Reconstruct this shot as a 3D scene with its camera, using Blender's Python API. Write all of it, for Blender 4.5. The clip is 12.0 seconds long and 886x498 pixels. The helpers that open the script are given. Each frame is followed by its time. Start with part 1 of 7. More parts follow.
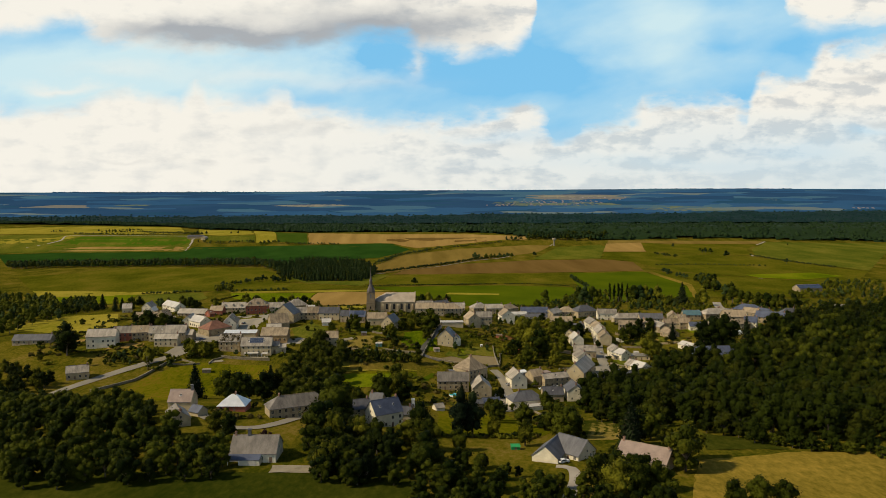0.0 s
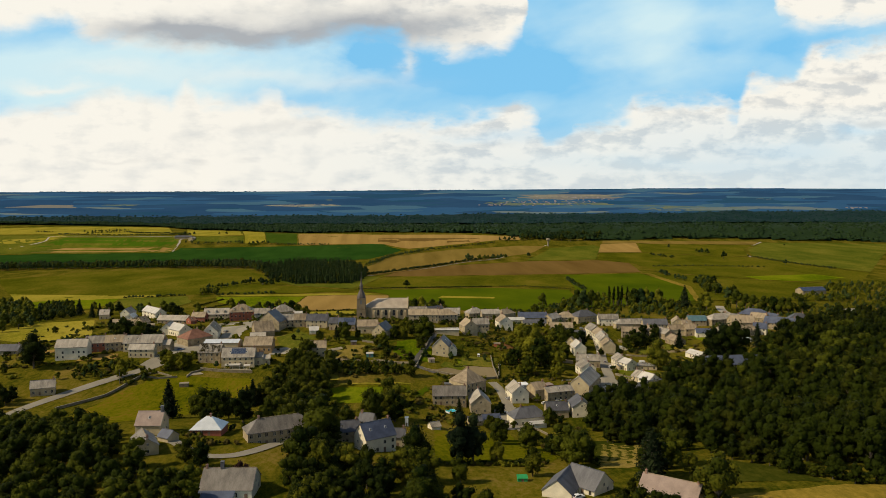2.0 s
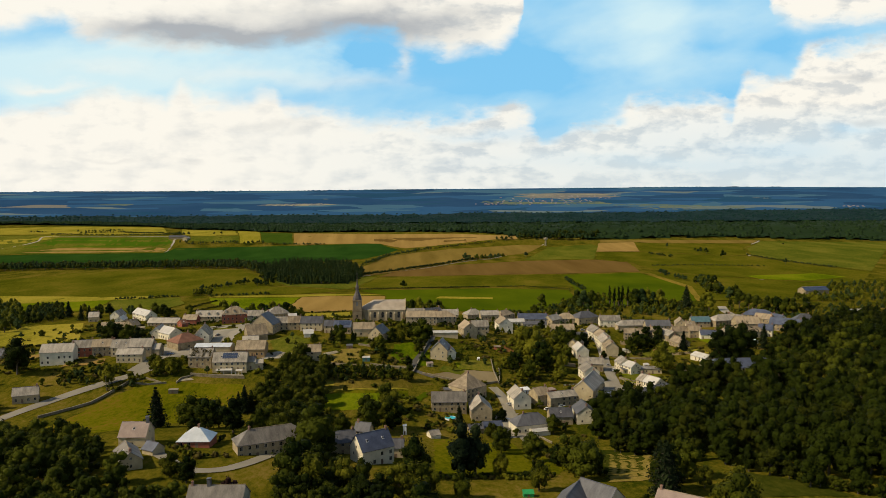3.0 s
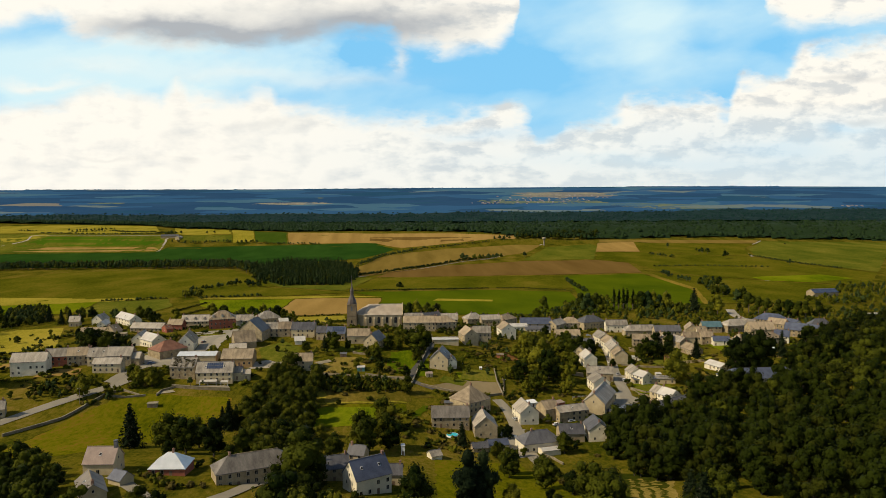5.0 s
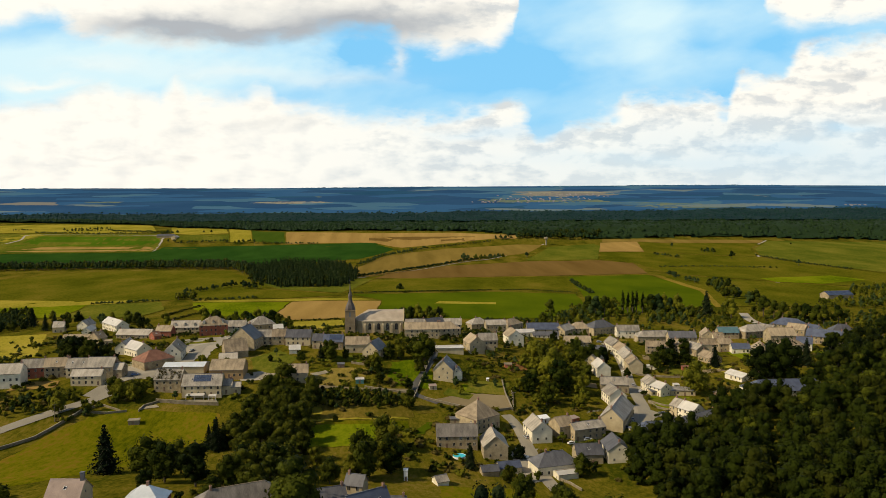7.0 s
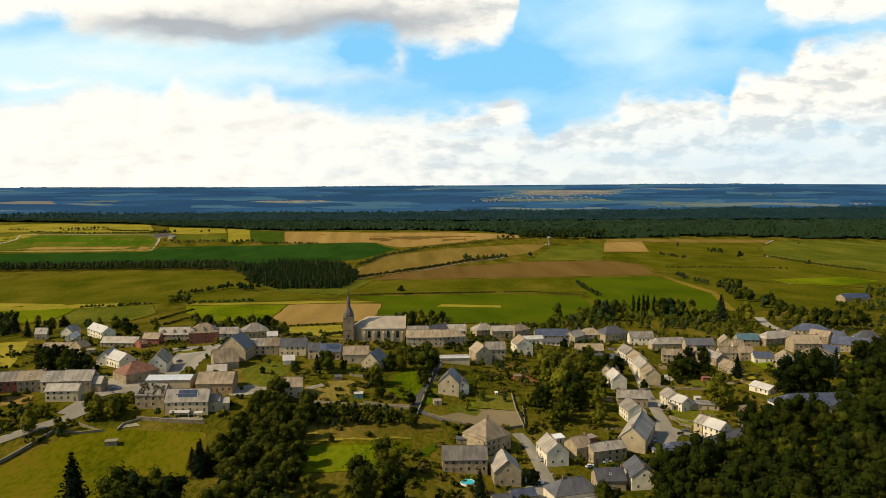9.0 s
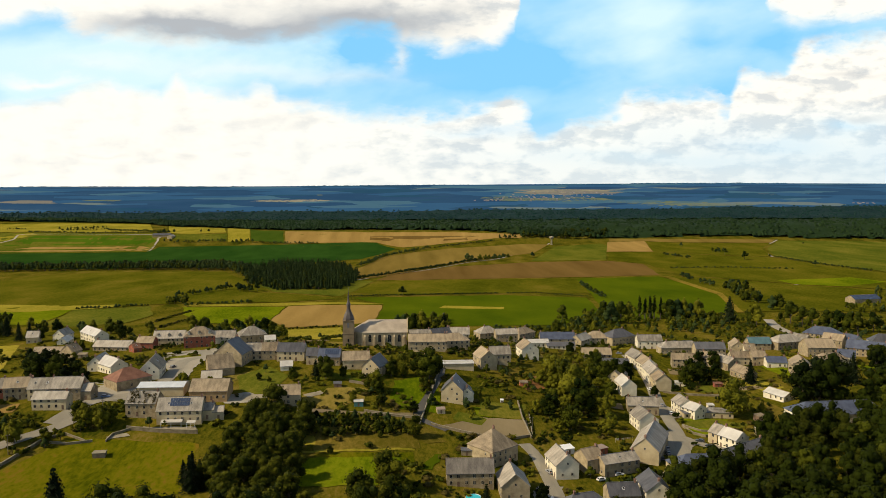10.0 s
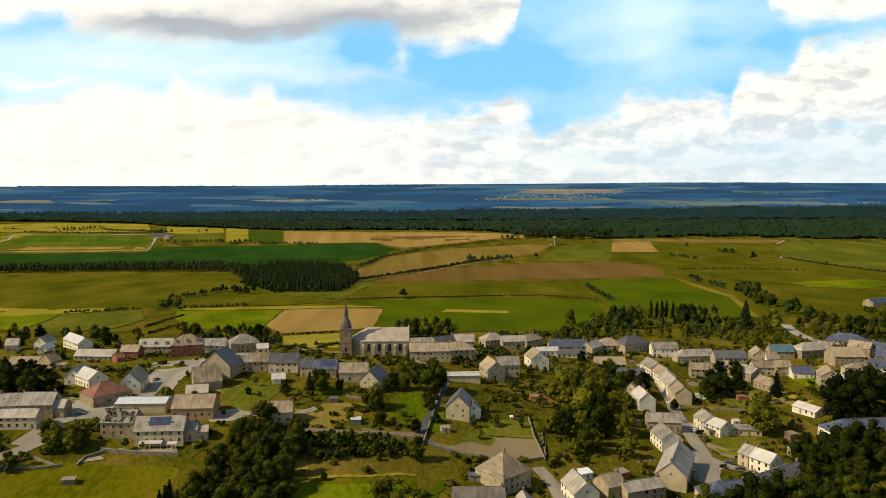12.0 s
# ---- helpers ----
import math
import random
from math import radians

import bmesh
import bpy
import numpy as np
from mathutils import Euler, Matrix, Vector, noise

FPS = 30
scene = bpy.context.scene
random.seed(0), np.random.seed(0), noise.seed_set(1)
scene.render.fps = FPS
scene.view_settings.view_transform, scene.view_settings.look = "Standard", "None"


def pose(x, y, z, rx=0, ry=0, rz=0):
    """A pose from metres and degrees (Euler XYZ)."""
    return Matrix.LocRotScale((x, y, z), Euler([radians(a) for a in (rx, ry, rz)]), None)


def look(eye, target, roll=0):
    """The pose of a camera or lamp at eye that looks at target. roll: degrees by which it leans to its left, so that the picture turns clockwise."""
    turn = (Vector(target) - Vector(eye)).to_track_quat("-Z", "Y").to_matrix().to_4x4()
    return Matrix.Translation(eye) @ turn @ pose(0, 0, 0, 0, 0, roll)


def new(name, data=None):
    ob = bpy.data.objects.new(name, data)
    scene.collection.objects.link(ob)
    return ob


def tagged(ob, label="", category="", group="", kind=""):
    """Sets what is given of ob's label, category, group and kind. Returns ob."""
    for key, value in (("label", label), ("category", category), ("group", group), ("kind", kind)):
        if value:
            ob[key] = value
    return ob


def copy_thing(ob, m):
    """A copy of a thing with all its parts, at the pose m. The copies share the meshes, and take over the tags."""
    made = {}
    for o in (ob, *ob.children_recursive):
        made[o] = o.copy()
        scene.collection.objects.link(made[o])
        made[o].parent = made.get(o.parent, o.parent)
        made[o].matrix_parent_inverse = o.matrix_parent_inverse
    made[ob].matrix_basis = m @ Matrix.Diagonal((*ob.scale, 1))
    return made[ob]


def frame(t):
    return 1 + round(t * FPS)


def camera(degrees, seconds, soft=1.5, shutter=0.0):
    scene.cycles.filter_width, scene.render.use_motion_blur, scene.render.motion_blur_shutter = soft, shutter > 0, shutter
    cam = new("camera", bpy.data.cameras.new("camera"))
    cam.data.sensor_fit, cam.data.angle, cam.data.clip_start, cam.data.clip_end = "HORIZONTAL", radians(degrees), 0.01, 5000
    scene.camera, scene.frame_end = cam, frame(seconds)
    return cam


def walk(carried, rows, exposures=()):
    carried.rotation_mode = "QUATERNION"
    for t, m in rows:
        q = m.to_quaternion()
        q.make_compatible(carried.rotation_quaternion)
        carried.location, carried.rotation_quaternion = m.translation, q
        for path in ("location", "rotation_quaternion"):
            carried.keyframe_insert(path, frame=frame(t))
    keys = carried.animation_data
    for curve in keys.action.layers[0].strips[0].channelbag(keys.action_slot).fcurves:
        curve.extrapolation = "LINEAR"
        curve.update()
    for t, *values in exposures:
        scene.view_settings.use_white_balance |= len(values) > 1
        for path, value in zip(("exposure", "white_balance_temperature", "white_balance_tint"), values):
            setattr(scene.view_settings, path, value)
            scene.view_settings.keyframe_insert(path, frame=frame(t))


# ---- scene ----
cam = camera(59.5, 12.0, soft=0.62)
PATH = [
    (0, (5.84, -4.97, 127.79), (7.74, 94.73, 120.24), -0.10),
    (0.5, (5.52, 3.43, 127.84), (7.62, 103.13, 120.29), -0.10),
    (1, (5.04, 11.84, 127.99), (7.49, 111.54, 120.44), -0.10),
    (1.5, (4.48, 20.32, 128.10), (7.23, 119.97, 120.50), -0.10),
    (2, (4.17, 28.56, 128.11), (7.17, 128.21, 120.51), -0.10),
    (2.5, (3.67, 36.70, 127.92), (6.87, 136.35, 120.32), -0.10),
    (3, (3.13, 44.68, 127.72), (6.63, 144.33, 120.01), -0.20),
    (5, (1.47, 76.60, 127.28), (5.52, 176.20, 119.43), -0.10),
    (5.5, (1.08, 84.50, 127.17), (5.18, 184.10, 119.22), -0.10),
    (6, (0.64, 92.34, 127.21), (4.74, 191.94, 119.26), -0.10),
    (6.5, (0.17, 100.29, 127.29), (4.32, 199.89, 119.29), -0.10),
    (7, (-0.30, 108.21, 127.31), (3.85, 207.81, 119.31), -0.10),
    (9, (-1.51, 140.72, 127.39), (2.59, 240.27, 119.24), -0.10),
    (9.5, (-1.72, 148.82, 127.39), (2.28, 248.42, 119.19), -0.10),
    (10, (-2.26, 156.91, 127.41), (1.74, 256.51, 119.16), -0.10),
    (10.5, (-2.66, 164.95, 127.34), (1.34, 264.50, 119.14), -0.10),
    (11, (-2.65, 173.04, 127.24), (1.30, 272.59, 118.94), -0.10),
    (11.5, (-2.77, 181.07, 126.93), (1.18, 280.67, 118.58), -0.10),
    (12, (-2.85, 188.71, 126.86), (1.05, 288.26, 118.56), -0.10),
]
walk(cam, [(t, look(eye, target, roll)) for t, eye, target, roll in PATH], [(0.0, -0.42, 6950.0, 9.0), (3.0, -0.34, 6950.0, 9.0), (7.0, -0.23, 6950.0, 9.0), (12.0, -0.14, 6950.0, 9.0)])

# ---- world, sun ----
SUN_AZ, SUN_EL = -104.0, 40.0          # degrees from +y towards +x, and above the horizon
world = bpy.data.worlds.new("sky")
scene.world = world
world.use_nodes = True
WN, WL = world.node_tree.nodes, world.node_tree.links
WN.clear()


def wmath(op, a, b=None, c=None, clamp=False):
    n = WN.new("ShaderNodeMath")
    n.operation, n.use_clamp = op, clamp
    for i, v in enumerate((a, b, c)):
        if v is None:
            continue
        if isinstance(v, (int, float)):
            n.inputs[i].default_value = v
        else:
            WL.new(v, n.inputs[i])
    return n.outputs[0]


def wmix(fac, a, b):
    n = WN.new("ShaderNodeMix")
    n.data_type = "RGBA"
    for sock, v in ((n.inputs[0], fac), (n.inputs[6], a), (n.inputs[7], b)):
        if isinstance(v, tuple):
            sock.default_value = (*v, 1)
        elif isinstance(v, (int, float)):
            sock.default_value = v
        else:
            WL.new(v, sock)
    return n.outputs[2]


def wnoise(vec, scale, detail, rough=0.55):
    n = WN.new("ShaderNodeTexNoise")
    n.inputs["Scale"].default_value, n.inputs["Detail"].default_value, n.inputs["Roughness"].default_value = scale, detail, rough
    WL.new(vec, n.inputs["Vector"])
    return n.outputs["Fac"]


def wlumps(vec, scale):
    """Rounded heaps, as of cumulus: 1 in the middle of a heap, falling to its rim."""
    n = WN.new("ShaderNodeTexVoronoi")
    n.feature = "SMOOTH_F1"
    n.inputs["Scale"].default_value, n.inputs["Detail"].default_value, n.inputs["Roughness"].default_value, n.inputs["Smoothness"].default_value = scale, 3.0, 0.55, 0.35
    WL.new(vec, n.inputs["Vector"])
    return wmath("SUBTRACT", 0.8, n.outputs["Distance"])


sky_dir = WN.new("ShaderNodeTexCoord").outputs["Generated"]
sep = WN.new("ShaderNodeSeparateXYZ")
WL.new(sky_dir, sep.inputs[0])
ahead = wmath("MAXIMUM", wmath("ABSOLUTE", sep.outputs[1]), 0.02)
su = wmath("DIVIDE", sep.outputs[0], ahead)      # sideways slope of the sight line
sv = wmath("DIVIDE", sep.outputs[2], ahead)      # its rise
flat = WN.new("ShaderNodeCombineXYZ")
WL.new(su, flat.inputs[0])
WL.new(wmath("MULTIPLY", sv, 1.9), flat.inputs[1])
puffs = wnoise(flat.outputs[0], 9.0, 7.0, 0.56)
fluff = wnoise(flat.outputs[0], 27.0, 6.0, 0.6)
broad = wnoise(flat.outputs[0], 3.1, 4.0, 0.5)
strata = WN.new("ShaderNodeCombineXYZ")
WL.new(wmath("MULTIPLY", su, 0.45), strata.inputs[0])
WL.new(wmath("MULTIPLY", sv, 3.2), strata.inputs[1])
layers = wnoise(strata.outputs[0], 16.0, 6.0, 0.6)
heaped = WN.new("ShaderNodeCombineXYZ")
WL.new(wmath("ADD", su, wmath("MULTIPLY", wmath("SUBTRACT", fluff, 0.5), 0.05)), heaped.inputs[0])
WL.new(wmath("ADD", wmath("MULTIPLY", sv, 2.3), wmath("MULTIPLY", wmath("SUBTRACT", puffs, 0.5), 0.08)), heaped.inputs[1])
heaps = wlumps(heaped.outputs[0], 15.0)
raised = WN.new("ShaderNodeVectorMath")
raised.operation = "ADD"
WL.new(heaped.outputs[0], raised.inputs[0])
raised.inputs[1].default_value = (-0.010, 0.020, 0)
heap_relief = wmath("SUBTRACT", wlumps(raised.outputs[0], 15.0), heaps)
warp_u = wmath("ADD", su, wmath("MULTIPLY", wmath("SUBTRACT", puffs, 0.5), 0.11))
warp_v = wmath("ADD", sv, wmath("MULTIPLY", wmath("SUBTRACT", broad, 0.5), 0.05))
warp_v = wmath("ADD", warp_v, wmath("MULTIPLY", wmath("SUBTRACT", puffs, 0.5), 0.05))


def bank(u, v, ru, rv, amount):
    """A soft patch about a direction."""
    a = wmath("DIVIDE", wmath("SUBTRACT", warp_u, u), ru)
    b = wmath("DIVIDE", wmath("SUBTRACT", warp_v, v), rv)
    d = wmath("ADD", wmath("MULTIPLY", a, a), wmath("MULTIPLY", b, b))
    return wmath("MULTIPLY", wmath("POWER", 2.718, wmath("MULTIPLY", d, -1.0)), amount)


def total(parts):
    out = parts[0]
    for p in parts[1:]:
        out = wmath("ADD", out, p)
    return out


def bank_at(x, y, rx, ry, amount):
    return bank((x - 784) / 1372 + 0.041, (333 - y) / 1372, rx / 1372, ry / 1372, amount)


def skyline(*points):
    """The rise of a cloud's edge along the horizon, from (across, down) points on a 1568-wide view."""
    ramp = WN.new("ShaderNodeValToRGB")
    for k, (x, y) in enumerate(points):
        stop = ramp.color_ramp.elements[0 if k == 0 else -1] if k in (0, len(points) - 1) else ramp.color_ramp.elements.new((x + 200) / 1968)
        stop.color = ((450 - y) / 1000,) * 3 + (1,)
    across = wmath("MULTIPLY_ADD", wmath("SUBTRACT", edge_u, 0.041), 1372 / 1968, 984 / 1968, clamp=True)
    WL.new(across, ramp.inputs[0])
    return wmath("MULTIPLY_ADD", ramp.outputs[0], 1000 / 1372, (333 - 450) / 1372)


def soft(x, width):
    """0 below zero, 1 above width, eased."""
    k = wmath("DIVIDE", x, width, clamp=True)
    return wmath("MULTIPLY", wmath("MULTIPLY", k, k), wmath("SUBTRACT", 3.0, wmath("MULTIPLY", k, 2.0)))


edge_u = wmath("ADD", su, wmath("MULTIPLY", wmath("SUBTRACT", fluff, 0.5), 0.014))
rough_edge = total([wmath("MULTIPLY", wmath("SUBTRACT", puffs, 0.5), 0.050), wmath("MULTIPLY", wmath("SUBTRACT", heaps, 0.25), 0.030), wmath("MULTIPLY", wmath("SUBTRACT", fluff, 0.5), 0.030)])
right_side = soft(wmath("ADD", su, 0.20), 0.35)
high = wmath("MULTIPLY", wmath("MAXIMUM", wmath("SUBTRACT", wmath("ABSOLUTE", sv), 0.28), 0.0), 2.2)
# the deck of cumulus along the horizon
deck_top = skyline((-200, 165), (60, 170), (120, 165), (165, 142), (300, 150), (324, 122), (346, 146), (440, 156), (462, 142), (484, 144), (498, 166), (560, 180), (640, 194), (720, 190), (800, 184), (890, 176), (925, 182), (955, 226), (982, 214), (1000, 194), (1088, 182), (1106, 157), (1265, 152), (1290, 172), (1312, 116), (1345, 114), (1392, 122), (1420, 66), (1568, 56), (1768, 60))
below_top = wmath("SUBTRACT", deck_top, wmath("MULTIPLY_ADD", wmath("ADD", rough_edge, 0.018), wmath("MULTIPLY_ADD", right_side, 0.35, 0.5), sv))
deck = soft(below_top, 0.032)
# the grey bank overhead and the white one beside it
base_line = skyline((-200, 66), (30, 66), (80, 48), (130, 52), (170, 86), (320, 94), (430, 97), (520, 88), (580, 76), (690, 66), (716, 92), (790, 102), (880, 92), (912, 62), (925, -60), (960, -260), (1300, -300), (1340, -60), (1356, 34), (1400, 56), (1480, 50), (1768, 30))
above_base = wmath("SUBTRACT", wmath("MULTIPLY_ADD", wmath("ADD", rough_edge, 0.033), 0.45, sv), base_line)
upper_bank = wmath("MULTIPLY", soft(above_base, 0.030), wmath("SUBTRACT", 1.0, wmath("MULTIPLY", high, 1.2), clamp=True))
drift = wmath("MULTIPLY", soft(wmath("SUBTRACT", puffs, 0.54), 0.16), 0.25)
cloud = wmath("MAXIMUM", deck, upper_bank)
cloud = wmath("MAXIMUM", cloud, wmath("MULTIPLY", drift, soft(wmath("SUBTRACT", wmath("ABSOLUTE", sv), 0.30), 0.1)))
cloud = wmath("SUBTRACT", cloud, total([bank_at(975, 222, 42, 16, 0.75), bank_at(1400, 262, 110, 14, 0.35), bank_at(1500, 232, 60, 10, 0.45), bank_at(1180, 292, 260, 14, 0.35), bank_at(860, 246, 90, 9, 0.3)]), clamp=True)
cloud = wmath("MAXIMUM", cloud, total([bank_at(95, 150, 70, 9, 0.7), bank_at(200, 118, 90, 12, 0.35), bank_at(704, 112, 14, 26, 0.55), bank_at(420, 132, 130, 12, 0.35), bank_at(600, 150, 110, 14, 0.3)]))
lifted = WN.new("ShaderNodeVectorMath")
lifted.operation = "ADD"
WL.new(flat.outputs[0], lifted.inputs[0])
lifted.inputs[1].default_value = (-0.018, 0.030, 0)
relief = wmath("SUBTRACT", wnoise(lifted.outputs[0], 9.0, 7.0, 0.56), puffs)
fine_relief = wmath("SUBTRACT", wnoise(lifted.outputs[0], 27.0, 6.0, 0.6), fluff)
heavy = total([bank_at(430, 74, 190, 26, 1.15), bank_at(640, 52, 120, 38, 0.85), bank_at(290, 62, 130, 15, 0.6), bank_at(760, 40, 110, 34, 0.42), bank_at(480, 30, 160, 24, 0.25), bank_at(1530, 142, 70, 7, 0.42), bank_at(1545, 216, 45, 8, 0.5),
               bank_at(480, 216, 62, 9, 0.26), bank_at(520, 232, 30, 7, 0.22), bank_at(200, 275, 70, 5, 0.22), bank_at(330, 281, 34, 5, 0.26), bank_at(430, 277, 40, 5, 0.22), bank_at(850, 258, 70, 6, 0.24), wmath("MULTIPLY", relief, 0.5)])
heavy = wmath("MULTIPLY", wmath("SUBTRACT", heavy, 0.06), 1.0, clamp=True)
depth = wmath("MULTIPLY", soft(wmath("SUBTRACT", below_top, 0.012), 0.07), wmath("MULTIPLY_ADD", right_side, 0.30, 0.10))
shade = total([
    depth, bank_at(760, 30, 150, 40, 0.3), bank_at(1180, 236, 240, 20, 0.2), bank_at(820, 240, 180, 20, 0.18),
    wmath("MULTIPLY", wmath("MULTIPLY", heap_relief, 1.5), wmath("MULTIPLY_ADD", right_side, 0.8, 0.25)), wmath("MULTIPLY", wmath("MULTIPLY", relief, 2.4), wmath("MULTIPLY_ADD", right_side, 0.75, 0.25)),
    wmath("MULTIPLY", wmath("MULTIPLY", fine_relief, 3.0), wmath("MULTIPLY_ADD", right_side, 0.6, 0.45)), wmath("MULTIPLY", wmath("MULTIPLY", wmath("SUBTRACT", layers, 0.50), 2.2), wmath("MULTIPLY_ADD", right_side, 0.6, 0.4))])
shade = wmath("MULTIPLY", shade, 0.9, clamp=True)
sky = WN.new("ShaderNodeTexSky")
sky.sky_type, sky.sun_disc = "NISHITA", False
sky.sun_elevation, sky.sun_rotation = radians(SUN_EL), radians(SUN_AZ)
sky.air_density, sky.dust_density, sky.ozone_density = 1.0, 0.6, 2.0
upper = wmath("MULTIPLY", wmath("SUBTRACT", wmath("ABSOLUTE", sv), 0.28), 2.0, clamp=True)
clear = wmix(wmath("SUBTRACT", 0.85, wmath("MULTIPLY", upper, 0.85)), sky.outputs[0], (2.6, 7.9, 13.2))
wisp = WN.new("ShaderNodeCombineXYZ")
WL.new(wmath("ADD", wmath("MULTIPLY", su, 0.9), wmath("MULTIPLY", sv, 0.9)), wisp.inputs[0])
WL.new(wmath("MULTIPLY", wmath("SUBTRACT", sv, wmath("MULTIPLY", su, 0.35)), 2.6), wisp.inputs[1])
veil = wmath("MULTIPLY", wmath("SUBTRACT", wnoise(wisp.outputs[0], 5.0, 4.0, 0.5), 0.36), 2.4, clamp=True)
veil = total([wmath("MULTIPLY", veil, 0.7), bank_at(140, 125, 320, 60, 1.1), bank_at(1180, 40, 150, 60, 0.6), bank_at(1130, 110, 160, 40, 0.45), bank_at(520, 120, 170, 40, 0.4), bank_at(640, 98, 60, 28, -0.9), bank_at(770, 125, 70, 24, -0.8), bank_at(905, 110, 110, 40, -0.9), bank_at(1250, 75, 60, 24, -0.5), bank_at(1370, 92, 44, 26, -0.35)])
veil = wmath("MULTIPLY", wmath("MINIMUM", wmath("MAXIMUM", veil, 0.0), 1.0), wmath("SUBTRACT", 1.0, wmath("MULTIPLY", high, 1.5), clamp=True))
clear = wmix(wmath("MULTIPLY", veil, 0.92), clear, (8.4, 11.2, 12.4))
lit_cloud = wmix(shade, (12.0, 11.9, 11.4), (8.3, 8.8, 9.2))
lit_cloud = wmix(heavy, lit_cloud, (5.3, 5.8, 6.5))
low = wmath("SUBTRACT", 1.0, wmath("MULTIPLY", wmath("ABSOLUTE", sv), 12.0), clamp=True)
clear = wmix(wmath("MULTIPLY", low, 0.9), clear, (8.6, 10.0, 10.8))
near_rim = wmath("SUBTRACT", 1.0, wmath("MULTIPLY", wmath("ABSOLUTE", sv), 9.0), clamp=True)
cloud = wmath("MULTIPLY", cloud, wmath("SUBTRACT", 1.0, wmath("MULTIPLY", near_rim, wmath("ADD", wmath("MULTIPLY", su, 0.9), 0.25, clamp=True))))
back = WN.new("ShaderNodeBackground")
back.inputs["Strength"].default_value = 0.1
WL.new(wmix(cloud, clear, lit_cloud), back.inputs["Color"])
WL.new(back.outputs[0], WN.new("ShaderNodeOutputWorld").inputs[0])

sun = new("sun", bpy.data.lights.new("sun", "SUN"))
sun.data.energy, sun.data.angle, sun.data.color = 5.4, radians(0.6), (1.0, 0.86, 0.62)
az, el = radians(SUN_AZ), radians(SUN_EL)
sun.matrix_world = look((1000 * math.sin(az) * math.cos(el), 400 + 1000 * math.cos(az) * math.cos(el), 1000 * math.sin(el)), (0, 400, 0))

# ---- materials ----
MATS = {}


def mat(name, dark, light, rough=0.85, scale=0.4, fine=6.0, bump=0.0, vary=0.0, spec=0.3, stretch=(1, 1, 1), turn=0.0, metal=0.0, space="Object", island=0.0, dry=None, depth=0.05):
    """A material whose colour wanders between two tones at a broad and a fine scale."""
    m = bpy.data.materials.new(name)
    m.use_nodes = True
    nt = m.node_tree
    N, L = nt.nodes, nt.links
    bsdf = N["Principled BSDF"]
    bsdf.inputs["Roughness"].default_value, bsdf.inputs["Metallic"].default_value = rough, metal
    bsdf.inputs["Specular IOR Level"].default_value = spec
    co = N.new("ShaderNodeTexCoord")
    mp = N.new("ShaderNodeMapping")
    mp.inputs["Scale"].default_value, mp.inputs["Rotation"].default_value = stretch, (0, 0, radians(turn))
    L.new(co.outputs[space], mp.inputs[0])
    a, b = N.new("ShaderNodeTexNoise"), N.new("ShaderNodeTexNoise")
    if spec == 0.0:
        b.inputs["Roughness"].default_value = 0.74
    for n, s, d in ((a, scale, 4.0), (b, fine, 3.0 if spec else 7.0)):
        n.inputs["Scale"].default_value, n.inputs["Detail"].default_value = s, d
        L.new(mp.outputs[0], n.inputs[0])
    mixf = N.new("ShaderNodeMath")
    mixf.operation = "MULTIPLY_ADD"
    L.new(b.outputs["Fac"], mixf.inputs[0])
    mixf.inputs[1].default_value = 0.55 if not dry else 1.9
    half = N.new("ShaderNodeMath")
    half.operation = "MULTIPLY_ADD"
    L.new(a.outputs["Fac"], half.inputs[0])
    half.inputs[1].default_value, half.inputs[2].default_value = (1.3, -0.42) if not dry else (1.5, -1.2)
    L.new(half.outputs[0], mixf.inputs[2])
    fac = mixf.outputs[0]
    if vary:
        info = N.new("ShaderNodeObjectInfo")
        v = N.new("ShaderNodeMath")
        v.operation = "MULTIPLY_ADD"
        L.new(info.outputs["Random"], v.inputs[0])
        v.inputs[1].default_value = vary
        off = N.new("ShaderNodeMath")
        off.operation = "SUBTRACT"
        L.new(fac, off.inputs[0])
        off.inputs[1].default_value = vary / 2
        L.new(off.outputs[0], v.inputs[2])
        fac = v.outputs[0]
    if island:
        geo = N.new("ShaderNodeNewGeometry")
        v = N.new("ShaderNodeMath")
        v.operation = "MULTIPLY_ADD"
        L.new(geo.outputs["Random Per Island"], v.inputs[0])
        v.inputs[1].default_value = island
        off = N.new("ShaderNodeMath")
        off.operation = "SUBTRACT"
        L.new(fac, off.inputs[0])
        off.inputs[1].default_value = island / 2
        L.new(off.outputs[0], v.inputs[2])
        fac = v.outputs[0]
    ramp = N.new("ShaderNodeValToRGB")
    ramp.color_ramp.elements[0].color, ramp.color_ramp.elements[1].color = (*dark, 1), (*light, 1)
    ramp.color_ramp.elements[0].position, ramp.color_ramp.elements[1].position = 0.15, 0.85
    if dry:
        ramp.color_ramp.elements[1].position = 0.62
        ramp.color_ramp.elements.new(0.95).color = (*dry, 1)
    L.new(fac, ramp.inputs[0])
    L.new(ramp.outputs[0], bsdf.inputs["Base Color"])
    if bump:
        bp = N.new("ShaderNodeBump")
        bp.inputs["Strength"].default_value, bp.inputs["Distance"].default_value = bump, depth
        L.new(b.outputs["Fac"], bp.inputs["Height"])
        L.new(bp.outputs[0], bsdf.inputs["Normal"])
    MATS[name] = m
    return m


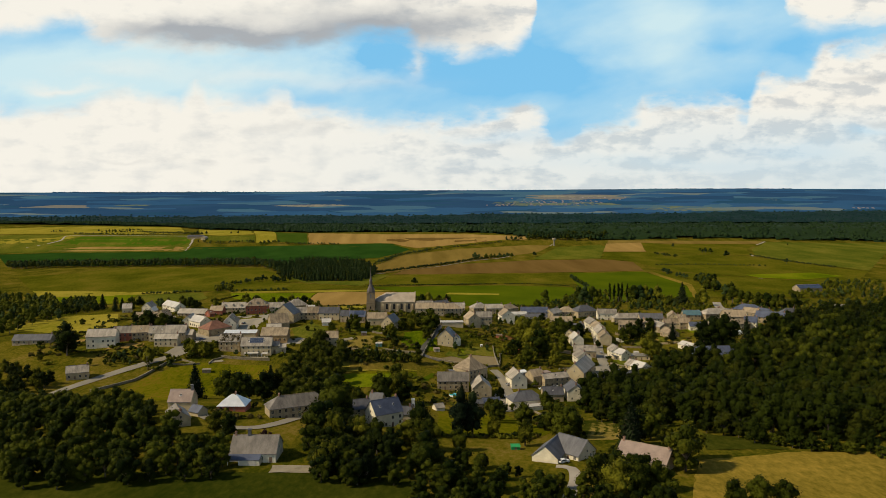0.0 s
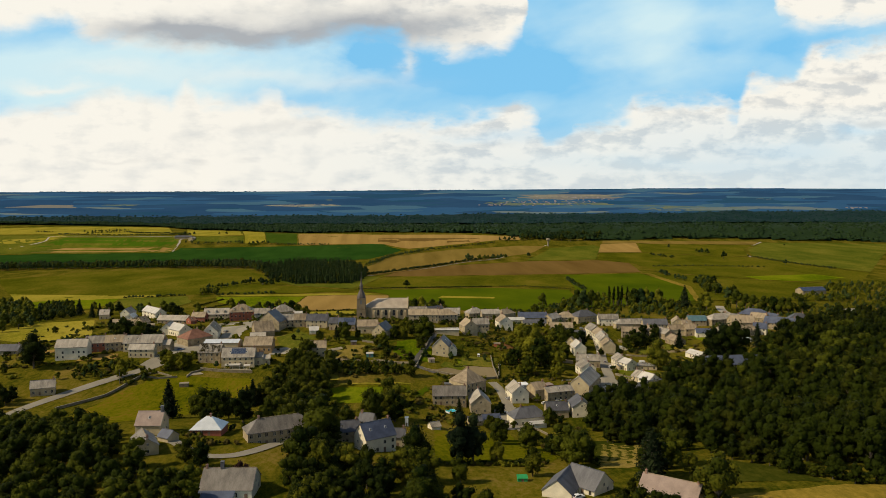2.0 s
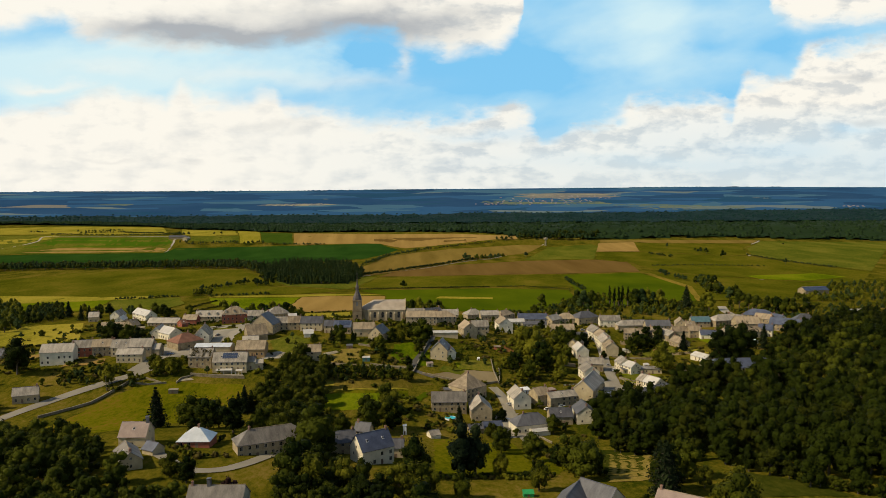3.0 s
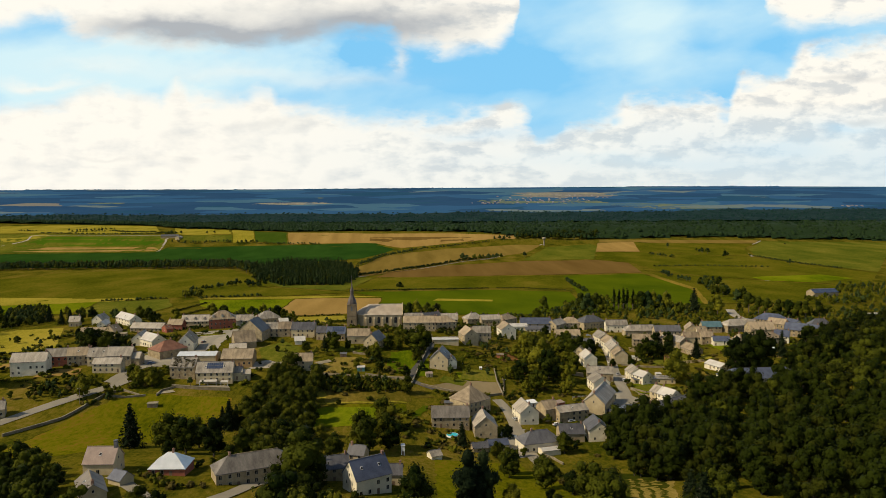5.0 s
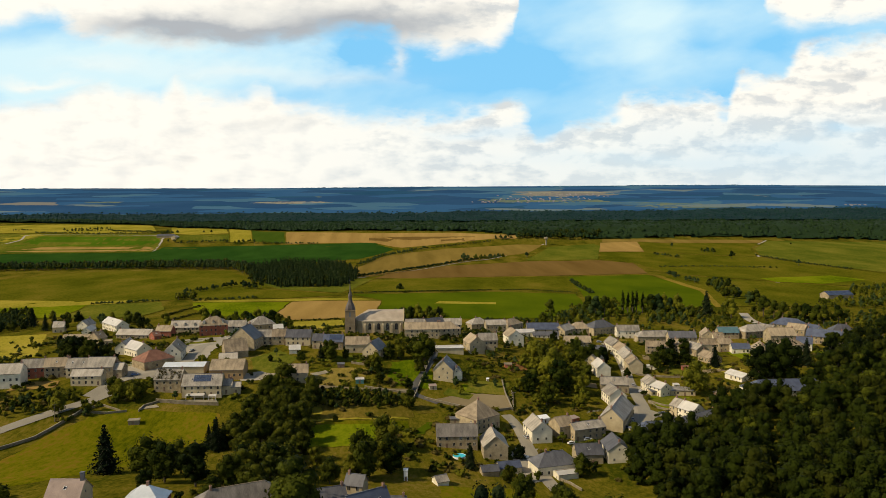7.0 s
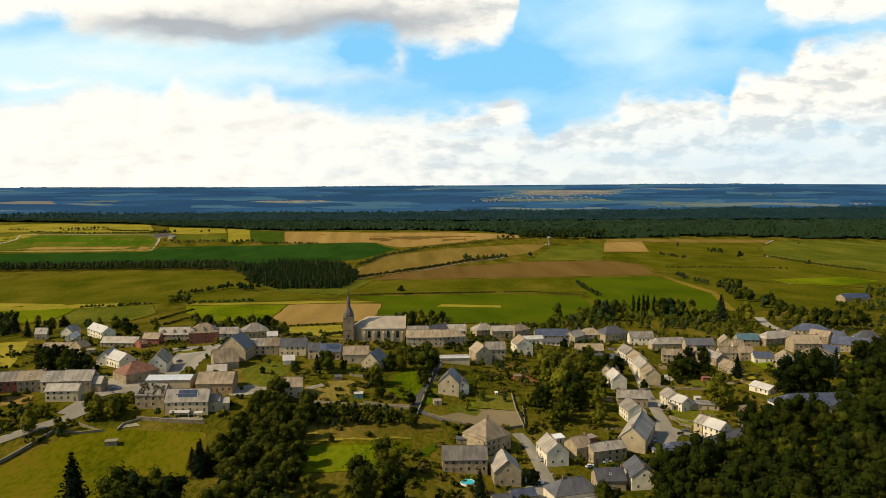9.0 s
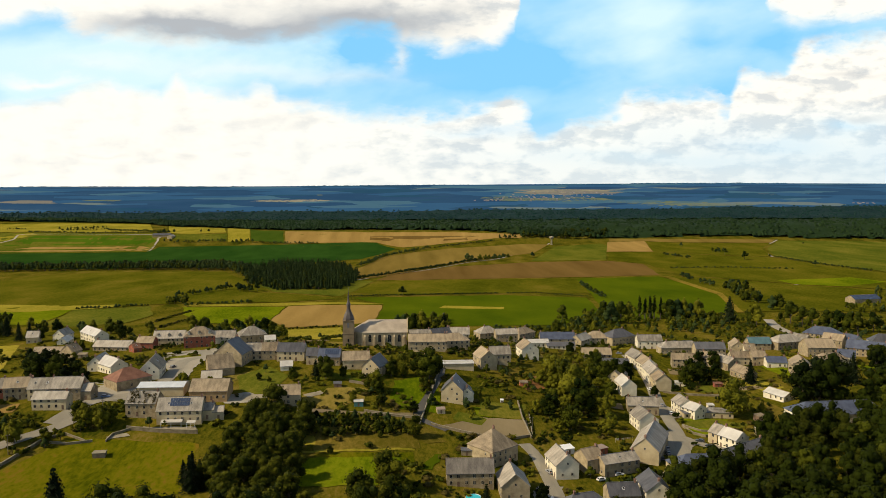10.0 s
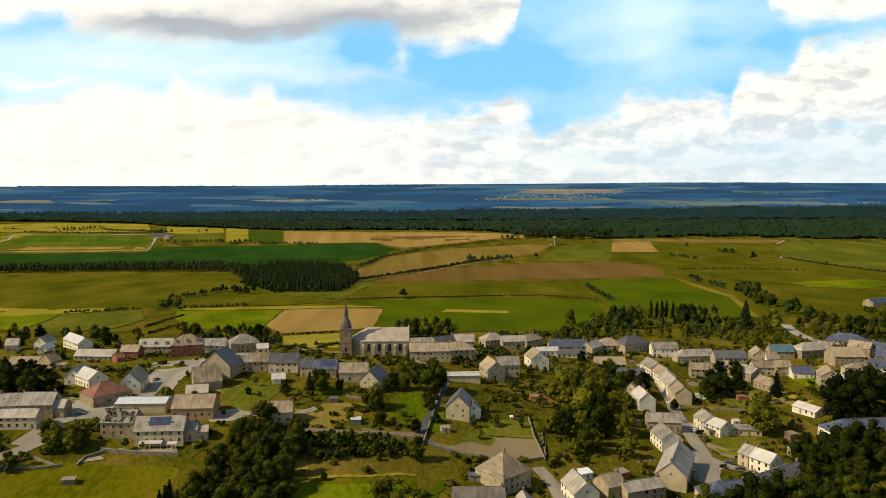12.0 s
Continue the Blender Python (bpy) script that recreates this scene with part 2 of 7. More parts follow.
mat("roof_grey", (0.147, 0.130, 0.106), (0.420, 0.370, 0.302), 0.62, 0.3, 2.2, 0.3, 0.4, 0.3, (1.6, 0.6, 0.6))
mat("roof_brown", (0.133, 0.102, 0.067), (0.371, 0.290, 0.189), 0.7, 0.3, 2.2, 0.3, 0.4, 0.3, (1.6, 0.6, 0.6))
mat("wall_tower", (0.133, 0.098, 0.059), (0.249, 0.190, 0.118), 0.95, 0.3, 5.0, 0.5)
mat("roof_church", (0.263, 0.215, 0.162), (0.441, 0.365, 0.279), 0.7, 0.2, 3.0, 0.3)
mat("roof_slate", (0.052, 0.052, 0.060), (0.125, 0.124, 0.132), 0.55, 0.3, 2.2, 0.3, 0.4, 0.35, (1.6, 0.6, 0.6))
mat("roof_spire", (0.040, 0.033, 0.030), (0.115, 0.094, 0.084), 0.55, 0.3, 3.0, 0.3)
mat("roof_blue", (0.036, 0.044, 0.075), (0.092, 0.108, 0.155), 0.5, 0.3, 3.0, 0.2, 0.2, 0.4)
# Grey slate of the near roofs, darkened with cloud shade put into the colour.
mat("roof_worn", (0.072, 0.064, 0.055), (0.20, 0.178, 0.155), 0.65, 0.3, 2.2, 0.3, 0.4, 0.3, (1.6, 0.6, 0.6))
mat("roof_teal", (0.05, 0.10, 0.12), (0.10, 0.18, 0.20), 0.45, 0.3, 3.0, 0.2)
mat("roof_pale", (0.36, 0.34, 0.31), (0.56, 0.53, 0.48), 0.5, 0.25, 3.0, 0.2, 0.2, 0.5)
mat("roof_red", (0.13, 0.058, 0.036), (0.26, 0.12, 0.075), 0.75, 0.3, 4.0, 0.3)
mat("roof_tile", (0.20, 0.15, 0.125), (0.33, 0.25, 0.21), 0.75, 0.3, 4.0, 0.3)
mat("roof_glass", (0.45, 0.48, 0.50), (0.62, 0.64, 0.66), 0.25, 0.3, 4.0, 0.0, 0, 0.6)
mat("roof_solar", (0.03, 0.04, 0.07), (0.06, 0.08, 0.13), 0.2, 0.3, 3.0, 0, 0, 0.6)
mat("roof_village", (0.12, 0.11, 0.12), (0.30, 0.28, 0.29), 0.7, 0.02, 0.2)
mat("wall_white", (0.510, 0.460, 0.342), (0.755, 0.690, 0.540), 0.9, 0.3, 5.0, 0.1, 0.2)
mat("wall_cream", (0.329, 0.265, 0.160), (0.498, 0.410, 0.260), 0.9, 0.3, 5.0, 0.2, 0.2)
mat("wall_stone", (0.201, 0.155, 0.092), (0.424, 0.345, 0.218), 0.95, 0.5, 7.0, 0.6, 0.35)
mat("wall_church", (0.286, 0.225, 0.139), (0.456, 0.370, 0.239), 0.95, 0.25, 5.0, 0.5)
mat("wall_tan", (0.26, 0.165, 0.075), (0.42, 0.28, 0.14), 0.9, 0.3, 5.0, 0.2)
mat("wall_brick", (0.20, 0.060, 0.036), (0.34, 0.115, 0.070), 0.95, 0.4, 7.0, 0.4, 0.2)
mat("glass_dark", (0.010, 0.011, 0.012), (0.022, 0.024, 0.027), 0.15, 1, 1, 0, 0, 0.3)
mat("frame_dull", (0.26, 0.23, 0.19), (0.48, 0.45, 0.40), 0.6, 1, 8, 0, 0.9)
mat("frame_white", (0.7, 0.69, 0.66), (0.8, 0.79, 0.77), 0.6, 1, 8)
mat("door_wood", (0.10, 0.06, 0.04), (0.22, 0.15, 0.10), 0.6, 1, 8, 0.1, 0.4)
mat("chimney_brick", (0.18, 0.10, 0.075), (0.30, 0.19, 0.14), 0.95, 1, 9, 0.4, 0.3)
mat("bark", (0.045, 0.035, 0.026), (0.11, 0.09, 0.07), 0.95, 1, 8, 0.5)
mat("asphalt", (0.180, 0.160, 0.122), (0.297, 0.265, 0.202), 0.9, 0.1, 3, 0.1, space="Generated")
mat("asphalt_dark", (0.055, 0.052, 0.046), (0.115, 0.108, 0.095), 0.9, 0.1, 3, 0.1, space="Generated")
mat("earth", (0.11, 0.085, 0.045), (0.22, 0.17, 0.095), 0.95, 0.1, 1.5, 0.2)
mat("gravel", (0.24, 0.21, 0.17), (0.38, 0.34, 0.28), 0.95, 0.1, 3, 0.2)
for k in ("asphalt", "asphalt_dark"):
    MATS[k].node_tree.nodes["Mapping"].inputs["Scale"].default_value = (40, 40, 1)
GROUND_TONES = {
    "land": ((0.030, 0.040, 0.003), (0.110, 0.092, 0.009)), "crop_green": ((0.012, 0.040, 0.006), (0.026, 0.066, 0.010)),
    "stubble": ((0.20, 0.125, 0.034), (0.345, 0.225, 0.072)), "ploughed": ((0.095, 0.058, 0.015), (0.165, 0.102, 0.030)),
    "meadow_bright": ((0.060, 0.092, 0.003), (0.135, 0.160, 0.006)), "meadow_green": ((0.052, 0.072, 0.007), (0.108, 0.112, 0.013)),
    "meadow_yellow": ((0.150, 0.140, 0.012), (0.275, 0.225, 0.028)), "dry_grass": ((0.105, 0.088, 0.014), (0.205, 0.155, 0.034)),
    # meadow_dark: dark green grass, deepened further by painted cloud shade
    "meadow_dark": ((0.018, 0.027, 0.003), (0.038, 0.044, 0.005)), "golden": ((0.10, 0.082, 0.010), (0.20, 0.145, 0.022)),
    "dry_earth": ((0.080, 0.068, 0.008), (0.165, 0.120, 0.022)), "rust_earth": ((0.16, 0.075, 0.028), (0.27, 0.135, 0.055)), "crop_bright": ((0.030, 0.075, 0.004), (0.070, 0.120, 0.008)), "crop_olive": ((0.030, 0.060, 0.006), (0.058, 0.085, 0.010)), "stubble_dry": ((0.125, 0.088, 0.018), (0.225, 0.155, 0.038)),
    # far_ tones: distance haze put into the ground colour, bluer and paler
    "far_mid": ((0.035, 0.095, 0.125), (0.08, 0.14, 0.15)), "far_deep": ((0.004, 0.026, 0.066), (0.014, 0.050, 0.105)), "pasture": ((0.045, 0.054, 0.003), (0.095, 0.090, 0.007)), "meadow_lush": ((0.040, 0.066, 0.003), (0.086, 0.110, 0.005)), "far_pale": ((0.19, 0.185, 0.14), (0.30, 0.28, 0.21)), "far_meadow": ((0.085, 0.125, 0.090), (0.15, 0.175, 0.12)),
    "meadow_mixed": ((0.046, 0.058, 0.002), (0.118, 0.112, 0.005)),
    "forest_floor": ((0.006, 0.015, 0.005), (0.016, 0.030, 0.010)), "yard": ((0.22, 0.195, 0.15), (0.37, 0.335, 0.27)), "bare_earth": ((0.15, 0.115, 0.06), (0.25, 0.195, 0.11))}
DRY = {"dry_earth": (0.25, 0.17, 0.040), "pasture": (0.145, 0.112, 0.015), "land": (0.17, 0.120, 0.026), "meadow_mixed": (0.17, 0.105, 0.014), "meadow_green": (0.17, 0.145, 0.022), "dry_grass": (0.27, 0.19, 0.055), "meadow_yellow": (0.30, 0.235, 0.04), "golden": (0.30, 0.20, 0.035),
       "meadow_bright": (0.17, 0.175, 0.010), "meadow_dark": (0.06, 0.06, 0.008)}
for k, (d, l) in GROUND_TONES.items():
    mat("ground_" + k, d, l, 1.0, 0.035 if k == "land" else 0.02, 0.5 if k == "land" else 0.42, 0, 0, 0.0, (1, 0.45, 1) if k not in ("stubble", "stubble_dry", "ploughed") else (1.6, 0.15, 1), 12, dry=DRY.get(k))
LEAF_TONES = {"oak": ((0.006, 0.012, 0.001), (0.058, 0.066, 0.005)), "ash": ((0.022, 0.028, 0.002), (0.122, 0.118, 0.009)),
              # beech and wood: cloud shade over the near trees put into the leaf colour
              "beech": ((0.004, 0.008, 0.001), (0.019, 0.027, 0.002)), "wood": ((0.005, 0.009, 0.001), (0.030, 0.035, 0.003)), "fir": ((0.005, 0.010, 0.004), (0.022, 0.032, 0.011)),
              "purple": ((0.010, 0.006, 0.006), (0.036, 0.018, 0.015)), "dry": ((0.030, 0.026, 0.006), (0.095, 0.074, 0.018)),
              # blue and teal: distance haze put into the leaf colour
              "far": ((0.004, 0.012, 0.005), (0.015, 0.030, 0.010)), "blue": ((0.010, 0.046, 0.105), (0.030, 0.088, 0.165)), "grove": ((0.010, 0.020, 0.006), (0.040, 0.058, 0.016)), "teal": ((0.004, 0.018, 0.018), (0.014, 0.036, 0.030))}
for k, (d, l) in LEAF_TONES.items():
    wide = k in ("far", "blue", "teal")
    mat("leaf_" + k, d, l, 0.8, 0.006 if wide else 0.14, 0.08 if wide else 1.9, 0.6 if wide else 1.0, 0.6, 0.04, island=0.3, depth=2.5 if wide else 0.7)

# ---- building blocks ----


def mesh_of(name, verts, faces, material, smooth=False):
    me = bpy.data.meshes.new(name)
    me.from_pydata([tuple(v) for v in verts], [], faces)
    for m in (material if isinstance(material, (list, tuple)) else [material]):
        me.materials.append(m)
    if smooth:
        me.shade_smooth()
    me.update()
    return me


def child(name, me, parent, m=None, label=""):
    ob = new(name, me)
    ob.parent = parent
    if m is not None:
        ob.matrix_basis = m
    return tagged(ob, label) if label else ob


class Shape:
    """Collects boxes and polygons into one mesh."""

    def __init__(self):
        self.v, self.f = [], []

    def poly(self, pts):
        n = len(self.v)
        self.v += [tuple(p) for p in pts]
        self.f.append(tuple(range(n, n + len(pts))))
        return self

    def box(self, x0, y0, z0, x1, y1, z1):
        n = len(self.v)
        self.v += [(x, y, z) for z in (z0, z1) for y in (y0, y1) for x in (x0, x1)]
        self.f += [tuple(n + i for i in q) for q in ((0, 2, 3, 1), (4, 5, 7, 6), (0, 1, 5, 4), (2, 6, 7, 3), (0, 4, 6, 2), (1, 3, 7, 5))]
        return self

    def slab(self, pts, thick):
        """A sloping plate: its upper outline and its thickness downwards."""
        n, k = len(self.v), len(pts)
        self.v += [tuple(p) for p in pts] + [(p[0], p[1], p[2] - thick) for p in pts]
        self.f.append(tuple(range(n, n + k)))
        self.f.append(tuple(range(n + 2 * k - 1, n + k - 1, -1)))
        self.f += [(n + i, n + k + i, n + k + (i + 1) % k, n + (i + 1) % k) for i in range(k)]
        return self

    def mesh(self, name, material, smooth=False):
        return mesh_of(name, self.v, self.f, material, smooth)


# ---- the land ----
KNOT_Y = (-400, 0, 150, 280, 355, 420, 500, 580, 660, 760, 900, 1120, 1440, 1800, 2050, 2200, 2600, 3200, 4000, 4700, 4990)
KNOT_Z = (40, 38, 33, 26, 16, 8, 9, 10, 9, 3, -4, -13, -22, -28, -24, 6, -10, -2, 57, 115, 115)
# rises and hollows: x, y, height, radius across, radius along
SWELLS = (
    (-20, 640, 14, 95, 75), (-190, 520, 12, 110, 90), (150, 590, -11, 60, 90), (-250, 760, 8, 120, 90),
    (60, 430, -6, 40, 60), (210, 300, 4, 90, 90), (330, 560, 3, 120, 110), (-102, 350, 9.4, 58, 44), (-125, 470, -7, 55, 35),
    (-650, 2080, -6, 420, 300), (900, 1900, 16, 500, 400), (1800, 4700, 14, 1500, 500), (-1500, 4300, -6, 900, 400))


def ground(x, y):
    """Height of the land at x, y."""
    i = 0
    while i < len(KNOT_Y) - 2 and y > KNOT_Y[i + 1]:
        i += 1
    y0, y1, z0, z1 = KNOT_Y[i], KNOT_Y[i + 1], KNOT_Z[i], KNOT_Z[i + 1]
    m0 = (z1 - KNOT_Z[i - 1]) / (y1 - KNOT_Y[i - 1]) if i else (z1 - z0) / (y1 - y0)
    m1 = (KNOT_Z[i + 2] - z0) / (KNOT_Y[i + 2] - y0) if i < len(KNOT_Y) - 2 else 0
    h = y1 - y0
    u = min(max((y - y0) / h, 0), 1)
    z = (2 * u**3 - 3 * u**2 + 1) * z0 + (u**3 - 2 * u**2 + u) * h * m0 + (3 * u**2 - 2 * u**3) * z1 + (u**3 - u**2) * h * m1
    for sx, sy, a, rx, ry in SWELLS:
        d = ((x - sx) / rx) ** 2 + ((y - sy) / ry) ** 2
        if d < 12:
            z += a * math.exp(-d / 2)
    return z


def land_sheet():
    ys = [-420.0]
    while ys[-1] < 4985:
        y = ys[-1]
        ys.append(y + (14 if y < 250 else 7 if y < 800 else 12 + (y - 800) * 0.012))
    us = np.linspace(-1, 1, 181)
    verts, faces = [], []
    for y in ys:
        half = 420 + max(0, y) * 0.72
        for u in us:
            x = half * (0.55 * u + 0.45 * u**3)
            verts.append((x, y, ground(x, y)))
    n = len(us)
    for j in range(len(ys) - 1):
        faces += [(j * n + i, j * n + i + 1, (j + 1) * n + i + 1, (j + 1) * n + i) for i in range(n - 1)]
    ob = new("ground", mesh_of("ground", verts, faces, MATS["ground_land"], True))
    return tagged(ob, "rolling green and yellow farmland round the village", "ground", kind="structure")


def draped(name, outline, material, lift, size):
    """A patch of land with this outline, laid over the ground."""
    bm = bmesh.new()
    edge = []
    for (x0, y0), (x1, y1) in zip(outline, outline[1:] + outline[:1]):
        n = max(1, int(math.hypot(x1 - x0, y1 - y0) / (size * 0.6)))
        for i in range(n):
            x, y = x0 + (x1 - x0) * i / n, y0 + (y1 - y0) * i / n
            q = Vector((x, y, 0)) * (1.1 / size)
            edge.append((x + (size * 0.3 if size < 20 else 2.0) * noise.noise(q), y + (size * 0.3 if size < 20 else 2.0) * noise.noise(q + Vector((9, 5, 2)))))
    bm.faces.new([bm.verts.new((x, y, 0)) for x, y in edge])
    for _ in range(9):
        bmesh.ops.triangulate(bm, faces=bm.faces[:])
        far = [e for e in bm.edges if e.calc_length() > size]
        if not far:
            break
        bmesh.ops.subdivide_edges(bm, edges=far, cuts=1)
    for v in bm.verts:
        v.co.z = ground(v.co.x, v.co.y) + lift
    bmesh.ops.recalc_face_normals(bm, faces=bm.faces[:])
    if sum(f.normal.z for f in bm.faces) < 0:
        bmesh.ops.reverse_faces(bm, faces=bm.faces[:])
    me = bpy.data.meshes.new(name)
    bm.to_mesh(me)
    bm.free()
    me.materials.append(material)
    me.shade_smooth()
    return new(name, me)


FIELDS = []
FIELD_WORDS = {"dry_earth": "dry brown rough grass below the gardens", "rust_earth": "rust-brown bare building plot", "crop_bright": "bright green field of a young crop", "crop_olive": "olive-green field of a standing crop", "stubble_dry": "tan field of grass and cut stubble",
               "crop_green": "dark green field of a standing crop", "stubble": "pale tan field of cut stubble", "ploughed": "brown field of harrowed earth",
               "meadow_bright": "bright green mown meadow", "meadow_green": "green grazing meadow", "meadow_yellow": "yellow-green dry meadow",
               "dry_grass": "olive meadow of drying grass", "meadow_dark": "dark green meadow in front of gardens", "golden": "golden meadow of ripe grass beside the wood",
               "pasture": "olive-gold pasture of grazed grass", "meadow_lush": "wide green meadow behind the village",
               "meadow_mixed": "olive hillside meadow of rough grass",
               "yard": "pale dusty yard between the houses", "bare_earth": "bare brown garden plot"}


def field(kind, *outline):
    ys = [p[1] for p in outline]
    near = min(ys)
    FIELDS.append(outline)
    ob = draped("field", outline, MATS["ground_" + kind], 0.09 + 0.035 * (len(FIELDS) % 5) if near < 800 else 0.25 + 0.008 * len(FIELDS), 6 if near < 800 else 35)
    return tagged(ob, FIELD_WORDS[kind], "field", kind="structure")


def road(width, material, label, *line):
    """A strip along a smoothed line, with frayed edges."""
    pts = [Vector((x, y, 0)) for x, y in line]
    fine = []
    for i in range(len(pts) - 1):
        p0, p1, p2, p3 = pts[max(i - 1, 0)], pts[i], pts[i + 1], pts[min(i + 2, len(pts) - 1)]
        steps = max(2, int((p2 - p1).length / 4))
        for s in range(steps):
            u = s / steps
            fine.append(0.5 * (2 * p1 + (p2 - p0) * u + (2 * p0 - 5 * p1 + 4 * p2 - p3) * u * u + (3 * p1 - p0 - 3 * p2 + p3) * u**3))
    fine.append(pts[-1])
    verts, faces = [], []
    for i, p in enumerate(fine):
        d = (fine[min(i + 1, len(fine) - 1)] - fine[max(i - 1, 0)]).normalized()
        side = Vector((d.y, -d.x, 0))
        for k in (-1, -0.5, 0, 0.5, 1):
            q = p + side * (k * width / 2 * (1 + 0.06 * noise.noise(p * 0.3 + Vector((k, 0, 0)))))
            verts.append((q.x, q.y, ground(q.x, q.y) + 0.28 + 0.05 * (1 - k * k)))
    for i in range(len(fine) - 1):
        faces += [(5 * i + k, 5 * i + k + 1, 5 * i + k + 6, 5 * i + k + 5) for k in range(4)]
    ROADS.append((fine, width))
    return tagged(new("road", mesh_of("road", verts, faces, MATS[material], True)), label, "road", kind="structure")


ROADS, HOUSES = [], []
land_sheet()
field("meadow_yellow", (-1614, 2852), (-1449, 2964), (-1276, 3013), (-927, 2936), (-726, 2371), (-857, 2241), (-1042, 2294), (-1236, 2226))
field("meadow_green", (-1225, 2208), (-1013, 2236), (-678, 2218), (-639, 2128), (-637, 2040), (-958, 2016), (-1092, 1983))
field("meadow_yellow", (-1186, 2142), (-1033, 2163), (-1002, 2236), (-965, 2190), (-1000, 2136), (-1163, 2102))
field("crop_bright", (-994, 2112), (-963, 2175), (-669, 2164), (-647, 2132), (-664, 2100), (-961, 2100), (-1030, 2078))
field("stubble", (-993, 2033), (-946, 2092), (-667, 2092), (-641, 2078), (-644, 2048), (-940, 2030))
field("crop_green", (-1078, 1961), (-953, 2007), (-638, 2031), (-625, 2087), (-457, 2090), (-321, 2092), (-128, 2099), (-90, 2094), (-41, 2022), (-67, 1920), (-108, 1784), (-308, 1637), (-746, 1607), (-855, 1590))
field("meadow_yellow", (-830, 2837), (-617, 2727), (-497, 2242), (-582, 2197), (-649, 2236))
field("meadow_yellow", (-600, 2694), (-514, 2623), (-411, 2129), (-464, 2119))
field("crop_olive", (-512, 2623), (-349, 2264), (-323, 2105), (-408, 2125))
field("meadow_green", (-623, 2188), (-486, 2203), (-468, 2123), (-609, 2144))
field("stubble", (-344, 2263), (-119, 2183), (98, 2167), (290, 2133), (271, 2106), (215, 2110), (93, 2079), (-24, 2038), (-90, 2096), (-129, 2101), (-318, 2101))
field("ploughed", (-110, 2144), (167, 2130), (164, 2092), (-108, 2106))
field("stubble_dry", (-104, 1536), (-61, 1828), (3, 1932), (89, 2000), (269, 2046), (328, 2027), (264, 1841), (105, 1673), (6, 1509), (-64, 1376), (-88, 1370))
field("ploughed", (-40, 1427), (67, 1563), (230, 1632), (373, 1623), (419, 1548), (392, 1369), (255, 1354), (142, 1352), (-58, 1342))
field("meadow_green", (333, 1982), (456, 2023), (461, 1976), (375, 1645), (229, 1656), (307, 1889))
field("pasture", (-82, 1176), (-57, 1318), (22, 1333), (140, 1336), (250, 1331), (229, 1137), (161, 1156), (118, 1153), (-24, 1140))
field("meadow_lush", (250, 1331), (383, 1346), (388, 1219), (385, 1118), (337, 946), (186, 876), (223, 1108))
field("meadow_lush", (-75, 1115), (114, 1129), (211, 1092), (195, 947), (176, 859), (-18, 855), (-38, 878), (-34, 1041))
field("meadow_yellow", (34, 1025), (99, 1005), (97, 986), (26, 1001))
field("stubble", (-139, 898), (-142, 1033), (-109, 1041), (-36, 1036), (-39, 882), (-112, 835))
field("meadow_yellow", (-254, 1056), (-151, 1065), (-78, 1070), (-35, 1051), (-110, 1046), (-146, 1038), (-262, 1036))
field("meadow_bright", (-259, 1031), (-144, 1028), (-140, 898), (-143, 854), (-192, 870), (-238, 955))
field("meadow_yellow", (-109, 817), (-66, 844), (-47, 691), (-91, 710))
field("pasture", (-703, 1339), (-634, 1392), (-628, 1466), (-521, 1542), (-332, 1522), (-276, 1398), (-196, 1205), (-267, 1118), (-282, 1080), (-289, 1064), (-370, 1034), (-514, 1025))
field("meadow_yellow", (-548, 1082), (-379, 1055), (-293, 1075), (-367, 1014), (-485, 977))
field("meadow_bright", (-482, 972), (-430, 1000), (-374, 1014), (-349, 881), (-416, 863))
field("meadow_green", (-372, 1014), (-301, 1044), (-268, 957), (-267, 874), (-300, 838), (-344, 880))
field("pasture", (-288, 1114), (-275, 1160), (-224, 1181), (-192, 1185), (-121, 1136), (-91, 1105), (-152, 1076), (-252, 1067))
field("meadow_green", (-242, 1319), (-186, 1191), (-93, 1134), (-82, 1183), (-62, 1326), (-86, 1345), (-129, 1200))
field("stubble", (478, 2040), (572, 2044), (515, 1796), (421, 1822))
field("stubble_dry", (492, 2083), (899, 2042), (856, 1972), (631, 2014), (575, 2044), (483, 2048))
field("pasture", (572, 2034), (628, 2003), (847, 1958), (759, 1810), (702, 1646), (629, 1682), (517, 1795))
field("pasture", (422, 1808), (513, 1783), (624, 1671), (692, 1625), (730, 1461), (743, 1375), (765, 1311), (643, 1132), (523, 1240), (425, 1364), (425, 1567), (379, 1644))
field("meadow_green", (896, 2020), (1132, 2001), (1230, 1997), (775, 1326), (740, 1478), (710, 1644), (770, 1809))
field("pasture", (392, 1361), (438, 1331), (528, 1218), (636, 1120), (508, 933), (403, 941), (342, 945), (391, 1129))
field("meadow_bright", (536, 1274), (662, 1298), (683, 1238), (588, 1186), (536, 1218))
field("golden", (389, 1353), (400, 1343), (394, 1123), (341, 937), (334, 937), (382, 1112))
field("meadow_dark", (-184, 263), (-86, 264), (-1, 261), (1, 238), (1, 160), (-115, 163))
field("golden", (105, 271), (147, 278), (201, 269), (122, 156), (62, 158), (91, 238))
field("meadow_mixed", (-176, 401), (-169, 464), (-153, 498), (-97, 495), (-89, 451), (-110, 434), (-135, 399), (-159, 362))
field("meadow_mixed", (11, 410), (50, 415), (54, 331), (29, 333), (10, 322))
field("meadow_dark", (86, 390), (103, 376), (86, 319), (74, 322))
field("bare_earth", (11, 516), (32, 530), (55, 532), (54, 512), (33, 509))
field("meadow_bright", (-53, 478), (-8, 481), (-10, 455), (-51, 451))
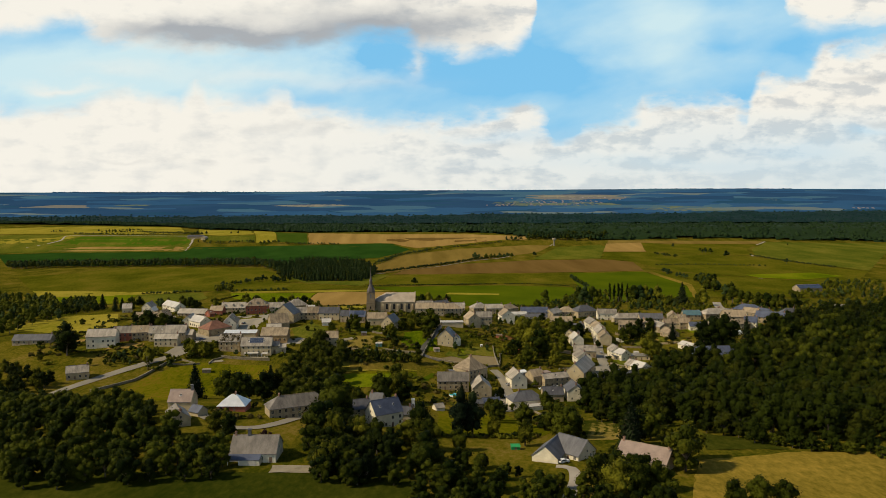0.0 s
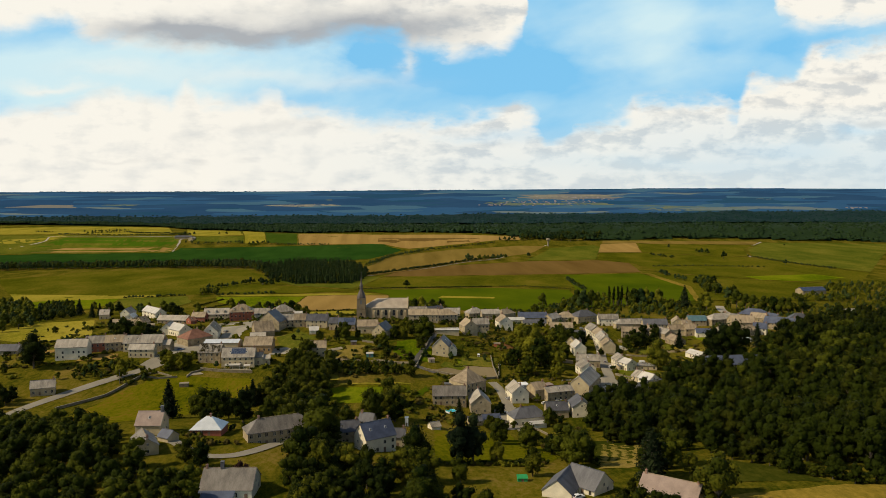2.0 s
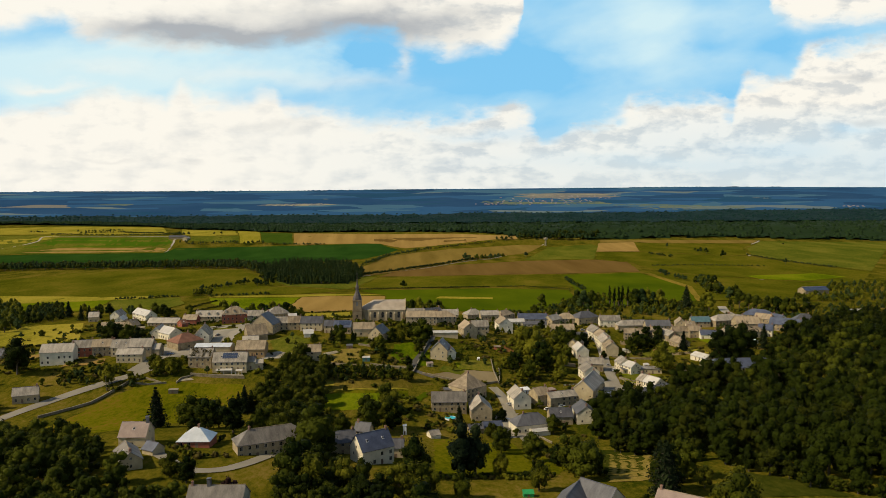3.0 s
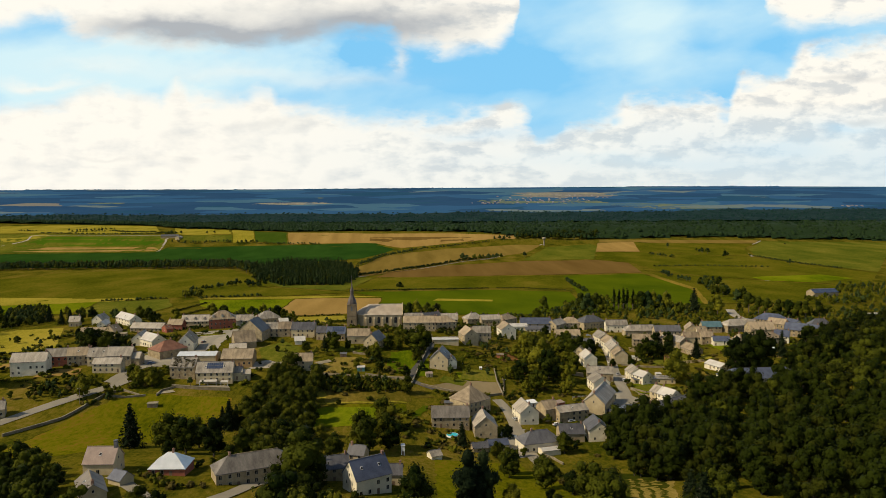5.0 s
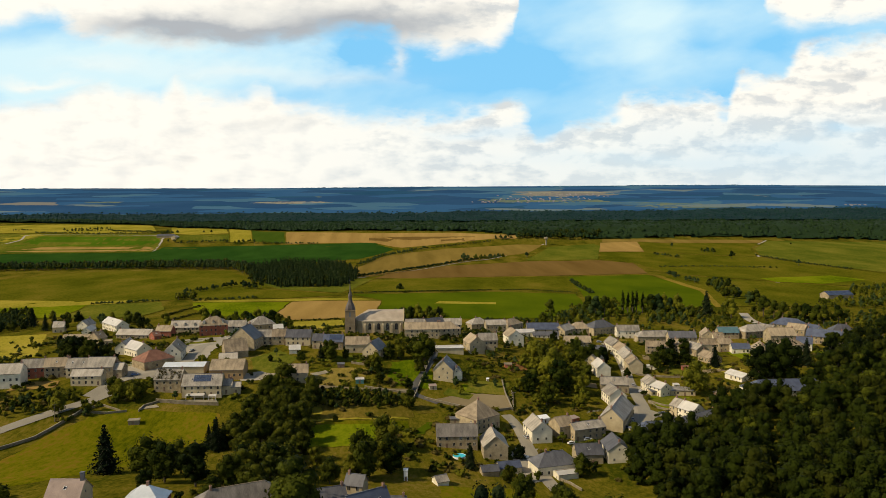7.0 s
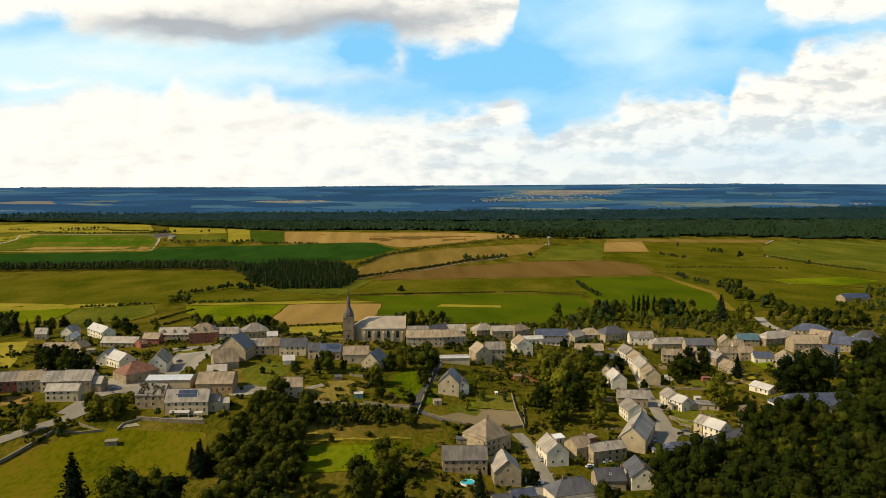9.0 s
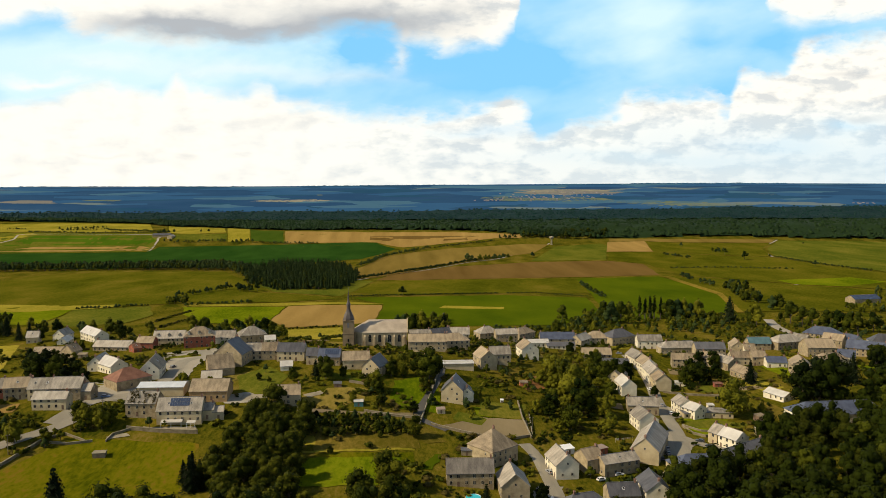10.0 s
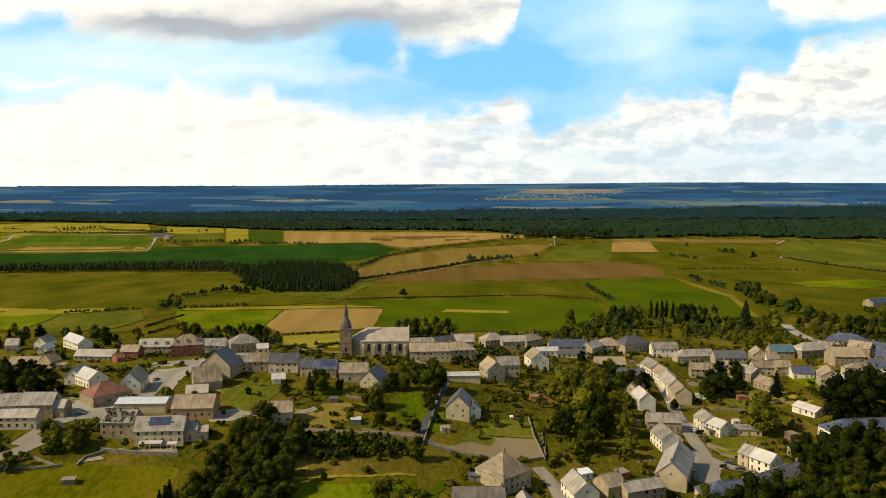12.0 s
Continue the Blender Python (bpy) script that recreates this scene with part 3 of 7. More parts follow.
field("meadow_bright", (143, 560), (166, 555), (147, 525), (137, 528))
field("meadow_yellow", (-346, 640), (-329, 711), (-283, 716), (-241, 607), (-278, 590))
field("dry_grass", (86, 375), (105, 373), (87, 314), (72, 313))
field("meadow_bright", (-10, 558), (11, 566), (13, 531), (-12, 533))
field("meadow_green", (-97, 575), (-83, 591), (-69, 574), (-76, 542), (-91, 551))
field("dry_grass", (-59, 549), (-40, 543), (-36, 529), (-56, 530))
field("dry_grass", (-44, 512), (-6, 517), (-3, 502), (-52, 499))
field("meadow_bright", (28, 542), (50, 545), (51, 534), (30, 531))
field("yard", (-156, 636), (-146, 642), (-131, 660), (-116, 653), (-114, 626), (-124, 619), (-126, 597), (-124, 575), (-134, 576), (-146, 605))
field("meadow_green", (-153, 633), (-131, 635), (-129, 628), (-149, 624))
field("yard", (-171, 567), (-159, 581), (-145, 558), (-138, 536), (-151, 536), (-162, 544))
field("yard", (122, 531), (133, 541), (133, 513), (118, 493), (112, 498))
field("yard", (138, 582), (146, 577), (144, 560), (133, 555))
field("yard", (-99, 544), (-81, 550), (-80, 537), (-94, 533))
field("yard", (46, 460), (59, 465), (59, 428), (47, 423), (44, 440))
field("dry_grass", (-47, 556), (-35, 559), (-27, 544), (-37, 533), (-47, 537))
field("meadow_yellow", (-52, 501), (-10, 503), (-6, 494), (-51, 492))
field("dry_earth", (-47, 504), (-25, 506), (-1, 504), (1, 491), (-19, 487), (-45, 486))
field("dry_earth", (-26, 521), (-1, 524), (6, 511), (13, 499), (4, 496), (-10, 509))
field("meadow_yellow", (-54, 485), (-1, 490), (-1, 488), (-54, 483))
field("meadow_mixed", (-44, 483), (-2, 486), (-2, 474), (-39, 471))
field("meadow_bright", (-14, 544), (2, 550), (2, 579), (-12, 570))
field("dry_grass", (-48, 541), (-27, 540), (-25, 557), (-42, 559))
field("meadow_green", (33, 550), (57, 552), (52, 532), (30, 532))
field("meadow_green", (17, 525), (31, 520), (34, 529), (20, 535))
field("rust_earth", (64, 602), (82, 614), (75, 584), (60, 577))
field("meadow_green", (138, 543), (159, 537), (174, 544), (159, 556), (143, 553))
field("meadow_green", (154, 624), (176, 604), (198, 604), (201, 632), (184, 632))
field("dry_earth", (196, 584), (201, 562), (190, 546), (186, 560))
field("meadow_bright", (227, 652), (229, 621), (240, 623), (239, 647))
field("meadow_bright", (-88, 547), (-74, 565), (-79, 580), (-94, 565))
field("dry_grass", (-147, 617), (-131, 628), (-135, 640), (-152, 631))
field("meadow_lush", (-52, 575), (-29, 568), (-15, 578), (-30, 584))
field("dry_earth", (189, 636), (196, 622), (188, 612), (182, 624))
field("meadow_lush", (8, 486), (12, 486), (5, 472), (-1, 471))
field("meadow_mixed", (9, 329), (18, 402), (63, 398), (67, 351), (56, 331), (26, 336))
field("dry_grass", (84, 382), (100, 364), (86, 319), (74, 317))
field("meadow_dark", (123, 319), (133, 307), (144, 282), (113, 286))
road(6.5, "asphalt", "grey asphalt village street", (-207, 410), (-203, 437), (-189, 470), (-175, 492), (-163, 507), (-154, 523))
road(8, "asphalt", "grey asphalt village street", (-167, 509), (-160, 534), (-148, 541), (-136, 551), (-134, 578), (-137, 614), (-127, 627), (-138, 649), (-157, 645))
road(7, "asphalt", "grey asphalt village street", (105, 471), (119, 492), (129, 526), (134, 559), (139, 592), (145, 623), (151, 668), (152, 705))
road(6, "asphalt", "grey asphalt village street", (129, 526), (137, 512), (145, 508))
road(6, "asphalt", "grey asphalt village street", (59, 414), (56, 442), (55, 464), (53, 490), (49, 504))
road(4.2, "asphalt_dark", "narrow dark asphalt lane between gardens", (14, 512), (5, 519), (0, 527), (6, 552), (13, 583), (15, 601))
road(4, "earth", "earthy brown path below the gardens", (0, 527), (-26, 525), (-56, 528))
road(9, "gravel", "pale gravel farm yard and track", (341, 884), (324, 830), (317, 788))
road(5, "gravel", "pale track towards the barn", (536, 1218), (542, 1158), (536, 1122))
road(4, "gravel", "pale farm track along the hedge", (-87, 1353), (-31, 1435), (26, 1516), (104, 1649), (178, 1731), (297, 1965), (335, 2045))
road(5, "gravel", "pale track round the bright green crop", (-1069, 2078), (-1006, 2136), (-982, 2201), (-677, 2190), (-646, 2144), (-641, 2112), (-636, 2040))
road(4, "gravel", "pale gravel lane between gardens", (52, 269), (57, 266), (56, 253), (49, 231))
road(5, "gravel", "pale gravel farm track", (901, 2036), (786, 1868), (738, 1761), (701, 1635))
road(5, "asphalt", "grey asphalt village street", (-102, 341), (-90, 328), (-79, 316), (-67, 317), (-59, 327), (-53, 340), (-46, 348))

# ---- houses ----
WALL_WORDS = {"tan": "tan timber-clad", "white": "white rendered", "cream": "cream rendered", "stone": "grey-brown stone", "brick": "red brick"}
ROOF_WORDS = {"worn": "weathered dark grey slate", "grey": "grey slate", "brown": "brown-grey slate", "slate": "dark slate", "blue": "blue-grey slate", "teal": "blue-green sheet", "pale": "pale weathered sheet",
              "red": "red-brown tile", "tile": "pinkish-brown tile", "glass": "pale ribbed translucent", "solar": "solar-panelled"}
WINDOW_MESHES = {}


def window_meshes(w, h):
    key = (round(w, 2), round(h, 2))
    if key not in WINDOW_MESHES:
        b = 0.06
        xs, zs = (-w / 2, -w / 2 + b, -0.035, 0.035, w / 2 - b, w / 2), (0, b, h - b, h)
        fr = Shape()
        fr.v = [(x, y, z) for y in (-0.07, 0.03) for z in zs for x in xs]
        for r in range(3):
            for c in range(5):
                if not (r == 1 and c in (1, 3)):
                    q = r * 6 + c
                    fr.f.append((q, q + 1, q + 7, q + 6))
        for loop in ((0, 5, 23, 18), (7, 8, 14, 13), (9, 10, 16, 15)):
            for a, e in zip(loop, loop[1:] + loop[:1]):
                fr.f.append((a, a + 24, e + 24, e))
        pane = Shape().box(-w / 2 + b, -0.01, b, w / 2 - b, 0.03, h - b)
        WINDOW_MESHES[key] = (fr.mesh("window", MATS["frame_dull"]), pane.mesh("pane", MATS["glass_dark"]))
    return WINDOW_MESHES[key]


def add_window(parent, x, y, z, face, w=1.1, h=1.5):
    """A window on a wall; face: the way it looks, in degrees from -y."""
    fr, pn = window_meshes(w, h)
    ob = child("window", fr, parent, pose(x, y, z, 0, 0, face))
    child("pane", pn, ob)


def house(x, y, rot, length, width, eave, ridge, kind, roof, wall, **extra):
    """A house with its ridge along rot (degrees). eave and ridge: heights above the ground at its middle."""
    rng = random.Random(int(x * 31 + y * 17))
    base = ground(x, y)
    top = new(extra.get("name", "house"))
    top.matrix_basis = pose(x, y, base, 0, 0, rot)
    hip = kind == "hip"
    label = extra.get("label") or "%s house with a %s %s roof" % (WALL_WORDS[wall], ROOF_WORDS[roof], "hipped" if hip else "gabled")
    tagged(top, label, extra.get("category", "house"), "village houses")
    HOUSES.append((x, y, rot, length, width))
    l, w, t = length / 2, width / 2, 0.35
    # walls: outer shell with gables, thick at the base
    s = Shape()
    lo = -3.5
    s.poly([(-l, -w, lo), (l, -w, lo), (l, -w, eave), (-l, -w, eave)]).poly([(l, w, lo), (-l, w, lo), (-l, w, eave), (l, w, eave)])
    if hip:
        s.poly([(l, -w, lo), (l, w, lo), (l, w, eave), (l, -w, eave)]).poly([(-l, w, lo), (-l, -w, lo), (-l, -w, eave), (-l, w, eave)])
    else:
        s.poly([(l, -w, lo), (l, w, lo), (l, w, eave), (l, 0, ridge - 0.12), (l, -w, eave)])
        s.poly([(-l, w, lo), (-l, -w, lo), (-l, -w, eave), (-l, 0, ridge - 0.12), (-l, w, eave)])
    child("wall", s.mesh("wall", MATS["wall_" + wall]), top)
    # roof plates with an overhang
    o, g = 0.35, 0.3
    drop = (ridge - eave) / w * o
    r = Shape()
    if hip:
        run = min(w, l - 0.3)
        a, b, e = l + o, w + o, eave - drop + 0.12
        for q in ([(-a, -b, e), (a, -b, e), (l - run, 0, ridge), (run - l, 0, ridge)], [(a, b, e), (-a, b, e), (run - l, 0, ridge), (l - run, 0, ridge)],
                  [(a, -b, e), (a, b, e), (l - run, 0, ridge)], [(-a, b, e), (-a, -b, e), (run - l, 0, ridge)]):
            r.slab(q, 0.16)
        half_ridge = l - run
    else:
        a, b, e = l + g, w + o, eave - drop + 0.12
        r.slab([(-a, -b, e), (a, -b, e), (a, 0, ridge), (-a, 0, ridge)], 0.16)
        r.slab([(a, b, e), (-a, b, e), (-a, 0, ridge), (a, 0, ridge)], 0.16)
        half_ridge = a
    child("roof", r.mesh("roof", MATS["roof_" + roof]), top)
    child("ridge_cap", Shape().box(-half_ridge, -0.16, ridge - 0.08, half_ridge, 0.16, ridge + 0.09).mesh("ridge_cap", MATS["roof_slate" if roof in ("grey", "slate", "blue") else "roof_brown"]), top)
    # gutters along the eaves
    for sy in (-1, 1):
        child("gutter", Shape().box(-l, sy * (w + o) - 0.08, e - 0.2, l, sy * (w + o) + 0.08, e - 0.04).mesh("gutter", MATS["roof_slate"]), top)
    # chimneys
    if ridge > 6.2 and extra.get("chimney", True):
        for cx in ([l - 0.8] if rng.random() < 0.5 else [-l + 0.8, l - 0.8] if rng.random() < 0.4 else [-l + 0.8]):
            if hip:
                cx *= max(half_ridge, 0.5) / l
            c = child("chimney", Shape().box(cx - 0.35, -0.45, ridge - 1.0, cx + 0.35, 0.45, ridge + 0.95).box(cx - 0.42, -0.52, ridge + 0.95, cx + 0.42, 0.52, ridge + 1.08).mesh("chimney", MATS["chimney_brick"]), top)
            child("chimney_pot", Shape().box(cx - 0.14, -0.14, ridge + 1.08, cx + 0.14, 0.14, ridge + 1.4).mesh("chimney_pot", MATS["roof_red"]), c)
    if "stack" in extra:
        cx = -l + extra["stack"] * length
        child("chimney", Shape().box(cx - 0.55, -0.6, ridge - 1.2, cx + 0.55, 0.6, ridge + 2.0).box(cx - 0.65, -0.7, ridge + 2.0, cx + 0.65, 0.7, ridge + 2.15).mesh("chimney", MATS["roof_slate"]), top, label="broad dark chimney stack")
    if "porch" in extra:
        u0, u1, deep = extra["porch"]
        xa, xb = -l + u0 * length, -l + u1 * length
        child("porch_roof", Shape().slab([(xa, -w - o - deep, e - 1.0), (xb, -w - o - deep, e - 1.0), (xb, -w - o, e + 0.05), (xa, -w - o, e + 0.05)], 0.14).mesh("porch_roof", MATS["roof_blue"]), top, label="dark blue porch roof")
        for px in (xa + 0.3, (xa + xb) / 2 - 1.6):
            child("porch_post", Shape().box(px - 0.1, -w - o - deep + 0.2, lo, px + 0.1, -w - o - deep + 0.4, e - 1.1).mesh("porch_post", MATS["frame_white"]), top)
        child("porch_wall", Shape().box((xa + xb) / 2 - 1.4, -w - o - deep + 0.15, lo, xb, -w - 0.02, e - 1.2).mesh("porch_wall", MATS["wall_white"]), top)
        child("garage_door", Shape().box(xb - 4.2, -w - o - deep + 0.05, -0.1, xb - 1.4, -w - o - deep + 0.2, 1.7).mesh("garage_door", MATS["roof_pale"]), top)
    # windows and a door
    if extra.get("windows", True):
        floors = [0.9] if eave < 4.6 else [0.9, 3.6] if eave < 7.8 else [0.9, 3.8, 6.6]
        for sy, face in ((-1, 0), (1, 180)):
            n = max(1, int(length / 3.0))
            door_at = rng.randrange(n)
            for k in range(n):
                wx = -l + (k + 0.5) * length / n + rng.uniform(-0.2, 0.2)
                for j, z in enumerate(floors):
                    if j == 0 and k == door_at and sy < 0:
                        child("door", Shape().box(wx - 0.5, -w - 0.06, 0, wx + 0.5, -w + 0.06, 2.1).mesh("door", MATS["door_wood"]), top)
                    elif rng.random() < 0.86 and z + 1.4 < eave:
                        add_window(top, wx, sy * w, z, face)
        for sx, face in ((1, 90), (-1, -90)):
            if rng.random() < 0.75:
                for z in floors:
                    for wy in ((-w * 0.45, w * 0.4) if width > 8 else (0.0,)):
                        if rng.random() < 0.6 and z + 1.4 < eave:
                            add_window(top, sx * l, wy, z, face, 0.9, 1.2)
                if not hip and ridge - eave > 2.6:
                    add_window(top, sx * l, 0, eave + 0.1, face, 0.8, 1.0)
    # roof lights
    pitch = math.degrees(math.atan2(ridge - e, w + o))
    for k in range(extra.get("skylights", 1 if rng.random() < 0.22 and not hip else 0)):
        v = 0.45
        px = (k + 0.5) / max(extra.get("skylights", 1), 1) * length - l
        sl = Shape().box(-0.45, -0.6, 0, 0.45, 0.6, 0.1).mesh("skylight", MATS["frame_white"])
        k_ob = child("skylight", sl, top, pose(px, -(w + o) * v, ridge - (ridge - e) * v + 0.02, pitch, 0, 0))
        child("pane", Shape().box(-0.36, -0.5, 0.1, 0.36, 0.5, 0.13).mesh("pane", MATS["glass_dark"]), k_ob)
    if "solar" in extra:
        u0, u1, v0, v1 = extra["solar"]
        for k in range(extra.get("rows", 2)):
            va, vb = v0 + (v1 - v0) * k / 2 + 0.01, v0 + (v1 - v0) * (k + 1) / 2 - 0.01
            n = max(1, int((u1 - u0) * length / 1.1))
            for i in range(n):
                xa = -l + (u0 + (u1 - u0) * i / n) * length
                xb = -l + (u0 + (u1 - u0) * (i + 1) / n) * length - 0.05
                pts = [(xx, -(w + o) * (1 - vv), e + (ridge - e) * vv + 0.12) for xx, vv in ((xa, va), (xb, va), (xb, vb), (xa, vb))]
                child("solar_panel", Shape().slab(pts, 0.06).mesh("solar_panel", MATS["roof_solar"]), top)
    for k in range(extra.get("dormers", 0)):
        cx = -l + (k + 0.5) / extra["dormers"] * length
        zb = e + (ridge - e) * 0.25
        yb = -(w + o) * 0.75
        dm = child("dormer", Shape().box(cx - 0.75, yb - 0.1, zb - 0.3, cx + 0.75, yb + 2.2, zb + 1.3).mesh("dormer", MATS["wall_white"]), top)
        child("roof", Shape().slab([(cx - 0.95, yb - 0.35, zb + 1.25), (cx, yb - 0.35, zb + 2.0), (cx, yb + 2.6, zb + 2.0), (cx - 0.95, yb + 2.6, zb + 1.25)], 0.1)
              .slab([(cx, yb - 0.35, zb + 2.0), (cx + 0.95, yb - 0.35, zb + 1.25), (cx + 0.95, yb + 2.6, zb + 1.25), (cx, yb + 2.6, zb + 2.0)], 0.1).mesh("roof", MATS["roof_slate"]), dm)
        fr, pn = window_meshes(0.8, 1.1)
        wn = child("window", fr, dm, pose(cx, yb - 0.12, zb + 0.05))
    return top


house(-279.2, 728.8, 12, 8.2, 10.1, 4.6, 8.6, "gable", "grey", "cream")
house(-262.1, 738.2, 84, 12.9, 9.0, 4.6, 8.6, "gable", "grey", "white")
house(-251.5, 717.0, 95, 13.9, 6.7, 2.6, 5.6, "gable", "pale", "white")
house(-236.4, 731.3, -47, 27.5, 10.1, 5.6, 9.6, "gable", "pale", "white")
house(-201.4, 677.8, -7, 25.2, 11.2, 3.1, 6.6, "gable", "grey", "stone")
house(-234.0, 657.6, 2, 20.0, 11.2, 3.1, 6.6, "gable", "brown", "stone")
house(-219.2, 653.2, 62, 7.2, 10.1, 4.6, 8.6, "gable", "brown", "stone")
house(-181.7, 603.4, 90, 14.7, 9.0, 4.6, 8.6, "gable", "grey", "white")
house(-171.1, 594.1, -44, 15.9, 10.1, 4.6, 8.6, "gable", "pale", "white")
house(-150.9, 561.2, 46, 18.8, 14.6, 4.6, 9.6, "hip", "red", "stone")
house(-143.9, 579.5, 97, 18.9, 10.1, 5.6, 10.6, "gable", "brown", "white")
house(-170.6, 697.3, 3, 21.2, 11.2, 5.6, 10.1, "gable", "grey", "cream", dormers=3)
house(-181.4, 681.3, -3, 11.3, 10.1, 4.6, 8.1, "gable", "brown", "brick")
house(-183.3, 664.0, 43, 5.0, 7.8, 3.1, 5.6, "gable", "red", "brick")
house(-185.2, 542.5, 2, 11.7, 10.1, 5.6, 10.1, "gable", "grey", "cream", skylights=2)
house(-172.3, 541.9, 1, 14.4, 11.2, 6.1, 10.6, "gable", "grey", "stone")
house(-162.6, 540.8, -3, 5.1, 7.8, 4.6, 7.6, "gable", "grey", "stone")
house(-174.7, 528.0, 1, 15.9, 7.8, 5.1, 8.1, "gable", "grey", "cream")
house(-145.5, 679.0, 13, 19.8, 14.6, 8.1, 13.6, "hip", "brown", "brick", dormers=3)
house(-133.8, 695.1, 4, 17.4, 11.2, 5.1, 9.1, "gable", "grey", "white")
house(-113.0, 690.7, 20, 18.0, 14.6, 6.6, 11.6, "hip", "grey", "stone")
house(-98.5, 678.3, 13, 7.0, 7.8, 3.1, 5.6, "gable", "pale", "white")
house(-105.7, 601.8, 79, 14.7, 16.8, 7.1, 14.6, "gable", "slate", "stone")
house(-108.6, 583.1, 20, 13.4, 17.9, 4.1, 10.1, "gable", "brown", "stone", chimney=False, windows=False, name="barn", label="low stone barn with a broad brown roof", category="barn")
house(-108.8, 566.9, 10, 10.3, 10.1, 2.6, 5.6, "gable", "grey", "stone", windows=False, name="shed", label="low stone shed with a grey roof", category="shed")
house(-95.3, 612.4, 6, 9.8, 10.1, 5.6, 9.6, "gable", "grey", "stone")
house(-85.8, 612.2, 6, 9.6, 10.1, 5.6, 9.6, "gable", "brown", "stone")
house(-72.7, 608.3, -3, 15.9, 11.2, 5.6, 9.6, "gable", "slate", "cream")
house(-59.0, 599.3, -3, 7.3, 9.0, 5.1, 8.6, "gable", "slate", "stone")
house(-49.5, 598.2, -3, 12.4, 10.1, 4.6, 8.6, "gable", "blue", "stone", solar=(0.3, 0.95, 0.3, 0.9))
house(-72.6, 586.4, 8, 6.6, 6.7, 2.6, 5.1, "gable", "pale", "white")
house(-63.7, 536.7, 7, 11.4, 10.1, 5.1, 9.1, "gable", "brown", "cream")
house(-103.1, 543.1, 1, 18.3, 14.6, 4.6, 9.1, "gable", "brown", "tan", chimney=False, name="barn", label="tan stone barn with a brown slate roof", category="barn")
house(-128.4, 549.0, -0, 22.7, 12.3, 4, 5.5, "gable", "glass", "cream", chimney=False, windows=False, name="shed", label="long low shed with a pale ribbed roof", category="shed")
house(-129.3, 523.1, -3, 14.2, 11.2, 6.1, 10.6, "gable", "grey", "stone", label="stone terrace house with ivy over its grey roof")
house(-110.4, 517.4, 2, 20.3, 11.2, 5.6, 10.6, "gable", "grey", "cream", solar=(0.28, 0.72, 0.35, 0.9), skylights=2)
house(-98.7, 519.5, 6, 5.9, 7.8, 4.6, 7.1, "gable", "grey", "cream")
house(-94.0, 519.5, 10, 5.0, 6.7, 3.6, 5.6, "gable", "grey", "cream")
house(7.1, 640.9, 1, 23.9, 11.2, 5.9, 9.9, "gable", "brown", "stone")
house(23.9, 656.4, 8, 20.5, 12.3, 5.6, 9.6, "hip", "brown", "stone")
house(2.5, 666.0, 5, 13.8, 10.1, 5.4, 9.4, "gable", "grey", "stone")
house(16.3, 678.3, 30, 14.4, 10.1, 5.9, 10.4, "gable", "slate", "stone")
house(33.1, 743.4, -3, 16.4, 11.2, 5.4, 9.9, "gable", "grey", "stone")
house(-34.2, 592.1, 3, 14.9, 11.2, 4.9, 8.9, "gable", "brown", "cream")
house(-22.9, 580.2, 72, 14.7, 10.1, 5.4, 10.4, "gable", "slate", "cream")
house(40.9, 611.4, -77, 14.7, 10.1, 6.4, 10.9, "gable", "brown", "stone")
house(51.1, 624.5, 4, 12.4, 10.1, 6.4, 10.4, "gable", "grey", "stone")
house(56.4, 761.3, 20, 16.7, 12.3, 6.1, 10.6, "hip", "grey", "stone")
house(69.7, 745.5, 5, 16.8, 10.1, 6.9, 10.4, "gable", "grey", "stone")
house(19.2, 552.2, 79, 14.7, 11.2, 5.9, 11.4, "gable", "slate", "cream")
house(25.3, 555.8, -86, 14.7, 6.7, 3.6, 6.6, "gable", "slate", "white")
house(24.1, 601.8, 2, 17.8, 9.0, 3.2, 3.6, "gable", "pale", "cream", chimney=False, windows=False, name="garage", label="low cream garage with a pale flat roof", category="garage")
house(86.1, 771.3, 42, 19.6, 11.2, 5.6, 9.6, "hip", "brown", "stone")
house(72.9, 655.6, -82, 14.7, 11.2, 6.9, 11.4, "gable", "brown", "white")
house(91.4, 725.7, 5, 15.0, 10.1, 3.6, 5.6, "gable", "pale", "white")
house(109.0, 743.4, -3, 26.4, 11.2, 5.4, 9.9, "gable", "blue", "stone")
house(107.7, 721.6, -3, 20.8, 9.0, 2.8, 5.1, "gable", "slate", "white")
house(127.5, 743.2, 49, 16.5, 10.1, 5.4, 9.4, "gable", "grey", "stone")
house(142.4, 754.2, -3, 17.7, 12.3, 5.6, 10.1, "hip", "brown", "stone")
house(124.0, 678.2, -3, 19.5, 10.1, 5.4, 9.4, "gable", "brown", "stone")
house(159.4, 752.8, 24, 22.6, 14.6, 7.1, 12.1, "hip", "slate", "stone")
house(177.9, 734.2, -3, 18.4, 10.1, 6.4, 10.4, "gable", "grey", "white")
house(131.3, 660.0, -3, 19.2, 10.1, 3.6, 6.6, "gable", "slate", "stone")
house(150.2, 671.1, -83, 16.3, 9.5, 6.9, 10.9, "gable", "grey", "white")
house(151.9, 654.9, -85, 14.0, 9.5, 6.4, 10.4, "gable", "brown", "white")
house(149.8, 634.0, -93, 20.6, 9.5, 6.9, 11.2, "gable", "grey", "white")
house(149.5, 617.6, -94, 14.0, 9.5, 6.4, 10.4, "gable", "brown", "cream")
house(122.3, 616.3, 60, 14.0, 9.0, 6.4, 10.4, "gable", "brown", "cream")
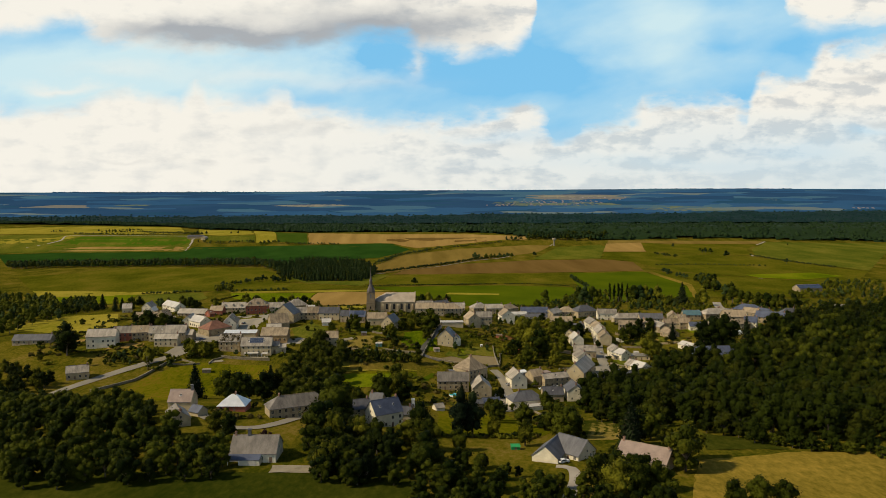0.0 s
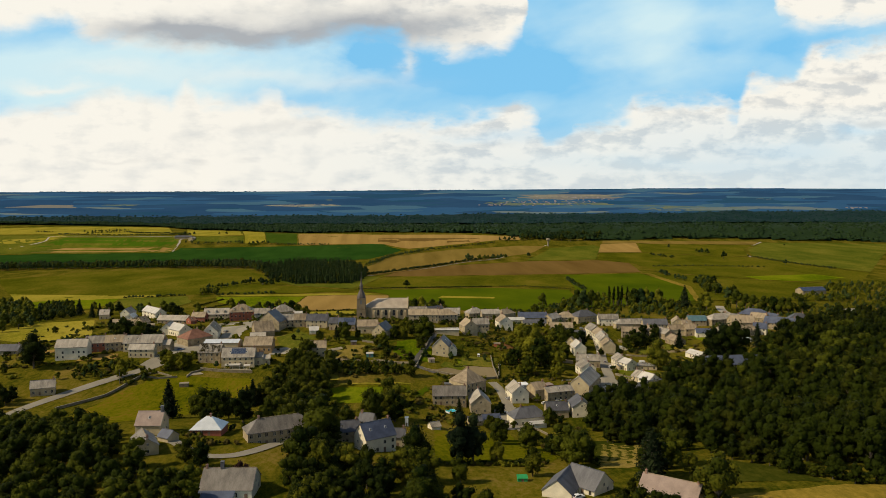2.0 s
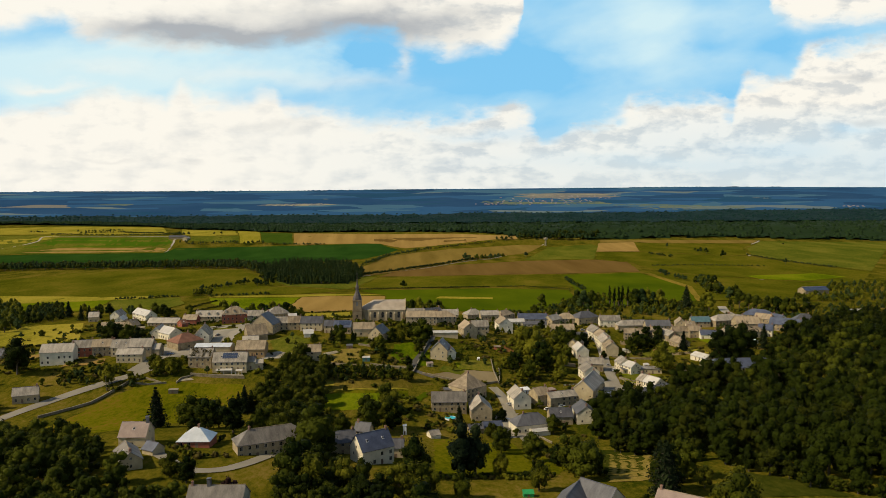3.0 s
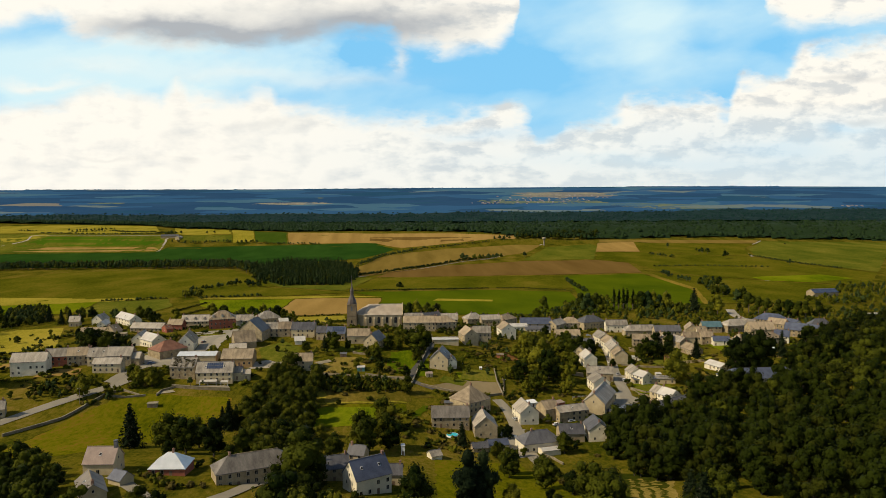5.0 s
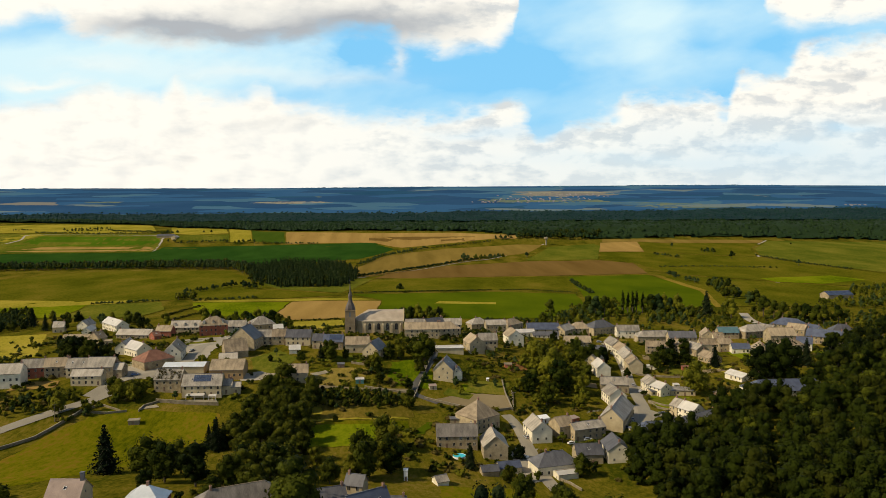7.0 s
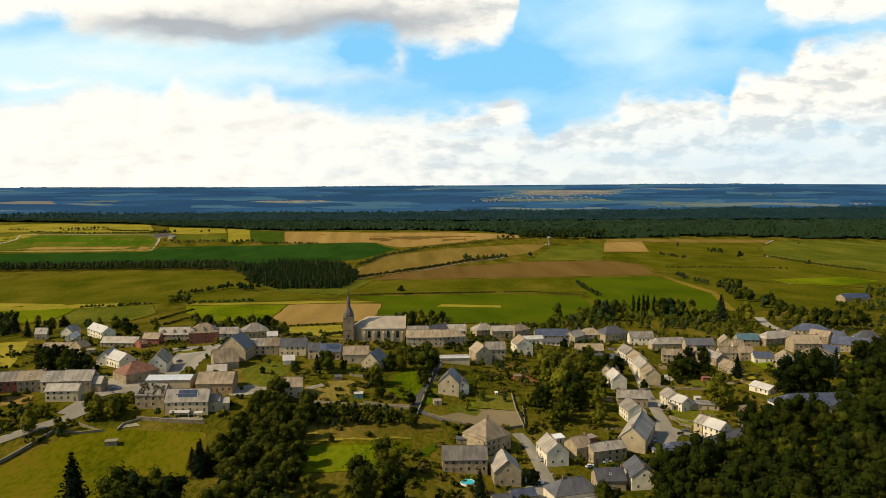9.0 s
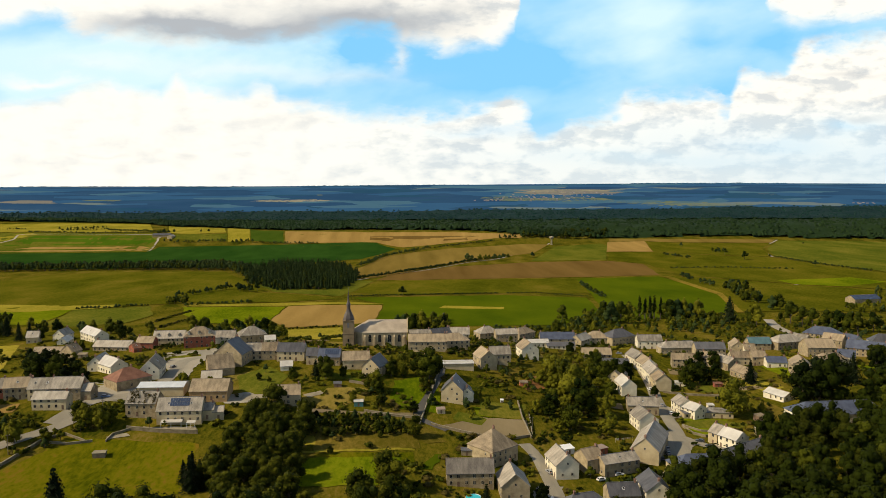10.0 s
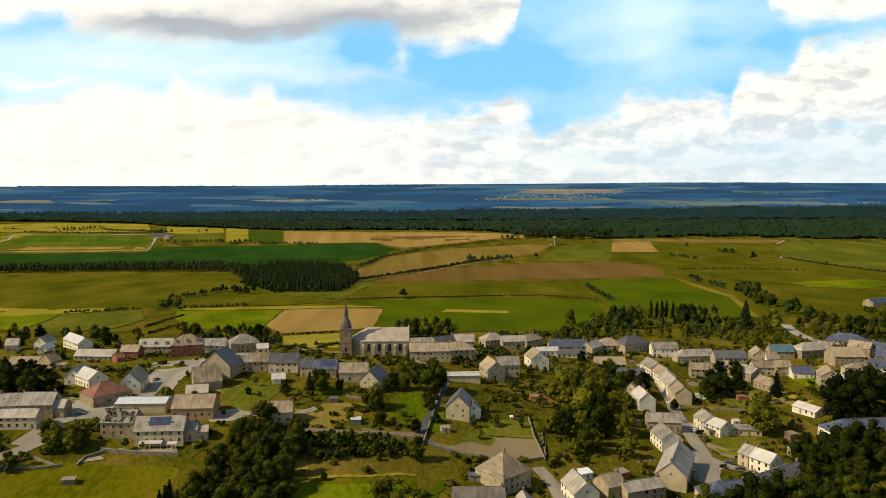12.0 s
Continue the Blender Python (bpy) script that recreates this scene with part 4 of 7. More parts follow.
house(123.0, 600.7, -88, 14.0, 9.0, 6.4, 10.4, "gable", "pale", "white")
house(123.0, 567.2, -10, 16.6, 10.1, 4.6, 8.1, "gable", "grey", "stone")
house(115.1, 537.9, -85, 13.5, 10.1, 6.1, 10.1, "gable", "grey", "white")
house(106.5, 500.3, -116, 29.1, 12.3, 6.1, 11.6, "gable", "grey", "cream", skylights=2)
house(85.7, 480.0, 18, 17.2, 9.0, 5.6, 8.1, "gable", "grey", "stone")
house(74.0, 482.1, 23, 8.6, 10.1, 6.1, 9.6, "gable", "brown", "stone")
house(61.5, 478.6, -81, 14.7, 10.1, 5.6, 10.1, "gable", "grey", "white")
house(146.7, 570.0, -86, 11.5, 9.0, 5.6, 9.1, "gable", "grey", "white")
house(149.6, 561.8, -64, 10.1, 9.0, 5.1, 8.1, "gable", "pale", "white")
house(150.8, 563.4, 4, 16.2, 10.1, 3, 3.4, "gable", "slate", "cream", name="garage", label="low cream garage beside the street", category="garage")
house(164.3, 561.9, -12, 11.9, 9.0, 3.2, 3.6, "gable", "grey", "cream", name="garage", label="low cream garage beside the lawn", category="garage")
house(145.6, 517.1, -63, 5.4, 9.0, 5.6, 9.1, "gable", "grey", "cream")
house(149.1, 508.7, -63, 10.3, 9.0, 5.6, 9.1, "gable", "pale", "white")
house(141.8, 486.1, 32, 33.3, 13.4, 4.6, 8.6, "gable", "slate", "white")
house(119.1, 474.3, 3, 23.2, 12.3, 4.6, 9.1, "hip", "blue", "cream")
house(215.3, 538.7, 4, 48.4, 14.6, 5.1, 10.1, "hip", "blue", "white", chimney=False, name="barn", label="long white barn with a dark blue-grey hipped roof", category="barn")
house(207.3, 583.9, -69, 14.7, 9.0, 2.8, 5.1, "gable", "pale", "white", chimney=False, name="shed", label="low white shed with a pale roof", category="shed")
house(193.8, 713.0, 2, 30.1, 10.1, 4.6, 8.6, "hip", "grey", "stone")
house(209.7, 696.1, -3, 21.1, 10.1, 5.9, 9.9, "gable", "slate", "stone")
house(182.8, 668.5, -13, 18.1, 10.1, 5.4, 8.9, "gable", "brown", "stone")
house(198.6, 666.9, -48, 9.4, 10.1, 5.4, 9.4, "gable", "brown", "stone")
house(206.2, 656.2, -71, 14.7, 10.1, 4.9, 8.4, "gable", "grey", "stone")
house(230.1, 696.8, -103, 14.7, 9.0, 6.4, 10.4, "gable", "brown", "stone")
house(235.4, 689.2, -3, 7.9, 9.0, 4.9, 8.4, "gable", "brown", "white")
house(251.6, 709.8, -3, 16.0, 10.1, 5.4, 9.4, "gable", "teal", "stone")
house(218.6, 663.6, -3, 14.2, 9.0, 5.4, 8.9, "gable", "brown", "cream")
house(228.2, 659.0, -3, 9.3, 9.0, 5.9, 9.4, "gable", "brown", "stone")
house(207.3, 632.1, -76, 14.7, 9.0, 3.6, 7.1, "gable", "brown", "stone")
house(236.1, 649.8, -10, 12.5, 10.1, 3.6, 6.6, "gable", "blue", "white")
house(240.9, 626.7, -107, 14.7, 11.2, 6.9, 10.9, "gable", "brown", "stone")
house(272.7, 710.1, 15, 23.6, 12.3, 6.1, 10.6, "hip", "grey", "stone")
house(278.5, 676.8, -3, 19.3, 14.6, 6.6, 11.6, "gable", "brown", "stone")
house(323.5, 752.2, -41, 27.2, 14.6, 5.6, 10.6, "hip", "blue", "stone")
house(290.1, 724.6, -51, 14.1, 10.1, 5.4, 8.9, "gable", "grey", "stone")
house(309.1, 710.0, -48, 14.5, 10.1, 6.4, 10.4, "gable", "brown", "stone")
house(320.3, 706.2, -68, 11.2, 10.1, 5.9, 9.9, "gable", "blue", "white")
house(268.0, 640.8, 6, 18.8, 10.1, 5.1, 8.6, "hip", "brown", "cream")
house(280.5, 643.9, -30, 10.4, 11.2, 5.4, 9.4, "gable", "blue", "white")
house(343.2, 706.0, -12, 18.0, 11.2, 5.0, 10.0, "hip", "slate", "white")
house(308.3, 667.8, -38, 24.0, 12.3, 5.6, 10.4, "gable", "blue", "stone")
house(441.0, 794.0, 5, 20.0, 9.0, 3.2, 6.0, "gable", "pale", "white", chimney=False, name="shed", label="low white farm shed with a pale roof", category="shed")
house(512.7, 1015.5, 9, 33.6, 15.7, 5.6, 9.6, "gable", "solar", "stone", chimney=False, windows=False, name="barn", label="white farm barn roofed with dark solar panels", category="barn")
house(-58.8, 281.0, -1, 16.9, 13.4, 3.4, 8.4, "gable", "worn", "white", stack=0.35, porch=(0.0, 0.7, 3.6), label="low white house with a grey roof and dark blue porch roof")
house(-107.4, 348.0, -1, 10.4, 10.1, 4.6, 9.1, "gable", "tile", "cream", stack=0.93)
house(-84.1, 348.7, -1, 12.6, 10.6, 3, 7.2, "hip", "glass", "brick", label="low brick bungalow with a pale glazed hipped roof", skylights=0)
house(-54.6, 345.4, 24, 27.4, 10.1, 5.8, 10.1, "hip", "worn", "stone")
house(-28.3, 357.0, 19, 11.8, 9.0, 5.1, 8.6, "gable", "slate", "stone")
house(-14.6, 343.7, 33, 14.0, 10.1, 6.6, 12.2, "gable", "blue", "white", skylights=2)
house(61.0, 284.1, -47, 13.1, 11.2, 2.8, 7.6, "gable", "slate", "white", chimney=False, skylights=0)
house(84.4, 267.3, -36, 18.5, 11.2, 4.1, 8.1, "gable", "tile", "stone", label="stone farmhouse with a pinkish-brown tiled roof")
house(32.7, 488.2, 39, 15.6, 15.7, 6, 13, "hip", "brown", "stone")
house(20.7, 463.2, 0, 18.9, 10.1, 5.6, 10.1, "gable", "worn", "stone")
house(37.5, 456.9, -88, 14.7, 11.2, 5.6, 10.6, "gable", "grey", "stone")
house(62.3, 439.7, 15, 19.8, 11.2, 4.6, 9.1, "hip", "slate", "white")
house(80.0, 451.1, 1, 12.1, 10.1, 4.6, 8.1, "gable", "slate", "stone")
house(93.4, 453.0, -91, 14.7, 10.1, 5.6, 9.6, "gable", "slate", "white")
house(-277.7, 551.4, 3, 26.3, 10.1, 3.1, 6.6, "gable", "slate", "stone")
house(-206.1, 460.4, 21, 12.3, 9.0, 4.1, 7.6, "gable", "grey", "stone")
house(11.2, 413.1, 23, 5.0, 5.6, 2, 3.8, "gable", "grey", "white", windows=False, name="shed", label="small white garden shed with a grey roof", category="shed")
house(-218.1, 526.4, 9, 18.8, 12.3, 7.8, 12.1, "gable", "grey", "white")
house(-210.3, 543.4, 11, 12.7, 10.1, 6.1, 10.1, "gable", "grey", "brick")
house(-198.0, 544.2, 12, 12.2, 10.1, 6.1, 10.1, "gable", "brown", "stone")
house(-101.1, 321.5, -63, 14.7, 7.8, 3.6, 6.6, "gable", "worn", "cream")
house(52.1, 281.4, -117, 14.7, 10.1, 2.6, 6.8, "gable", "slate", "white", chimney=False, skylights=0)
house(-19.4, 367.7, -18, 6.5, 5.6, 8.6, 11.5, "gable", "slate", "stone")
house(-5.3, 358.1, -3, 5.9, 7.8, 4.6, 7.4, "gable", "slate", "cream")
house(-96.4, 334.3, -31, 5.8, 5.6, 2.2, 4.5, "gable", "blue", "cream", chimney=False, windows=False, name="shed", label="small shed with a blue-grey roof", category="shed")
house(33.0, 431.7, 9, 7.4, 5.6, 2.4, 4.2, "gable", "slate", "stone", chimney=False, windows=False, name="shed", label="low stone shed with a dark roof beside the lane", category="shed")
house(42.0, 437.7, 10, 9.8, 6.7, 2.6, 4.6, "gable", "blue", "cream", chimney=False, windows=False, name="shed", label="low shed with a blue-grey roof beside the lane", category="shed")
house(66.1, 431.6, 15, 9.3, 5.6, 2.6, 3.6, "gable", "pale", "white", chimney=False, windows=False, name="shed", label="low white shed with a pale roof", category="shed")

# ---- church ----


def ring(s, lo, hi):
    n = len(lo)
    for i in range(n):
        s.poly([lo[i], lo[(i + 1) % n], hi[(i + 1) % n], hi[i]])
    return s


def square(h, z):
    return [(-h, -h, z), (h, -h, z), (h, h, z), (-h, h, z)]


def octagon(r, z):
    return [(r * math.cos(radians(22.5 + 45 * i)), r * math.sin(radians(22.5 + 45 * i)), z) for i in range(8)]


def lancet(w, h):
    """The outline of an arched window, from its sill."""
    pts = [(-w / 2, 0), (w / 2, 0), (w / 2, h - w / 2)]
    pts += [(w / 2 * math.cos(radians(a)), h - w / 2 + w / 2 * math.sin(radians(a))) for a in range(20, 180, 20)]
    return pts + [(-w / 2, h - w / 2)]


def church():
    x0, x1, y = -34.5, -6.0, 653.0
    base = ground(-20, 640) - 0.5
    top = new("church")
    top.matrix_basis = pose((x0 + x1) / 2, y, base)
    tagged(top, "grey stone village church with slate roof and slender spire", "church")
    HOUSES.append(((x0 + x1) / 2 - 4, y, 0, x1 - x0 + 18, 18))
    l, w, ev, rd = (x1 - x0) / 2, 8.0, 9.0, 16.0
    n = Shape()
    apse = [(-l - 3.5, -w * 0.55), (-l - 7.0, -w * 0.3), (-l - 7.0, w * 0.3), (-l - 3.5, w * 0.55)]
    plan = [(l, -w), (l, w), (-l, w), *reversed(apse[2:]), *reversed(apse[:2]), (-l, -w)]
    for i in range(len(plan)):
        (ax, ay), (bx, by) = plan[i], plan[(i + 1) % len(plan)]
        n.poly([(ax, ay, -5), (bx, by, -5), (bx, by, ev), (ax, ay, ev)])
    n.poly([(l, -w, ev), (l, w, ev), (l, 0, rd)])
    child("wall", n.mesh("wall", MATS["wall_church"]), top)
    r = Shape()
    o = 0.5
    r.slab([(-l + 1, -w - o, ev), (l + 0.1, -w - o, ev), (l + 0.1, 0, rd), (-l + 4, 0, rd)], 0.25)
    r.slab([(l + 0.1, w + o, ev), (-l + 1, w + o, ev), (-l + 4, 0, rd), (l + 0.1, 0, rd)], 0.25)
    out = [(-l + 1, -w - o), (-l - 3.6, -w * 0.6), (-l - 7.4, -w * 0.32), (-l - 7.4, w * 0.32), (-l - 3.6, w * 0.6), (-l + 1, w + o)]
    for (ax, ay), (bx, by) in zip(out, out[1:]):
        r.slab([(bx, by, ev), (ax, ay, ev), (-l + 4, 0, rd)], 0.2)
    child("roof", r.mesh("roof", MATS["roof_church"]), top, label="weathered grey-brown slate roof")
    child("parapet", Shape().slab([(l + 0.1, -w - 0.7, ev + 0.3), (l + 0.8, -w - 0.7, ev + 0.3), (l + 0.8, 0, rd + 0.9), (l + 0.1, 0, rd + 0.9)], 0.9)
          .slab([(l + 0.1, 0, rd + 0.9), (l + 0.8, 0, rd + 0.9), (l + 0.8, w + 0.7, ev + 0.3), (l + 0.1, w + 0.7, ev + 0.3)], 0.9).mesh("parapet", MATS["wall_church"]), top)
    child("cornice", Shape().box(-l, -w - 0.25, ev - 0.7, l, -w, ev - 0.3).mesh("cornice", MATS["wall_church"]), top)
    for k, wx in enumerate((-9.0, -2.8, 3.4, 9.6)):
        pts = lancet(1.9, 4.6)
        fr = Shape()
        big = lancet(2.4, 5.1)
        fr.poly([(a, -0.12, b - 0.25) for a, b in big])
        ob = child("window", fr.mesh("window", MATS["wall_cream"]), top, pose(wx, -w, 2.9))
        child("pane", Shape().poly([(a, -0.17, b) for a, b in pts]).mesh("pane", MATS["glass_dark"]), ob)
        bars = Shape()
        bars.box(-0.06, -0.24, 0, 0.06, -0.18, 4.4)
        for z in (1.2, 2.4, 3.6):
            bars.box(-0.9, -0.24, z, 0.9, -0.18, z + 0.07)
        child("glazing_bar", bars.mesh("glazing_bar", MATS["roof_slate"]), ob)
    for wx in (-12.2, -6.0, 0.3, 6.5, 12.6):
        child("buttress", Shape().slab([(wx - 0.45, -w - 1.1, 6.2), (wx + 0.45, -w - 1.1, 6.2), (wx + 0.45, -w, 7.4), (wx - 0.45, -w, 7.4)], 11).mesh("buttress", MATS["wall_church"]), top)
    # tower, at the apse end
    tw = child("tower", Shape().box(-3.3, -3.3, -5, 3.3, 3.3, 16.4).mesh("tower", MATS["wall_tower"]), top, pose(-42.8 - (x0 + x1) / 2, -6.0, 0))
    child("wall", ring(ring(Shape(), square(3.6, -5), square(3.55, 8.4)), square(3.4, 8.4), square(3.3, 16.6)).poly(square(3.3, 16.6)).mesh("wall", MATS["wall_tower"]), tw)
    child("string_course", Shape().box(-3.75, -3.75, 8.3, 3.75, 3.75, 8.75).mesh("string_course", MATS["wall_tower"]), tw)
    child("string_course", Shape().box(-3.6, -3.6, 16.5, 3.6, 3.6, 17.0).mesh("string_course", MATS["wall_tower"]), tw)
    sp = Shape()
    heights = ((3.4, 16.9), (3.55, 17.5), (3.35, 18.8), (2.9, 20.2), (2.2, 21.6), (1.5, 23.0), (1.15, 24.6))
    rings = [octagon(r_, z_) for r_, z_ in heights]
    for a, b in zip(rings, rings[1:]):
        ring(sp, a, b)
    ring(sp, octagon(1.25, 24.6), octagon(1.25, 26.8))
    ring(sp, octagon(1.6, 26.8), octagon(1.2, 27.6))
    ring(sp, octagon(1.2, 27.6), octagon(0.6, 29.4))
    ring(sp, octagon(0.6, 29.4), octagon(0.06, 36.4))
    child("spire", sp.mesh("spire", MATS["roof_spire"]), tw, None, "dark slate bulbous spire")
    child("cross", Shape().box(-0.07, -0.07, 36, 0.07, 0.07, 38.2).box(-0.6, -0.07, 37.2, 0.6, 0.07, 37.35).mesh("cross", MATS["roof_slate"]), tw)
    for face in (0, 90, 180, -90):
        q = child("louvre", Shape().poly([(a, -3.42, b) for a, b in lancet(1.3, 3.2)]).mesh("louvre", MATS["roof_slate"]), tw, pose(0, 0, 12.4, 0, 0, face))
    child("window", Shape().box(-0.5, -3.7, 3.4, 0.5, -3.5, 5.4).mesh("window", MATS["glass_dark"]), tw)
    return top


church()

# ---- trees ----


def round_core():
    """A rounded six-sided mass of 24 four-cornered faces about the origin."""
    verts, faces, at = [], [], {}

    def corner(p):
        key = tuple(p)
        if key not in at:
            at[key] = len(verts)
            verts.append(Vector(p).normalized())
        return at[key]

    for axis in range(3):
        for sign in (-1, 1):
            for u in (-1, 0):
                for v in (-1, 0):
                    quad = []
                    for du, dv in ((0, 0), (1, 0), (1, 1), (0, 1)):
                        p = [0, 0, 0]
                        p[axis], p[(axis + 1) % 3], p[(axis + 2) % 3] = sign, (u + du), (v + dv)
                        quad.append(corner(p))
                    faces.append(tuple(quad if sign > 0 else quad[::-1]))
    return verts, faces


CORE_V, CORE_F = round_core()


def leaf_cloud(rng, blobs, count, size, low=-1.0, fill=0.70):
    """Small leaf clusters over a set of rounded, uneven masses: (x, y, z, rx, rz). fill: how far the dense inside of each mass reaches."""
    area = [b[3] * b[3] + b[3] * b[4] for b in blobs]
    verts, faces = [], []

    def bulge(n, b):
        return 1 + 0.30 * noise.noise(n * 1.9 + Vector(b[:3])) + 0.14 * noise.noise(n * 4.3 + Vector(b[:3]))

    for b in blobs:
        i = len(verts)
        for n in CORE_V:
            k = fill * bulge(n, b)
            verts.append(Vector((b[0] + n.x * b[3] * k, b[1] + n.y * b[3] * k, b[2] + n.z * b[4] * k)))
        faces += [tuple(i + j for j in f) for f in CORE_F if sum(CORE_V[j].z for j in f) / 4 > low - 0.15]
    for b, a in zip(blobs, area):
        for _ in range(int(count * a / sum(area))):
            u, v = rng.uniform(low, 1), rng.uniform(0, 2 * math.pi)
            q = math.sqrt(1 - u * u)
            n = Vector((q * math.cos(v), q * math.sin(v), u))
            k = rng.uniform(fill - 0.02, 1.08) * bulge(n, b)
            p = Vector((b[0] + n.x * b[3] * k, b[1] + n.y * b[3] * k, b[2] + n.z * b[4] * k))
            d = (n + Vector((rng.uniform(-0.45, 0.45), rng.uniform(-0.45, 0.45), rng.uniform(-0.2, 0.5)))).normalized()
            e1 = d.orthogonal().normalized()
            e1 = Matrix.Rotation(rng.uniform(0, 6.28), 3, d) @ e1
            e2 = d.cross(e1)
            h = size * rng.uniform(0.6, 1.25)
            i = len(verts)
            verts += [p - e1 * h, p - e2 * h * 0.7 + d * h * 0.25, p + e1 * h, p + e2 * h * 0.7 - d * h * 0.2]
            faces.append((i, i + 1, i + 2, i + 3))
    return verts, faces


def tube(verts, faces, a, b, ra, rb, n=6):
    d = (b - a).normalized()
    e1 = d.orthogonal().normalized()
    e2 = d.cross(e1)
    i = len(verts)
    for p, r in ((a, ra), (b, rb)):
        verts += [p + (e1 * math.cos(6.2832 * k / n) + e2 * math.sin(6.2832 * k / n)) * r for k in range(n)]
    faces += [(i + k, i + (k + 1) % n, i + n + (k + 1) % n, i + n + k) for k in range(n)]


def broadleaf(seed, height, spread, count, size, leaf, name="tree", tall=False, bare=False, low=-1.0, limbs=9, fill=0.70):
    """A tapered trunk with limbs, and a crown of leaf clusters in uneven masses. Built at the origin."""
    rng = random.Random(seed)
    tv, tf = [], []
    fork = height * rng.uniform(0.24, 0.34)
    tube(tv, tf, Vector((0, 0, -1.5)), Vector((0, 0, fork)), height * 0.028, height * 0.02)
    blobs = []
    for k in range(limbs):
        ang = 6.2832 * k / limbs + rng.uniform(-0.3, 0.3)
        out = spread * rng.uniform(0.35, 0.68) * (0.5 if tall else 1)
        up = height * (rng.uniform(0.42, 0.8) if k % 2 else rng.uniform(0.32, 0.6))
        tip = Vector((out * math.cos(ang), out * math.sin(ang), up))
        start = Vector((0, 0, fork * rng.uniform(0.8, 1)))
        if not bare:
            tube(tv, tf, start, tip, height * 0.012, height * 0.004, 5)
        r = spread * rng.uniform(0.34, 0.52)
        blobs.append((tip.x, tip.y, tip.z, r, r * rng.uniform(0.8, 1.15) * (1.5 if tall else 1)))
    r = spread * 0.5
    tube(tv, tf, Vector((0, 0, fork)), Vector((0, 0, height * 0.85)), height * 0.018, height * 0.004, 5)
    blobs += [(rng.uniform(-0.1, 0.1) * spread, rng.uniform(-0.1, 0.1) * spread, height * 0.8, r * 0.9, height * 0.2), (0, 0, height * 0.55, spread * 0.62, height * 0.26)]
    if not tall and not bare:
        skirts = 4 if limbs > 5 else 2
        for k in range(skirts):
            ang = 6.2832 / skirts * k + rng.uniform(-0.5, 0.5)
            blobs.append((0.45 * spread * math.cos(ang), 0.45 * spread * math.sin(ang), height * rng.uniform(0.2, 0.3), spread * rng.uniform(0.36, 0.46), height * 0.15))
    cv, cf = leaf_cloud(rng, blobs, count, size, low, fill)
    top = new(name)
    child("trunk", mesh_of("trunk", tv, tf, MATS["bark"], True), top)
    child("crown", mesh_of("crown", cv, cf, MATS["leaf_" + leaf], True), top)
    return top


def conifer(seed, height, spread, count, size, leaf="fir", name="conifer"):
    rng = random.Random(seed)
    tv, tf, cv, cf = [], [], [], []
    tube(tv, tf, Vector((0, 0, -1.5)), Vector((0, 0, height * 0.97)), height * 0.02, height * 0.003)
    rings = 7
    for t in range(rings):
        u = t / (rings - 1)
        for k in range(8):
            reach = spread * (0.72 if k % 2 else 0.5) * (1 - u) ** 0.9 * rng.uniform(0.85, 1.1) + 0.05
            cv.append(Vector((reach * math.cos(k * 0.7854 + t), reach * math.sin(k * 0.7854 + t), height * (0.07 + 0.88 * u))))
    cf += [(t * 8 + k, t * 8 + (k + 1) % 8, t * 8 + 8 + (k + 1) % 8, t * 8 + 8 + k) for t in range(rings - 1) for k in range(8)]
    tiers = 15 if count > 100 else 5
    for t in range(tiers):
        u = t / (tiers - 1)
        z = height * (0.10 + 0.86 * u)
        reach = spread * (1 - u) ** 0.85 * rng.uniform(0.85, 1.1) + 0.15
        arms = (9 if u < 0.7 else 6) if count > 100 else 4
        for k in range(arms):
            a = 6.2832 * (k + rng.random()) / arms
            tip = Vector((reach * math.cos(a), reach * math.sin(a), z - reach * 0.28))
            if u < 0.85 and k % 2 == 0 and count > 100:
                tube(tv, tf, Vector((0, 0, z)), tip, height * 0.004, height * 0.001, 4)
            for j in range(max(2, int(count / tiers / arms * (1.4 - u)))):
                f = rng.uniform(0.2, 1.05)
                p = Vector((0, 0, z)).lerp(tip, f) + Vector((rng.uniform(-1, 1), rng.uniform(-1, 1), rng.uniform(-0.6, 0.5))) * size * 0.9
                d = Vector((rng.uniform(-1, 1), rng.uniform(-1, 1), rng.uniform(0.2, 1))).normalized()
                e1 = d.orthogonal().normalized()
                e1 = Matrix.Rotation(rng.uniform(0, 6.28), 3, d) @ e1
                e2 = d.cross(e1)
                h = size * rng.uniform(0.6, 1.2)
                i = len(cv)
                cv += [p - e1 * h, p - e2 * h * 0.6, p + e1 * h, p + e2 * h * 0.6 - d * h * 0.25]
                cf.append((i, i + 1, i + 2, i + 3))
    top = new(name)
    child("trunk", mesh_of("trunk", tv, tf, MATS["bark"], True), top)
    child("crown", mesh_of("crown", cv, cf, MATS["leaf_" + leaf]), top)
    return top


